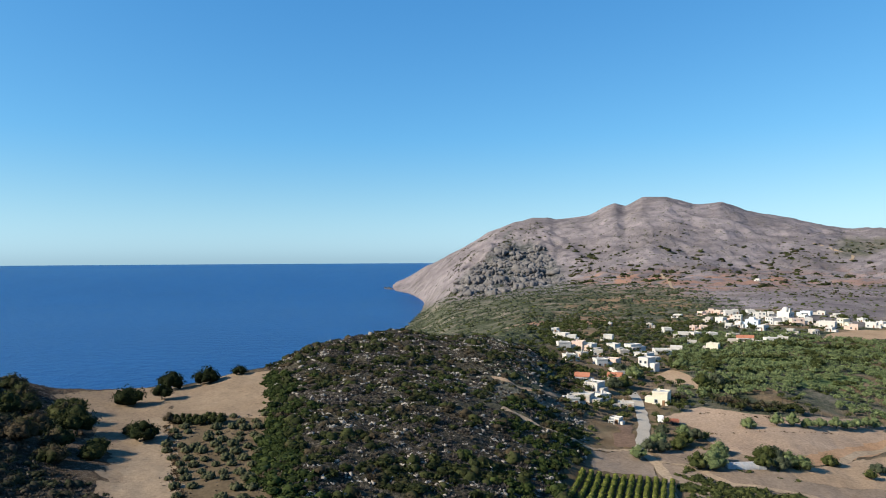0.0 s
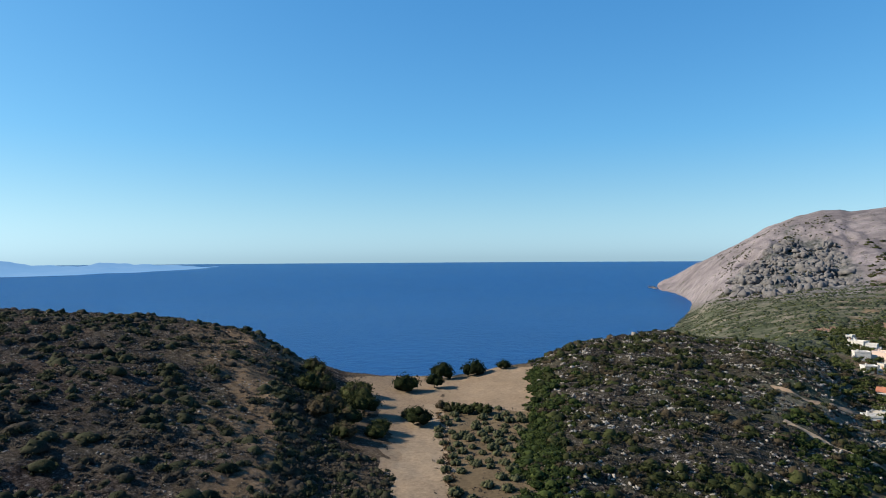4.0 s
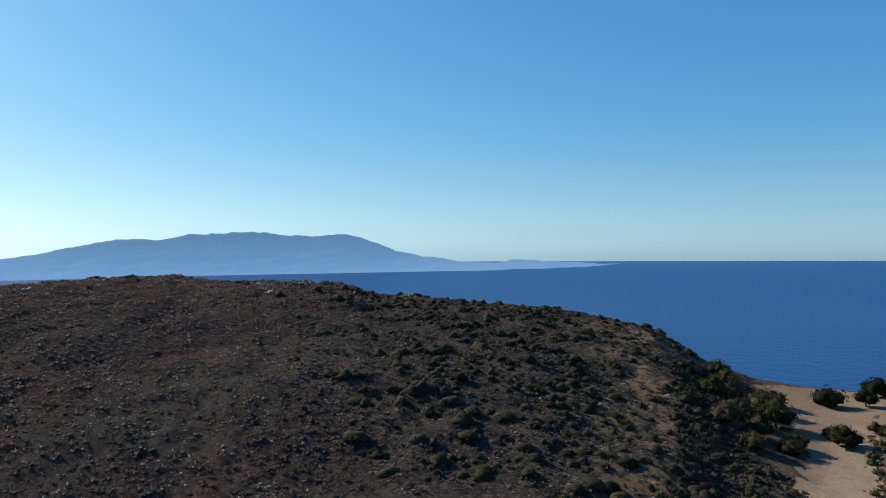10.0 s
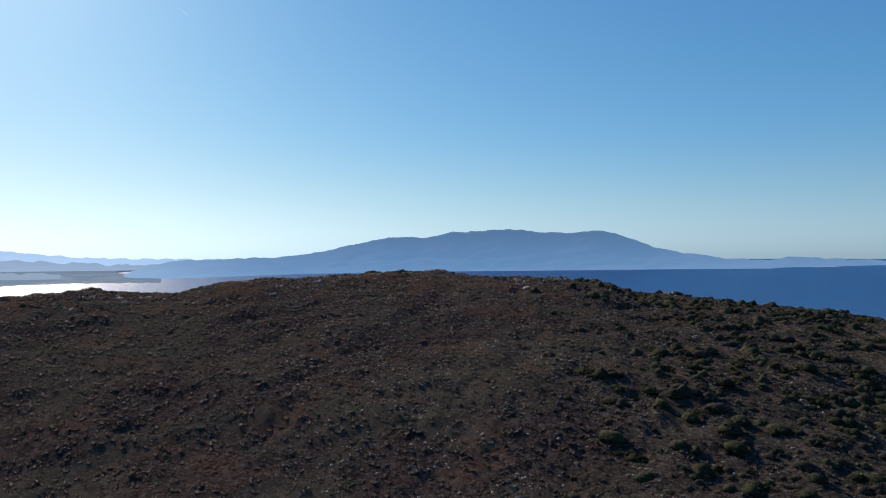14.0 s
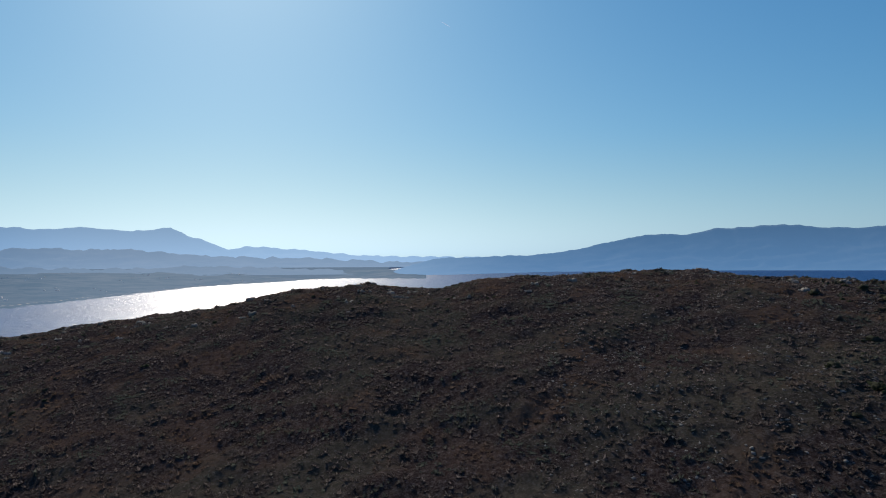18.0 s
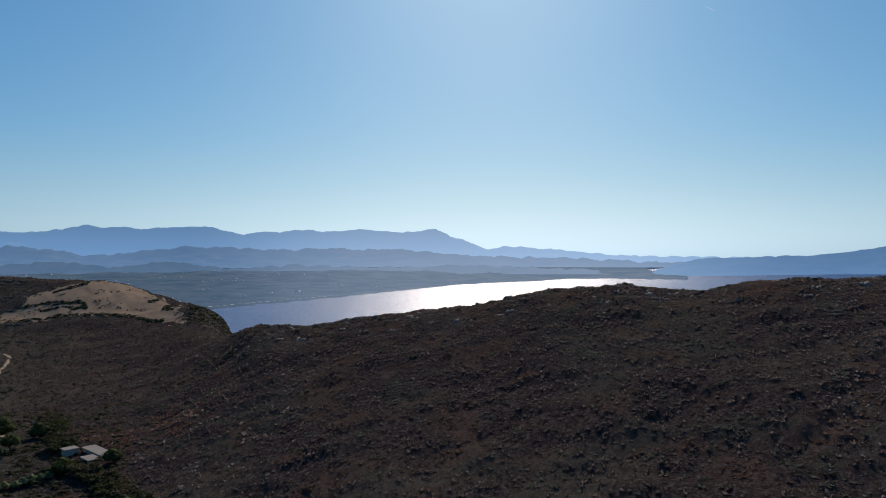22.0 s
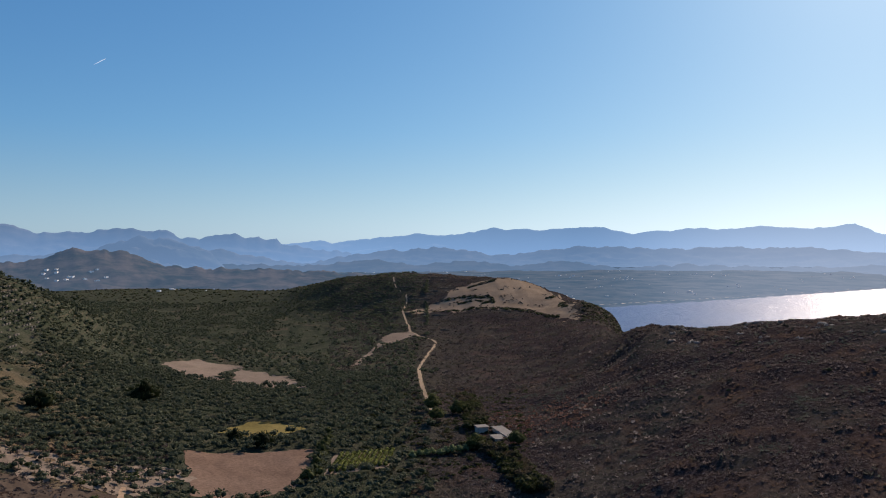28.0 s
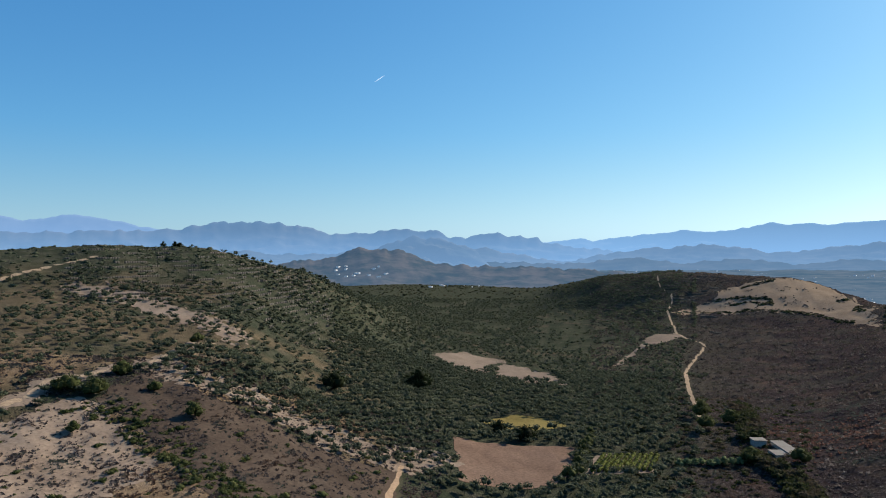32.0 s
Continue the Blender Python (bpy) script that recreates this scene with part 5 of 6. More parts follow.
strew("dark_bushes", "dark green rounded bushes on the stony slope", "bushes", HILL_LEAF, DOMES + BUSHES[:4], x, y, sizes(5, len(x), 1.2, 4.6), seed=5)
x, y = sow(6, 13000, (28, 84), (108, 290), clumpy(9, -0.25, 0.35, N2))
strew("slope_stones", "grey limestone stones on the slope", "rocks", LIMESTONE, STONES, x, y, sizes(6, len(x), 0.3, 1.0), 0.7, 0.1, 6)
x, y = sow(7, 60000, (46, 146), (108, 360), lambda x, y, a, d: (0.55 + 0.45 * smooth(-0.3, 0.2, N3.fbm(x / 12, y / 12, 3))) * smooth(46, 62, a))
strew("dry_scrub", "low reddish-brown burnt scrub covering the hill", "scrub", DRY_LEAF, STRANDS, x, y, sizes(7, len(x), 0.7, 2.1), seed=7)
x, y = sow(8, 1800, (66, 140), (108, 330), clumpy(25, -0.1, 0.4, N2))
strew("scattered_stones", "scattered pale stones on the dry hill", "rocks", LIMESTONE, STONES, x, y, sizes(8, len(x), 0.12, 0.45), 0.7, 0.1, 8)
x, y = sow(33, 1500, (52, 130), (225, 345), lambda x, y, a, d: smooth(0.0, 0.35, N2.fbm(x / 15, y / 15, 3)) * smooth(-45, -12, d - 275 - 60 * smooth(105, 127, a)))
strew("crest_rocks", "grey rocks along the crest of the dry hill", "rocks", LIMESTONE, CRAGS, x, y, sizes(33, len(x), 1.0, 3.4), 0.6, 0.1, 33)
x, y = sow(39, 1700, (50, 129), (258, 350), lambda x, y, a, d: smooth(-24, -8, d - 278 - 60 * smooth(103, 127, a)) * (1 - smooth(18, 30, d - 278 - 60 * smooth(103, 127, a))) * 0.7)
strew("skyline_scrub", "dark lumpy scrub on the crest of the dry hill", "scrub", SLOPE_TWIG, BUSHES, x, y, sizes(39, len(x), 1.0, 3.3), seed=39)
x, y = sow(9, 900, (34, 128), (225, 300), lambda x, y, a, d: smooth(0.0, 0.35, N1.fbm(x / 13, y / 13, 3)))
strew("crest_bushes", "dark bushes along the crest", "bushes", HILL_LEAF, DOMES, x, y, sizes(9, len(x), 0.8, 2.2), seed=9)
# behind the dry hill and on the dark ridge
x, y = sow(10, 17000, (126, 152), (330, 1080), lambda x, y, a, d: 1 - inside(TAN_TOP, x, y) * (1 - 0.8 * smooth(0.18, 0.3, N1.fbm(x / 30, y / 30, 3))))
strew("ridge_scrub", "dark scrub on the far ridge", "scrub", SLOPE_TWIG, SPRIGS, x, y, sizes(10, len(x), 1.6, 3.6), seed=10)
TAN_MARKS = [[(-480, -604), (-490, -565), (-499, -572), (-497, -608), (-485, -630)], [(-524, -640), (-540, -632), (-552, -628)], [(-530, -516), (-536, -522)], [(-500, -470), (-512, -484)], [(-445, -600), (-470, -560), (-484, -510), (-470, -450)]]
x, y = sow(43, 26000, (128, 146), (560, 900), lambda x, y, a, d: np.maximum.reduce([1.0 * (off_line(q, x, y) < 2.2 + 3.0 * (N2.fbm(x / 14, y / 14, 2) > 0.15)) for q in TAN_MARKS] + [0.5 * (a < 131.8) * (a > 128.6) * (d > 600) * (d < 720)]))
strew("hilltop_bushes", "dark bushes along tracks on the dry hilltop", "bushes", SCRUB_LEAF, FAR_BUSH, x, y, sizes(43, len(x), 1.6, 4.2), seed=43)
GULLY = [(-200, -248), (-184, -224), (-166, -200), (-152, -182), (-148, -168), (-144, -156), (-136, -144), (-130, -132)]
x, y = sow(44, 9000, (130, 146), (180, 330), lambda x, y, a, d: 0.6 * (off_line(GULLY, x, y) < 3.4) * (np.hypot(x + 162, y + 185) > 11))
strew("gully_trees", "thick dark trees along the gully", "trees", SCRUB_LEAF, TREES, x, y, sizes(44, len(x), 2.4, 4.8), 0.3, 0.06, 44)
x, y = sow(45, 2600, (129, 141), (190, 310), lambda x, y, a, d: smooth(42, 14, np.hypot(x + 184, y + 192)) * (0.3 + 0.7 * smooth(-0.1, 0.3, N1.fbm(x / 9, y / 9, 2))))
strew("scorched_shrubs", "reddish-brown scorched shrubs beside the farm building", "shrubs", SCORCHED, SPRIGS, x, y, sizes(45, len(x), 0.9, 2.4), seed=45)
x, y = sow(46, 2600, (124, 139), (150, 280), lambda x, y, a, d: 0.35 * smooth(0.0, 0.3, N2.fbm(x / 11, y / 11, 2)))
strew("dead_shrubs", "pale grey dead shrubs on the burnt slope", "shrubs", PALE_TWIG, SPRIGS, x, y, sizes(46, len(x), 0.9, 2.3), seed=46)
x, y = sow(11, 650, (136, 150), (200, 340), None)
strew("gully_bushes", "dark bushes in the gully beside the ruin", "bushes", SCRUB_LEAF, BUSHES, x, y, sizes(11, len(x), 1.2, 3.4), seed=11)
# the valley of olive groves
x, y = grove(12, PLANT_PITCH, (143, 186), (178, 430), PLANT_TURN, lambda x, y, a, d: smooth(143, 147, a) * (1 - smooth(172, 173, a) * (off_line(EDGE_LINE, x, y) > 34)) * (1 - inside(BROWN_SLOPE, x, y)) * (off_line(EDGE_LINE, x, y) + 40 * (y < -218) + 40 * (x < -30) > 2) * 0.94, 0.10)
near_edge = off_line(EDGE_LINE, x, y) < 15
strew("olive_grove", "rows of grey-green olive trees in the valley", "olive trees", OLIVE_LEAF, TREES, x, y, np.where(near_edge, 0.7, 0.87) * sizes(12, len(x), 4.6, 6.0), 0.3, 0.04, 12)
x, y = grove(13, 6.4, (145, 182), (430, 1150), 0.15, lambda x, y, a, d: (1 - smooth(176, 181, a)) * smooth(-0.6, -0.1, N1.fbm(x / 60, y / 60, 2)) * np.where((a < 156) & (d > 560) & (d < 1010), 0.3, 1.0))
strew("far_olive_grove", "distant olive groves filling the valley", "olive trees", OLIVE_LEAF, FAR_TREES, x, y, sizes(13, len(x), 4.6, 6.8), 0.3, 0.04, 13)
x, y = along_contours(41, 2.7, (144, 161.5), (540, 1010), 5.4, lambda x, y: smooth(-0.55, -0.2, N1.fbm(x / 45, y / 45, 2)))
strew("terrace_olives", "olive trees planted along the terraces of the ridge", "olive trees", OLIVE_LEAF, FAR_TREES, x, y, sizes(41, len(x), 4.2, 6.4), 0.3, 0.04, 41)
x, y = along_contours(42, 2.4, (166, 192), (340, 500), 3.6, lambda x, y: 0.85 * smooth(-0.4, 0.0, N1.fbm(x / 25, y / 25, 2)))
strew("terrace_bushes", "low green bushes along the hill terraces", "bushes", OLIVE_LEAF, FAR_TREES, x, y, sizes(42, len(x), 2.2, 4.4), 0.3, 0.04, 42)
contour_walls("terrace_walls", "pale dry-stone terrace walls on the green hill", 2.4, (165, 192), (330, 497), lambda x, y: N2.fbm(x / 14, y / 14, 3) > 0.02 - 0.2 * smooth(30, -20, x), 0.95)
contour_walls("valley_walls", "broken pale walls and banks between the groves", 3.4, (157, 178), (380, 900), lambda x, y: N3.fbm(x / 16, y / 16, 3) > 0.30, 1.1)
contour_walls("ridge_walls", "dim terrace banks on the far ridge", 2.7, (142, 160), (520, 1000), lambda x, y: N3.fbm(x / 22, y / 22, 3) > 0.12, 1.0)
x, y = grove(14, 4.6, (171, 200), (168, 400), 0.9, lambda x, y, a, d: (1 - inside(BROWN_SLOPE, x, y)) * (1 - inside(BARE_SLOPE, x, y)) * (0.15 + 0.55 * smooth(-0.45, -0.1, N2.fbm(x / 26, y / 26, 2))))
strew("hill_grove", "olive trees in rows on the pale hillside", "olive trees", OLIVE_LEAF, TREES, x, y, sizes(14, len(x), 2.6, 4.2), 0.3, 0.04, 14)
x, y = sow(15, 8000, (167, 200), (330, 560), lambda x, y, a, d: (0.15 + 0.85 * smooth(495, 520, d)) * (0.6 + 0.4 * smooth(-0.2, 0.2, N1.fbm(x / 30, y / 30, 2))))
strew("hilltop_scrub", "dark green scrub on the terraced hilltop", "scrub", OLIVE_LEAF, FAR_BUSH, x, y, sizes(15, len(x), 1.6, 4.0), seed=15)
x, y = sow(16, 20000, (164, 200), (140, 245), lambda x, y, a, d: 0.25 + 0.75 * smooth(-0.15, 0.4, N3.fbm(x / 9, y / 9, 3)))
strew("slope_tufts", "dry tufts and small bushes on bare soil", "shrubs", DRY_LEAF, SPRIGS, x, y, sizes(16, len(x), 0.5, 1.8), seed=16)
x, y = sow(34, 2600, (165, 200), (136, 205), lambda x, y, a, d: smooth(7, 3, off_line([(31, -194), (23, -184), (17, -175), (12, -167), (6, -157), (0, -146), (-8, -136)], x, y)) + 0.04)
strew("slope_bushes", "green bushes in a band down the bare slope", "bushes", BUSH_LEAF, BUSHES, x, y, sizes(34, len(x), 1.0, 3.2), seed=34)
x, y = sow(35, 2600, (140, 180), (1100, 1900), lambda x, y, a, d: 0.4 + 0.6 * smooth(-0.2, 0.2, N1.fbm(x / 90, y / 90, 3)))
strew("far_valley_trees", "dark trees on the far valley floor", "trees", SCRUB_LEAF, FAR_BUSH, x, y, sizes(35, len(x), 3.0, 8.0), seed=35)
x, y = sow(36, 700, (-32, -16), (160, 192), lambda x, y, a, d: inside([(64, 183), (72, 186), (80, 178), (92, 180), (100, 183), (92, 166), (58, 158)], x, y))
strew("lane_grove", "thick olive and green bushes below the lane", "bushes", BUSH_LEAF, BUSHES, x, y, sizes(36, len(x), 2.0, 4.0), seed=36)
x, y = sow(37, 500, (-34, -15), (245, 290), lambda x, y, a, d: smooth(6, 2, off_line([(94, 271), (103, 276), (108, 273), (112, 264), (116, 255), (127, 255), (143, 257), (165, 262)], x, y)))
strew("field_hedge", "dark hedge of trees behind the dry field", "trees", SCRUB_LEAF, TREES, x, y, sizes(37, len(x), 3.5, 6.0), seed=37)
x, y = sow(17, 420, (-40, -11.5), (150, 260), clumpy(14, 0.0, 0.3, N1))
strew("lane_bushes", "green bushes along the village lanes", "bushes", BUSH_LEAF, BUSHES, x, y, sizes(17, len(x), 1.2, 3.4), seed=17)
x, y = sow(32, 1300, (-22, -9), (228, 640), lambda x, y, a, d: 0.5 + 0.5 * smooth(-0.1, 0.3, N1.fbm(x / 25, y / 25, 2)))
strew("garden_trees", "dark garden trees among the houses", "trees", BUSH_LEAF, TREES, x, y, sizes(32, len(x), 2.6, 5.6), 0.3, 0.04, 32)
# green groves below and around the village
x, y = grove(18, 4.4, (-40, -18.5), (298, 560), 0.5, lambda x, y, a, d: smooth(-18.5, -20, a) * (0.45 + 0.5 * smooth(-0.4, 0.1, N1.fbm(x / 30, y / 30, 2))))
near_field = np.hypot(x - 140, y - 262) < 24
x, y = x[~near_field], y[~near_field]
strew("village_grove", "thick green groves below the village", "trees", GROVE_LEAF, TREES, x, y, sizes(18, len(x), 3.4, 5.6), 0.3, 0.12, 18)
HEDGES = [[(109, 290), (118, 298), (130, 300), (143, 306)], [(143, 329), (160, 336), (178, 342)], [(150, 372), (200, 380), (250, 392)], [(139, 346), (146, 362), (150, 384)], [(190, 345), (206, 372), (214, 400)], [(176, 410), (214, 424), (262, 430)]]
x, y = sow(48, 7000, (-36, -17), (290, 520), lambda x, y, a, d: np.maximum.reduce([0.7 * (off_line(q, x, y) < 1.6) for q in HEDGES]))
strew("grove_hedges", "dark tree hedges between the green plots", "trees", BUSH_LEAF, TREES, x, y, sizes(48, len(x), 3.5, 7.0), 0.3, 0.05, 48)
x, y = sow(19, 2200, (-40, -8), (300, 760), clumpy(30, 0.0, 0.35, N2))
strew("village_trees", "dark trees between the houses", "trees", BUSH_LEAF, TREES, x, y, sizes(19, len(x), 3.0, 6.0), 0.3, 0.04, 19)
x, y = sow(20, 14000, (-40, 5), (330, 2300), lambda x, y, a, d: (1 - smooth(700, 1900, d) * 0.88) * (0.35 + 0.65 * smooth(-0.2, 0.3, N1.fbm(x / 70, y / 70, 3))))
strew("mountain_scrub", "scattered green scrub at the mountain's foot", "scrub", BUSH_LEAF, FAR_BUSH, x, y, sizes(20, len(x), 1.6, 5.2), seed=20)
def on_mountain(x, y, low, high):
    """1 where the ground lies between two sight slopes."""
    d = np.hypot(x, y)
    v = (ground_at(x, y) - EYE_Z) / d
    return smooth(low - .006, low, v) * smooth(high + .006, high, v)


x, y = sow(47, 1500, (-33, -11), (1150, 2050), lambda x, y, a, d: on_mountain(x, y, -.036, .014) * smooth(0.0, 0.3, N1.fbm(x / 60, y / 60, 3)))
strew("plateau_bushes", "dark carob bushes dotted over the bare plateau", "bushes", SCRUB_LEAF, FAR_BUSH, x, y, sizes(47, len(x), 6, 17), 0.6, seed=47)
x, y = sow(38, 26000, (-24, 6), (400, 1700), lambda x, y, a, d: on_mountain(x, y, -.16, np.interp(a, [-24, -19, -11, -2], [-.062, -.04, -.036, -.052])) * (0.08 + 0.92 * smooth(-0.1, 0.25, N2.fbm(x / 45, y / 45, 3))))
strew("slope_scrub", "dark scrub on the slope above the sea", "scrub", OLIVE_LEAF, FAR_BUSH, x, y, sizes(38, len(x), 2.4, 6.4), seed=38)
x, y = sow(40, 2600, (-10, -1.5), (1450, 2350), lambda x, y, a, d: smooth(-0.05, 0.3, N1.fbm(x / 70, y / 70, 3)))
strew("cliff_scrub", "dark scrub clinging to the mountain cliffs", "scrub", SCRUB_LEAF, FAR_BUSH, x, y, sizes(40, len(x), 3.0, 8.0), seed=40)
CLIFF_ROCK = mottled("cliff_rock", (0.050, 0.050, 0.050), (0.105, 0.100, 0.100), (0.190, 0.176, 0.170), 0.02, 0.15)
x, y = sow(53, 2600, (-10.5, -2.6), (1430, 1990), lambda x, y, a, d: on_mountain(x, y, -.050, np.interp(a, [-10.5, -9.2, -6.4, -2.6], [-.03, .010, .030, -.038])) * smooth(-0.05, 0.2, N2.fbm(x / 45, y / 45, 3)))
strew("cliff_crags", "dark grey crags on the mountain's shoulder", "rocks", CLIFF_ROCK, CRAGS, x, y, sizes(53, len(x), 9, 30), 0.7, 0.02, 53)
x, y = sow(21, 4000, (-36, -2), (1000, 2100), lambda x, y, a, d: smooth(0.1, 0.4, N2.fbm(x / 160, y / 160, 3)))
strew("mountain_bushes", "dark bushes dotted over the bare mountain", "bushes", SCRUB_LEAF, FAR_BUSH, x, y, sizes(21, len(x), 2.5, 7.0), seed=21)
x, y = sow(22, 900, (100, 165), (1500, 3900), lambda x, y, a, d: (ground_at(x, y) > sea_z(d, a) + 2) * smooth(0.05, 0.35, N1.fbm(x / 300, y / 300, 3)))
strew("distant_town", "tiny pale houses scattered over the far plain", "houses", PLASTER_FAR, [BLOCK], x, y, sizes(22, len(x), 4, 10), 0.8, 0.0, 22)


# ---- single trees, orchard, vineyard ----
def link(name, data, parent, place=None):
    ob = new(name, data)
    ob.parent = parent
    if place is not None:
        ob.matrix_local = place
    return ob


def part(name, bm, mat, parent, label=""):
    """Links a bmesh as one mesh object under a thing or a part."""
    me = bpy.data.meshes.new(name)
    bm.to_mesh(me)
    bm.free()
    me.materials.append(mat)
    return tagged(link(name, me, parent), label)


def box(bm, lo, hi, bevel=0.0):
    m = bmesh.ops.create_cube(bm, size=1)
    for v in m["verts"]:
        v.co = [l + (c + 0.5) * (h - l) for c, l, h in zip(v.co, lo, hi)]
    if bevel:
        edges = {e for v in m["verts"] for e in v.link_edges}
        bmesh.ops.bevel(bm, geom=list(edges), offset=bevel, segments=1, affect="EDGES")


def tube(bm, points, radii, sides=7):
    rings = []
    for k, (p, rad) in enumerate(zip(points, radii)):
        way = (points[min(k + 1, len(points) - 1)] - points[max(k - 1, 0)]).normalized()
        q = way.to_track_quat("Z", "Y")
        rings.append([bm.verts.new(p + q @ Vector((math.cos(a) * rad, math.sin(a) * rad, 0))) for a in (2 * math.pi * i / sides for i in range(sides))])
    for a, b in zip(rings, rings[1:]):
        for i in range(sides):
            bm.faces.new((a[i], a[(i + 1) % sides], b[(i + 1) % sides], b[i]))
    bm.faces.new(rings[-1])


def stand(x, y, turn=0.0, sink=0.0):
    return Matrix.Translation((x, y, float(ground_at(x, y)) - sink)) @ Matrix.Rotation(turn, 4, "Z")


def tree(x, y, high, wide, leaf, label, seed, sprays=420, name="tree", group=""):
    """A tree with a tapered trunk, forking limbs and a crown of many leaf sprays in uneven lobes."""
    rng = np.random.RandomState(seed)
    top = new(name)
    top.matrix_world = stand(x, y, rng.rand() * 6, 0.1)
    tagged(top, label, "tree", group)
    fork = Vector((rng.normal() * 0.05 * high, rng.normal() * 0.05 * high, high * 0.2))
    bm = bmesh.new()
    tube(bm, [Vector((0, 0, -0.2)), fork * 0.5 + Vector((0.03 * high, 0, 0)), fork], [high * 0.05, high * 0.038, high * 0.03])
    part("trunk", bm, BARK, top)
    body, cores = [], []
    for k in range(6):
        a = 2 * math.pi * (k + 0.5 * rng.rand()) / 5
        rad = wide * (0.25 + 0.08 * rng.rand())
        out = wide * (0.27 if k < 5 else 0.03)
        c = np.array([out * math.cos(a), out * math.sin(a), high * (0.33 + 0.14 * rng.rand() + (0.24 if k == 5 else 0))])
        body.append((c, rad))
        v, f = lump(ICO2, rng, 0.4, 0.85)
        cores.append((v * 2 * rad * 0.66 + c, f))
        if k < 5:
            bm = bmesh.new()
            tube(bm, [fork * 0.95, fork * 0.4 + Vector(c) * 0.6 + Vector((0, 0, -0.03 * high)), Vector(c)], [high * 0.022, high * 0.015, high * 0.006], 5)
            part("limb", bm, BARK, top)
    v, f = join(*cores, leaves(rng, int(sprays * 1.5), wide * 0.04, body))
    link("crown", mesh_from("crown", v, f, leaf, False), top)
    return top


DARK_TREE = leaf_material("carob_leaf", (0.008, 0.013, 0.004), (0.027, 0.037, 0.012))
FIELD_TREES = [(-83, 232, 6.4, 7.4), (-73, 237, 5.6, 7.6), (-79, 213, 5.6, 5.6), (-86, 206, 5.8, 7.4), (-94, 190, 4.2, 6.6), (-82, 168, 7.2, 8.0), (-66, 167, 5.0, 6.0),
               (-90, 178, 5.5, 7.0), (-99, 178, 5.0, 6.5), (-64, 243, 3.4, 4.6), (-105, 186, 5.2, 6.4), (-88, 160, 4.4, 6.2), (-98, 168, 5.0, 6.6), (-113, 196, 4.6, 6.0), (-83, 147, 4.6, 6.4), (-74, 142, 3.8, 5.6), (-78, 152, 4.4, 6.0), (-70, 150, 3.0, 4.6), (-86, 160, 4.5, 6.5), (-72, 156, 3.2, 5.0), (-95, 187, 4.4, 6.0), (-70, 172, 3.4, 5.0)]
for k, (x, y, h, w) in enumerate(FIELD_TREES):
    tree(x, y, h, w * 1.15, DARK_TREE if k < 4 or k in (6, 9) else SCRUB_LEAF, "dark round carob tree casting a shadow on tan soil" if k < 4 or k in (6, 9) else "spreading green tree at the edge of bare soil", 200 + k, group="trees on the saddle")
VILLAGE_TREES = [(62, 199, 5, 4.6), (67, 206, 5, 5.5), (75, 207, 5, 5.5), (80, 212, 5, 5), (75, 186, 5.5, 7), (92, 193, 6, 6), (94, 188, 4, 5), (98, 192, 4.5, 6), (115, 297, 9, 8), (122, 299, 9, 8),
                 (57, 192, 4.5, 5), (89, 187, 5, 5.5), (95, 194, 5.5, 6), (101, 191, 4, 5.5), (114, 200, 3, 5), (72, 218, 4, 4.5), (79, 219, 4, 5), (72, 204, 4, 5), (66, 200, 4, 5), (82, 199, 4.5, 5), (120, 191, 3, 3.6), (126, 197, 3.5, 4.5), (78, 191, 5.5, 6), (71, 186, 5, 6), (88, 323, 7, 8), (92, 316, 7, 8), (82, 296, 6, 8), (76, 290, 6, 7), (125, 350, 7, 7), (178, 451, 9, 10)]
for k, (x, y, h, w) in enumerate(VILLAGE_TREES):
    tree(x, y, h, w, (OLIVE_LEAF, GROVE_LEAF, BUSH_LEAF)[k % 3], "leafy garden tree beside the village lane", 240 + k, 320, group="trees by the village")
ROW_TREES = [(104, 229), (116, 235), (122, 236), (127, 236), (133, 239), (139, 240), (144, 242), (149, 245), (155, 249), (160, 252)]
for k, (x, y) in enumerate(ROW_TREES):
    tree(x, y, 4.0 + 0.5 * (k % 3), 5.0, GROVE_LEAF, "small olive tree in a row along the field", 270 + k, 220, "olive_tree", "olive row by the field")
VALLEY_TREES = [(-78, -307, 9, 13), (-36, -271, 7, 10), (-88, -233, 6, 6), (-94, -223, 5, 8), (-172, -235, 7, 8), (-174, -221, 6, 7), (-149, -180, 6, 7), (13, -266, 6, 5), (31, -219, 4, 6), (42, -203, 4.5, 7),
                (35, -202, 4, 7), (21, -205, 3, 4), (36, -180, 3.6, 3.4), (10, -188, 4.6, 5), (-160, -216, 6, 7), (-158, -170, 5, 6)]
for k, (x, y, h, w) in enumerate(VALLEY_TREES):
    tree(x, y, h, w, DARK_TREE if k < 4 else BUSH_LEAF, "dark broad tree standing in the olive valley" if k < 4 else "green bushy tree on the valley side", 290 + k, 360, group="trees in the valley")
for k, (x, y) in enumerate([(43, -478), (36, -479), (33, -477)]):
    tree(x, y, 5.5, 4.0, DARK_TREE, "lone wind-bent tree on the hilltop", 320 + k, 260, group="hilltop trees")

for k in range(9):
    rng = np.random.RandomState(380 + k)
    tree(-89 - 3.6 * k + rng.normal() * 0.5, -180 - 5.2 * k + rng.normal() * 0.5, 3.4 + 1.6 * rng.rand(), 4.4, BUSH_LEAF, "leafy bush in the hedge beside the ploughed field", 360 + k, 200, "hedge_bush", "hedge by the ploughed field")
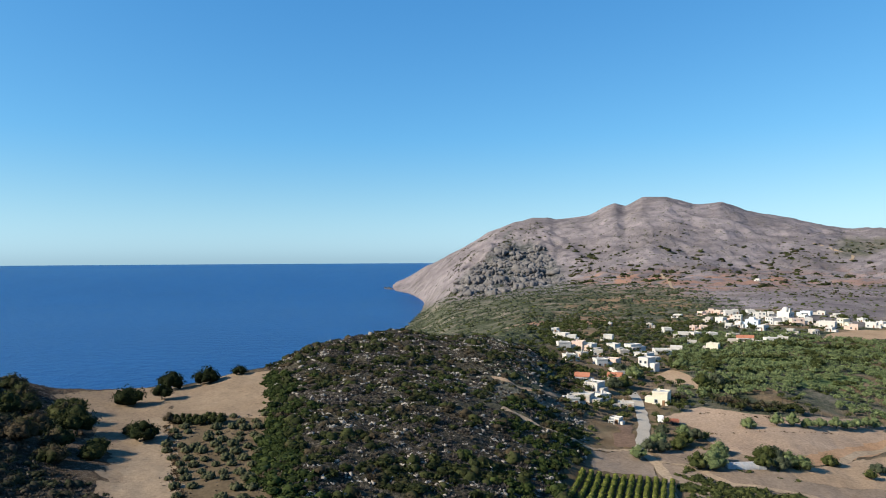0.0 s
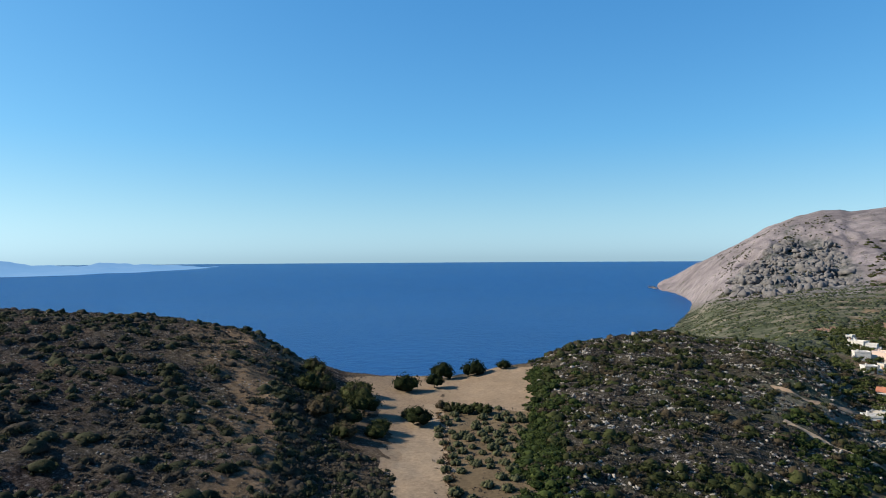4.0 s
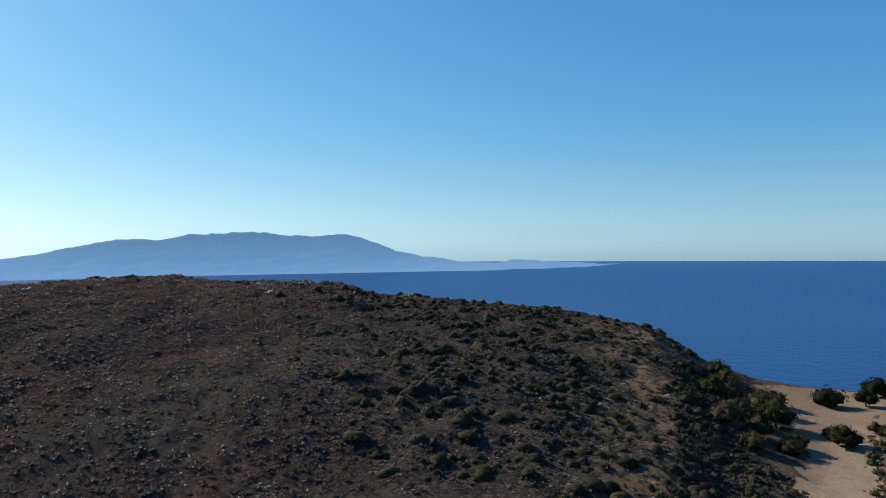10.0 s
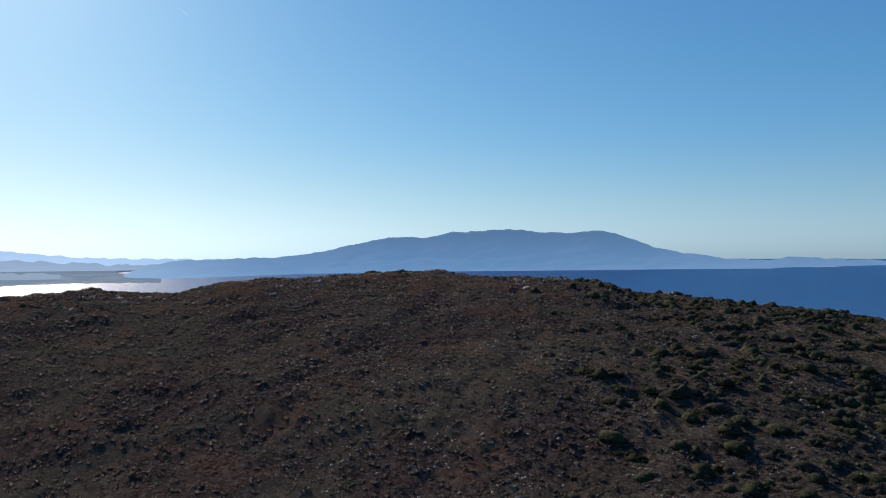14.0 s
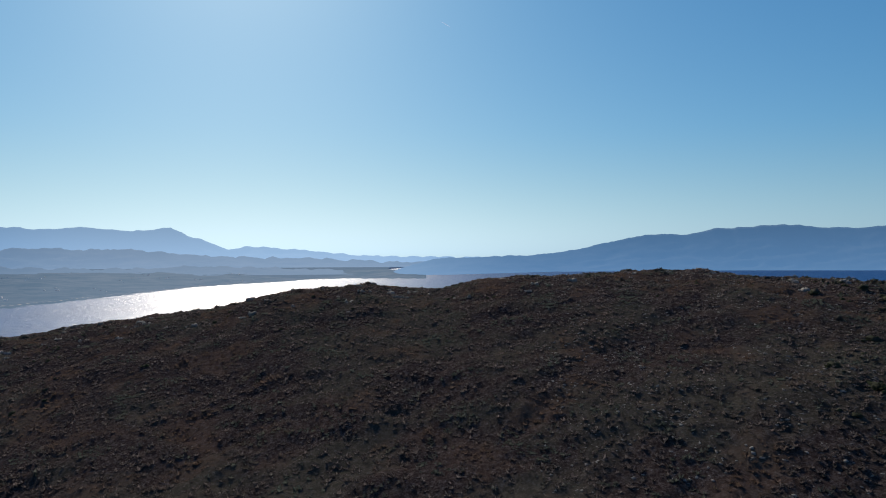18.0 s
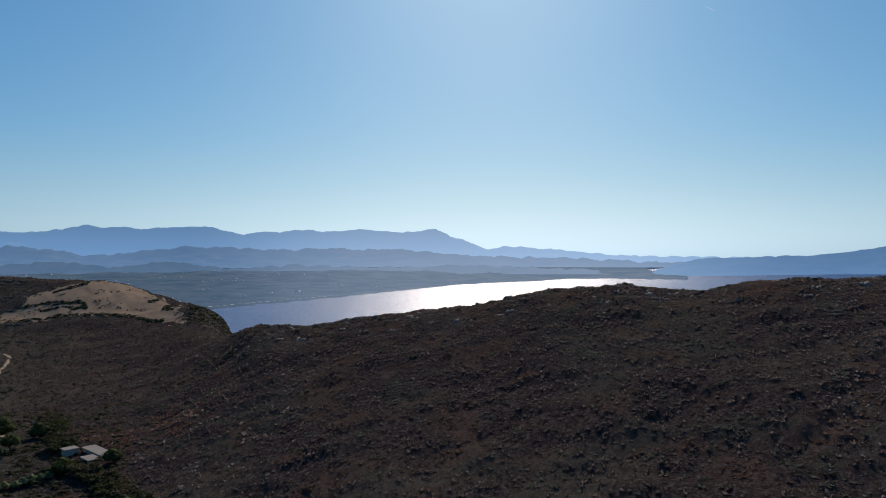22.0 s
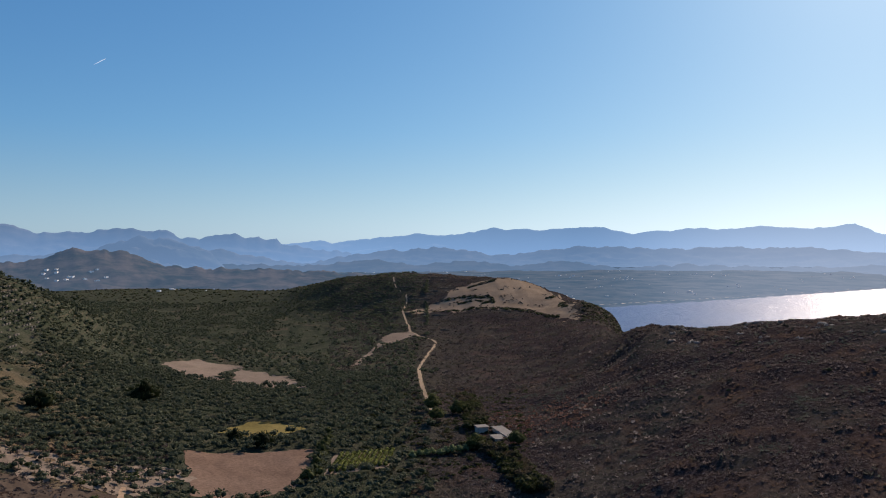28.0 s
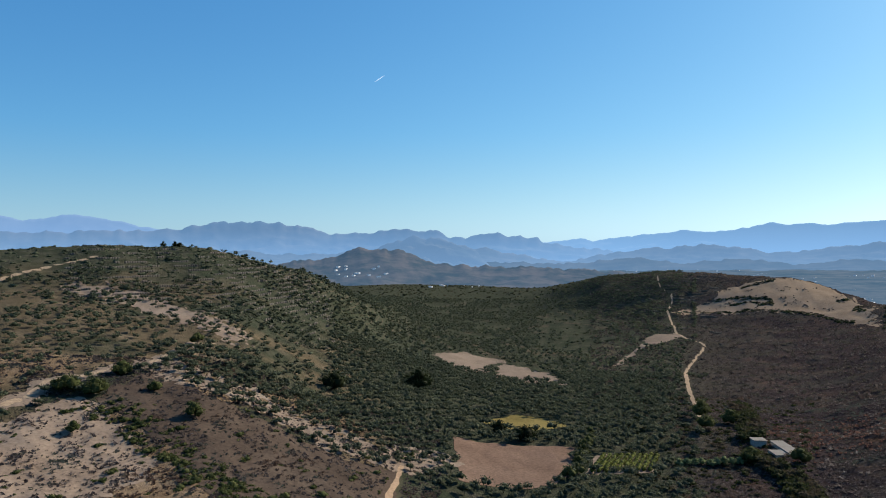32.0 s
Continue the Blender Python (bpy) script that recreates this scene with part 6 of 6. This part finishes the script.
for k in range(10):
    rng = np.random.RandomState(395 + k)
    tree(-127 - 2.3 * k, -184 + 0.4 * k + rng.normal() * 0.3, 2.2 + 0.6 * rng.rand(), 3.2, GROVE_LEAF, "yellow-green reed clump along the field edge", 375 + k, 160, "reed_clump", "reeds by the gully")

young = tree(-52, 160, 1.5, 2.7, YOUNG_LEAF, "young grey-green olive in a planted row", 330, 110, "young_olive", "young olives in the plot")
rng = np.random.RandomState(5)
for i in range(-8, 9):
    for j in range(-10, 11):
        x, y = -49 + i * 4.3 * 0.96 + j * 4.6 * 0.27 + rng.normal() * 0.5, 156 - i * 4.3 * 0.27 + j * 4.6 * 0.96 + rng.normal() * 0.5
        if bool(inside(OLIVE_PLOT, np.array(x + 1.5), np.array(y))) and bool(inside(OLIVE_PLOT, np.array(x - 1.5), np.array(y))) and rng.rand() < 0.9:
            copy_thing(young, stand(x, y, rng.rand() * 6, 0.05) @ Matrix.Scale(0.75 + 0.5 * rng.rand(), 4))
rng = np.random.RandomState(6)
for k in range(9):
    tree(-66 + k * 1.75, 183.5 - k * 0.45 + rng.normal() * 0.4, 2.6 + rng.rand(), 3.4, SCRUB_LEAF, "dense dark hedge bush along the plot", 340 + k, 200, "hedge_bush", "hedge by the plot")


def vineyard(corner, along, across, rows, length, label, group, leaf, seed):
    """Rows of leafy vines on posts."""
    for k in range(rows):
        rng = np.random.RandomState(seed + k)
        p0 = Vector(corner) + Vector(across) * k
        row = tagged(new("vine_row"), label, "vines", group)
        row.matrix_world = stand(p0.x, p0.y)
        n = int(length / 1.1)
        body, cores, posts = [], [], []
        for i in range(n):
            q = p0 + Vector(along) * (i * 1.1)
            c = np.array([q.x - p0.x, q.y - p0.y, float(ground_at(q.x, q.y)) - row.matrix_world.translation.z + 0.75])
            v, f = lump(ICO1, rng, 0.4, 0.9)
            cores.append((v * 1.35 + c, f))
            body.append((c, 0.75))
            if i % 6 == 0:
                posts.append(c)
        v, f = join(*cores, leaves(rng, n * 10, 0.22, body))
        link("foliage", mesh_from("foliage", v, f, leaf, False), row)
        for c in posts:
            bm = bmesh.new()
            box(bm, (c[0] - 0.05, c[1] - 0.05, c[2] - 1.0), (c[0] + 0.05, c[1] + 0.05, c[2] + 0.8))
            part("post", bm, BARK, row)


VINE_LEAF = leaf_material("vine_leaf", (0.056, 0.076, 0.014), (0.192, 0.208, 0.048))
vineyard((30, 150), (0.33, 0.94), (2.05, 0.25), 12, 24, "row of yellow-green vines in the vineyard", "vineyard rows", VINE_LEAF, 400)
vineyard((-98, -184), (-0.63, -0.77), (-1.9, 0.3), 10, 20, "row of olive-green vines by the gully", "valley vineyard rows", VINE_LEAF, 430)

# ---- houses ----
def plaster(name, c):
    c = tuple(0.76 * v for v in c)
    return mottled(name, tuple(v * 0.86 for v in c), c, tuple(min(0.85, v * 1.06) for v in c), 0.25, 2.5, 0.85, 0.01)


WALLS = {"w": plaster("white_plaster", (0.59, 0.57, 0.54)), "p": plaster("pink_plaster", (0.66, 0.50, 0.42)), "y": plaster("cream_plaster", (0.66, 0.62, 0.50)),
         "g": plaster("warm_plaster", (0.68, 0.62, 0.54)), "s": plaster("grey_stone_wall", (0.44, 0.41, 0.37)), "b": plaster("pale_blue_plaster", (0.62, 0.70, 0.78))}
WALL_WORDS = {"w": "white plastered", "p": "pale pink", "y": "cream yellow", "g": "plastered", "s": "grey stone", "b": "pale blue"}
FLAT_ROOF = mottled("flat_roof_screed", (0.345, 0.330, 0.307), (0.435, 0.420, 0.390), (0.510, 0.495, 0.465), 0.3, 2.0)
TILE = mottled("roof_tile", (0.225, 0.075, 0.045), (0.315, 0.128, 0.075), (0.375, 0.180, 0.112), 0.6, 4.0)
PANE, pt, pb = material("dark_window_glass", 0.12, 0.5)
pb.inputs["Base Color"].default_value = (0.02, 0.025, 0.03, 1)
SHUTTER = mottled("blue_grey_shutter", (0.10, 0.13, 0.17), (0.16, 0.20, 0.25), (0.22, 0.27, 0.32), 1.0, 6.0)
DOOR_WOOD = mottled("door_wood", (0.10, 0.06, 0.035), (0.17, 0.10, 0.06), (0.24, 0.15, 0.09), 1.0, 6.0)


def shared(name, mat, build):
    bm = bmesh.new()
    build(bm)
    me = bpy.data.meshes.new(name)
    bm.to_mesh(me)
    bm.free()
    me.materials.append(mat)
    return me


def frame_ring(bm, w, h, t=0.12, deep=0.14):
    for lo, hi in (((-w / 2, -deep, 0), (w / 2, 0, t)), ((-w / 2, -deep, h - t), (w / 2, 0, h)), ((-w / 2, -deep, t), (-w / 2 + t, 0, h - t)), ((w / 2 - t, -deep, t), (w / 2, 0, h - t))):
        box(bm, lo, hi)


WINDOW_FRAME = shared("window", SHUTTER, lambda bm: frame_ring(bm, 1.2, 1.3))
WINDOW_PANE = shared("pane", PANE, lambda bm: box(bm, (-0.48, -0.06, 0.12), (0.48, -0.01, 1.18)))
DOOR_LEAF = shared("door", DOOR_WOOD, lambda bm: (box(bm, (-0.55, -0.08, 0), (0.55, 0, 2.1), 0.02), box(bm, (-0.42, -0.12, 0.2), (0.42, -0.08, 0.95)), box(bm, (-0.42, -0.12, 1.1), (0.42, -0.08, 1.95))))


def house(x, y, wide, deep, high, style, seed):
    rng = np.random.RandomState(seed)
    top = new("house")
    turn = math.atan2(-x, y) + rng.normal() * 0.45
    low = min(float(ground_at(x + a, y + b)) for a in (-4, 0, 4) for b in (-4, 0, 4))
    top.matrix_world = Matrix.Translation((x, y, low)) @ Matrix.Rotation(turn, 4, "Z")
    tiled = style == "g"
    tagged(top, WALL_WORDS[style] + (" village house with a red tile roof" if tiled else " village house with a flat roof"), "house", "village houses")
    wide, deep, high = wide * (0.62 if math.hypot(x, y) < 520 else 0.48), deep * 0.75, high * 0.78
    wall, w, d = WALLS[style], wide / 2, deep / 2
    bm = bmesh.new()
    box(bm, (-w, -d, -1.5), (w, d, high), 0.04)
    if high > 5.5 and rng.rand() < 0.6:
        box(bm, (-w * 0.55, -d * 0.4, high - 0.1), (w * 0.3, d * 0.8, high + 2.2), 0.04)
    part("wall", bm, wall, top)
    bm = bmesh.new()
    if tiled:
        a = [bm.verts.new(p) for p in ((-w - .4, -d - .4, high), (w + .4, -d - .4, high), (w + .4, d + .4, high), (-w - .4, d + .4, high), (-w - .4, 0, high + deep * 0.24), (w + .4, 0, high + deep * 0.24))]
        for f in ((0, 1, 5, 4), (2, 3, 4, 5), (0, 4, 3), (1, 2, 5), (3, 2, 1, 0)):
            bm.faces.new([a[i] for i in f])
        part("roof", bm, TILE, top, "red clay tile roof")
    else:
        box(bm, (-w - 0.12, -d - 0.12, high + 0.004), (w + 0.12, d + 0.12, high + 0.16))
        part("roof", bm, FLAT_ROOF, top, "flat concrete roof")
        bm = bmesh.new()
        for lo, hi in (((-w - .1, -d - .1), (w + .1, -d + .12)), ((-w - .1, d - .12), (w + .1, d + .1)), ((-w - .1, -d + .12), (-w + .12, d - .12)), ((w - .12, -d + .12), (w + .1, d - .12))):
            box(bm, (*lo, high + 0.16), (*hi, high + 0.55))
        part("parapet", bm, wall, top)
    side = 1 if rng.rand() < 0.5 else -1
    bm = bmesh.new()
    aw, ah = wide * (0.3 + 0.3 * rng.rand()), high * (0.55 + 0.2 * rng.rand())
    near, far = sorted((side * (w + 0.004), side * (w + aw)))
    box(bm, (near, -d * 0.7, -1.5), (far, d * 0.6, ah), 0.04)
    part("annex", bm, WALLS["s"] if rng.rand() < 0.35 else wall, top, "lower side annex")
    bm = bmesh.new()
    if rng.rand() < 0.5:
        box(bm, (-w * 0.5, d * 0.1, high + 0.16), (-w * 0.5 + 0.7, d * 0.1 + 0.7, high + 1.3 + (deep * 0.2 if tiled else 0)), 0.03)
        part("chimney", bm, wall, top)
    else:
        box(bm, (-w - 0.02, -d - 1.6, min(2.7, high - 0.3)), (w * 0.4, -d - 0.01, min(2.7, high - 0.3) + 0.14))
        for px in (-w + 0.1, w * 0.4 - 0.25):
            box(bm, (px, -d - 1.55, -1.0), (px + 0.15, -d - 1.4, min(2.7, high - 0.3)))
        part("porch", bm, FLAT_ROOF, top, "shaded concrete porch")
    floors = 2 if high > 5.2 else 1
    count = max(2, int(wide / 3.2))
    for fl in range(floors):
        for k in range(count):
            px = -w + wide * (k + 0.5) / count
            if fl == 0 and k == count // 2:
                link("door", DOOR_LEAF, top, Matrix.Translation((px, -d - 0.004, 0.05)))
                continue
            f = link("window", WINDOW_FRAME, top, Matrix.Translation((px, -d - 0.004, 1.0 + 2.9 * fl)))
            link("pane", WINDOW_PANE, f)
    for side in (-side,):
        f = link("window", WINDOW_FRAME, top, Matrix.Translation((side * (w + 0.004), 0, 1.0)) @ Matrix.Rotation(side * math.pi / 2, 4, "Z"))
        link("pane", WINDOW_PANE, f)
    return top


VILLAGE = {
    "lower_lane": [(56, 258, 12, 8, 4, 's'), (49, 243, 8, 6, 3.5, 'w'), (65, 278, 10, 8, 5, 'w'), (64, 294, 9, 8, 4, 'g'), (81, 307, 9, 8, 4.5, 'g'), (88, 324, 17, 9, 4, 'w'), (72, 258, 9, 6, 2.8, 's'), (88, 267, 9, 8, 6, 'y'), (61, 230, 5, 4, 2.6, 'w'), (65, 265, 8, 6, 4, 'w')],
    "middle_lane": [(84, 346, 9, 8, 5, 'w'), (92, 355, 11, 8, 5, 'p'), (109, 353, 9, 9, 8, 'w'), (120, 394, 14, 10, 4, 'w'), (69, 346, 9, 7, 4, 'w'), (123, 426, 13, 8, 5, 'w'), (136, 414, 13, 9, 4, 'w'), (148, 422, 11, 8, 5, 'w'), (108, 413, 9, 8, 5, 'w'), (90, 395, 9, 8, 5, 'w')],
    "upper_lane": [(84, 396, 10, 8, 6, 'p'), (74, 388, 11, 8, 6, 'w'), (86, 459, 15, 8, 5, 'w'), (90, 445, 9, 7, 5, 'w'), (116, 456, 9, 7, 6, 'w'), (109, 396, 9, 7, 4, 's'), (91, 380, 8, 7, 4, 's'), (146, 569, 6, 5, 3.5, 'w'), (94, 525, 8, 6, 4, 'w'), (80, 369, 8, 6, 3.5, 's')],
    "hill_row": [(180, 534, 12, 8, 5, 'w'), (232, 656, 14, 8, 4, 'w'), (180, 499, 14, 8, 5, 'w'), (190, 503, 12, 8, 4, 'w'), (200, 498, 13, 8, 4, 'w'), (213, 547, 11, 8, 4, 'p'), (206, 549, 9, 8, 4, 'p'), (171, 424, 11, 8, 6, 'y'), (261, 674, 12, 8, 5, 'p'), (278, 694, 11, 8, 5, 'p')],
    "church_row": [(279, 680, 14, 9, 5, 'p'), (284, 668, 16, 9, 6, 'w'), (248, 598, 14, 9, 6, 'w'), (234, 550, 10, 8, 5, 'w'), (267, 608, 13, 9, 7, 'w'), (310, 679, 13, 9, 5, 'w'), (295, 623, 14, 9, 7, 'w'), (255, 554, 20, 10, 8, 'b'), (246, 558, 10, 8, 6, 'w'), (280, 572, 22, 10, 7, 'w')],
    "east_row": [(293, 560, 20, 10, 7, 'p'), (347, 646, 18, 9, 5, 'b'), (206, 459, 16, 9, 4, 'g'), (212, 491, 14, 8, 3, 's'), (220, 450, 16, 9, 4, 'w'), (317, 587, 12, 8, 5, 'w'), (311, 558, 10, 8, 5, 'w'), (314, 553, 24, 10, 6, 'w'), (335, 568, 13, 9, 7, 'y'), (327, 541, 13, 9, 5, 'p')],
    "far_row": [(351, 556, 16, 9, 5, 'w'), (363, 562, 12, 8, 5, 'w'), (366, 629, 12, 8, 4, 'w'), (367, 657, 14, 8, 4, 'w'), (368, 596, 12, 8, 4, 'w'), (299, 523, 10, 7, 4, 'w'), (259, 504, 11, 8, 4, 's'), (233, 463, 10, 7, 4, 'w'), (251, 529, 12, 8, 5, 'w'), (328, 616, 13, 8, 5, 'w')],
    "scattered": [(565, 1207, 14, 9, 6, 'w'), (169, 453, 9, 7, 4, 's'), (180, 575, 9, 7, 4, 's'), (302, 648, 12, 8, 5, 'w'), (311, 640, 10, 8, 5, 'w'), (295, 678, 10, 8, 5, 'w'), (242, 609, 10, 8, 5, 's'), (265, 614, 10, 8, 5, 'p'), (294, 579, 10, 8, 5, 'w'), (279, 510, 9, 7, 4, 's')],
}

for lane, homes in VILLAGE.items():
    for k, (x, y, wide, deep, high, style) in enumerate(homes):
        house(x, y, wide, deep, high, style, 500 + 17 * k + len(lane))

# the domed church above the village
church = tagged(new("church"), "white church with a rounded dome above the village", "church")
church.matrix_world = stand(318, 627, 0.5, 0.4) @ Matrix.Scale(0.72, 4)
bm = bmesh.new()
box(bm, (-5.5, -8, -1), (5.5, 8, 8), 0.05)
box(bm, (-4.2, -4.2, 8), (4.2, 4.2, 10), 0.05)
part("wall", bm, WALLS["w"], church)
bm = bmesh.new()
bmesh.ops.create_uvsphere(bm, u_segments=20, v_segments=10, radius=3.9, matrix=Matrix.Translation((0, 0, 10)))
part("dome", bm, WALLS["w"], church, "white rounded dome")
bm = bmesh.new()
box(bm, (-5.5, -9.6, 7), (-2.5, -8.0, 12.5), 0.05)
part("belfry", bm, WALLS["w"], church)
for k in range(3):
    f = link("window", WINDOW_FRAME, church, Matrix.Translation((-3 + 3 * k, -8.004, 3.5)))
    link("pane", WINDOW_PANE, f)

# the roofless farm building below the dry hill
CONCRETE = mottled("pale_concrete", (0.105, 0.096, 0.084), (0.148, 0.137, 0.120), (0.192, 0.178, 0.158), 0.4, 2.5)
ruin = tagged(new("farm_building"), "low farm building with pale concrete roof slabs", "farm building")
ruin.matrix_world = stand(-162, -183, radians(70), 0.3)
bm = bmesh.new()
box(bm, (-8.2, 0.5, -2.5), (7.6, 4.3, 1.5), 0.04)
box(bm, (1.4, -3.8, -2.5), (7.4, 0.5, 1.2), 0.04)
part("wall", bm, WALLS["s"], ruin)
for lo, hi in (((-8.5, 0.3, 1.51), (-0.9, 4.5, 1.68)), ((-0.85, 0.3, 1.52), (7.8, 4.5, 1.69)), ((1.2, -4.0, 1.22), (7.6, 0.25, 1.38))):
    bm = bmesh.new()
    box(bm, lo, hi, 0.03)
    part("roof_slab", bm, CONCRETE, ruin)
shed = tagged(new("shed"), "small concrete shed with a flat roof", "shed")
shed.matrix_world = stand(-161.5, -191.6, radians(70), 0.2)
bm = bmesh.new()
box(bm, (-1.8, -1.9, -1.5), (1.8, 1.9, 2.2), 0.04)
part("wall", bm, WALLS["s"], shed)
bm = bmesh.new()
box(bm, (-2.1, -2.2, 2.2), (2.1, 2.2, 2.38), 0.03)
part("roof", bm, CONCRETE, shed)

# long white greenhouse and the parked truck by the lane
SHEETING = mottled("white_sheeting", (0.210, 0.215, 0.226), (0.262, 0.268, 0.279), (0.304, 0.310, 0.321), 0.3, 2.0, 0.5)
house_g = tagged(new("greenhouse"), "long low greenhouse covered in white sheeting", "greenhouse")
house_g.matrix_world = stand(84, 188, math.radians(4), 0.2)
bm = bmesh.new()
arch = [(math.cos(math.pi * i / 10) * 2.2, max(0.0, math.sin(math.pi * i / 10)) * 2.3) for i in range(11)]
ends = [[bm.verts.new((px, py * 0.8, pz * 0.75)) for py, pz in arch] for px in (-5.2, 0, 5.2)]
for a, b in zip(ends, ends[1:]):
    for i in range(10):
        bm.faces.new((a[i], a[i + 1], b[i + 1], b[i]))
bm.faces.new(ends[0])
bm.faces.new(ends[-1])
part("cover", bm, SHEETING, house_g)
for k in range(6):
    bm = bmesh.new()
    tube(bm, [Vector((-5.2 + 2.08 * k, p * 0.81, q * 0.76)) for p, q in arch], [0.05] * 11, 5)
    part("hoop", bm, WALLS["s"], house_g)

PAINT_WHITE, t1, b1 = material("white_truck_paint", 0.35, 0.5)
b1.inputs["Base Color"].default_value = (0.75, 0.75, 0.73, 1)
RUST = mottled("rusty_brown_bed", (0.16, 0.06, 0.04), (0.25, 0.10, 0.07), (0.32, 0.15, 0.10), 1.0, 6.0, 0.6)
RUBBER = mottled("tyre_rubber", (0.02, 0.02, 0.02), (0.03, 0.03, 0.03), (0.045, 0.045, 0.045), 2.0, 10.0)
truck = tagged(new("truck"), "white-cab truck with a rusty red-brown bed", "truck")
truck.matrix_world = stand(80, 236, math.radians(-12), 0.0)
bm = bmesh.new()
box(bm, (-3.4, -1.1, 0.6), (-1.5, 1.1, 2.6), 0.15)
part("cab", bm, PAINT_WHITE, truck)
bm = bmesh.new()
box(bm, (-3.42, -0.9, 1.6), (-3.3, 0.9, 2.35), 0.03)
part("windscreen", bm, PANE, truck)
bm = bmesh.new()
box(bm, (-1.4, -1.15, 0.75), (3.4, 1.15, 0.95))
for lo, hi in (((-1.4, -1.15, 0.95), (3.4, -1.07, 1.6)), ((-1.4, 1.07, 0.95), (3.4, 1.15, 1.6)), ((-1.4, -1.07, 0.95), (-1.3, 1.07, 1.9)), ((3.3, -1.07, 0.95), (3.4, 1.07, 1.6))):
    box(bm, lo, hi)
part("bed", bm, RUST, truck)
for wx in (-2.6, 1.6, 2.5):
    for wy in (-1.0, 1.0):
        bm = bmesh.new()
        bmesh.ops.create_cone(bm, cap_ends=True, segments=18, radius1=0.46, radius2=0.46, depth=0.28, matrix=Matrix.Translation((wx, wy, 0.46)) @ Matrix.Rotation(math.pi / 2, 4, "X"))
        part("wheel", bm, RUBBER, truck)

# pale boulders on the skyline of the scrub hill
for k, (x, y, s) in enumerate([(-44, 266, 2.6), (-32, 296, 2.4), (-24, 300, 3.4), (-26, 299, 2.0), (-43, 238, 2.6), (-41, 232, 2.0), (-45, 226, 2.4)]):
    v, f = rock_shape(600 + k)
    b = new("boulder", mesh_from("boulder", v * s * [1, 1, 1.3], f, LIMESTONE, False))
    b.matrix_world = stand(x, y, k * 1.3, -0.2)
    tagged(b, "pale limestone boulder on the rocky hill", "boulder", "boulders on the hill")

# low rocks in the surf off the cape
for k, (az, rad, size) in enumerate([(2.95, 2560, 26), (3.25, 2600, 34), (3.5, 2640, 18), (2.4, 2500, 20), (1.3, 2330, 16)]):
    v, f = rock_shape(620 + k)
    b = new("sea_rock", mesh_from("sea_rock", v * size * [1, 1, 0.55], f, CLIFF_ROCK, False))
    b.matrix_world = Matrix.Translation((-math.sin(radians(az)) * rad, math.cos(radians(az)) * rad, float(sea_z(rad, az)))) @ Matrix.Rotation(k * 1.1, 4, "Z")
    tagged(b, "low grey rock in the surf off the cape", "rock", "rocks off the cape")

# far hamlet across the valley, tiny, haze painted on its walls as emission
HAMLET_WALL = haze_glow_material("hamlet_hazed_plaster", (0.7, 0.68, 0.66), (0.6, 0.58, 0.56), (0.20, 0.28, 0.38), 0.4)
spots = np.array([v.co[:] for v in hamlet_hill.data.vertices])
spot_az, spot_r = polar(spots[:, 0], spots[:, 1])
spot_s = (spots[:, 2] - EYE_Z) / spot_r
HAMLET_SPOTS = spots[(spot_az > 167.5) & (spot_az < 172.5) & (spot_s > -0.033) & (spot_s < -0.017)]
for k in range(14):
    rng = np.random.RandomState(700 + k)
    x, y, z = HAMLET_SPOTS[rng.randint(len(HAMLET_SPOTS))]
    h = tagged(new("far_house"), "small pale house in the far hamlet", "house", "far hamlet")
    h.matrix_world = Matrix.Translation((x, y, z - 0.5)) @ Matrix.Rotation(rng.rand(), 4, "Z")
    w, hi = 3 + 3 * rng.rand(), 3 + 2 * rng.rand()
    bm = bmesh.new()
    box(bm, (-w, -4, -5), (w, 4, hi), 0.1)
    part("wall", bm, HAMLET_WALL, h)
    bm = bmesh.new()
    box(bm, (-w - .2, -4.2, hi + 0.01), (w + .2, 4.2, hi + 0.4))
    part("roof", bm, FLAT_ROOF, h)

# two short vapour trails high in the sky
VAPOUR, t2, b2 = material("vapour_trail", 1.0, 0.0)
b2.inputs["Base Color"].default_value = (0.8, 0.85, 0.9, 1)
# emission stands in for the sunlight on the white vapour
b2.inputs["Emission Color"].default_value = (0.75, 0.88, 1.0, 1)
b2.inputs["Emission Strength"].default_value = 0.42
for az, slope, tilt in ((91.5, 0.3225, -0.55), (168.6, 0.246, 0.6)):
    a, rad = radians(az), 4400
    side, up = Vector((math.cos(a), math.sin(a), 0)), Vector((0, 0, 1))
    mid = Vector((-math.sin(a) * rad, math.cos(a) * rad, EYE_Z + slope * rad))
    way = (side * math.cos(tilt) + up * math.sin(tilt)) * 36
    bm = bmesh.new()
    tube(bm, [-way, -way * 0.3, way * 0.4, way], [0.6, 2.0, 2.6, 1.0], 8)
    me = bpy.data.meshes.new("vapour_trail")
    bm.to_mesh(me)
    bm.free()
    me.materials.append(VAPOUR)
    trail = new("vapour_trail", me)
    trail.location = mid
    tagged(trail, "short white vapour trail of a distant aircraft", "vapour trail", "vapour trails", kind="structure")
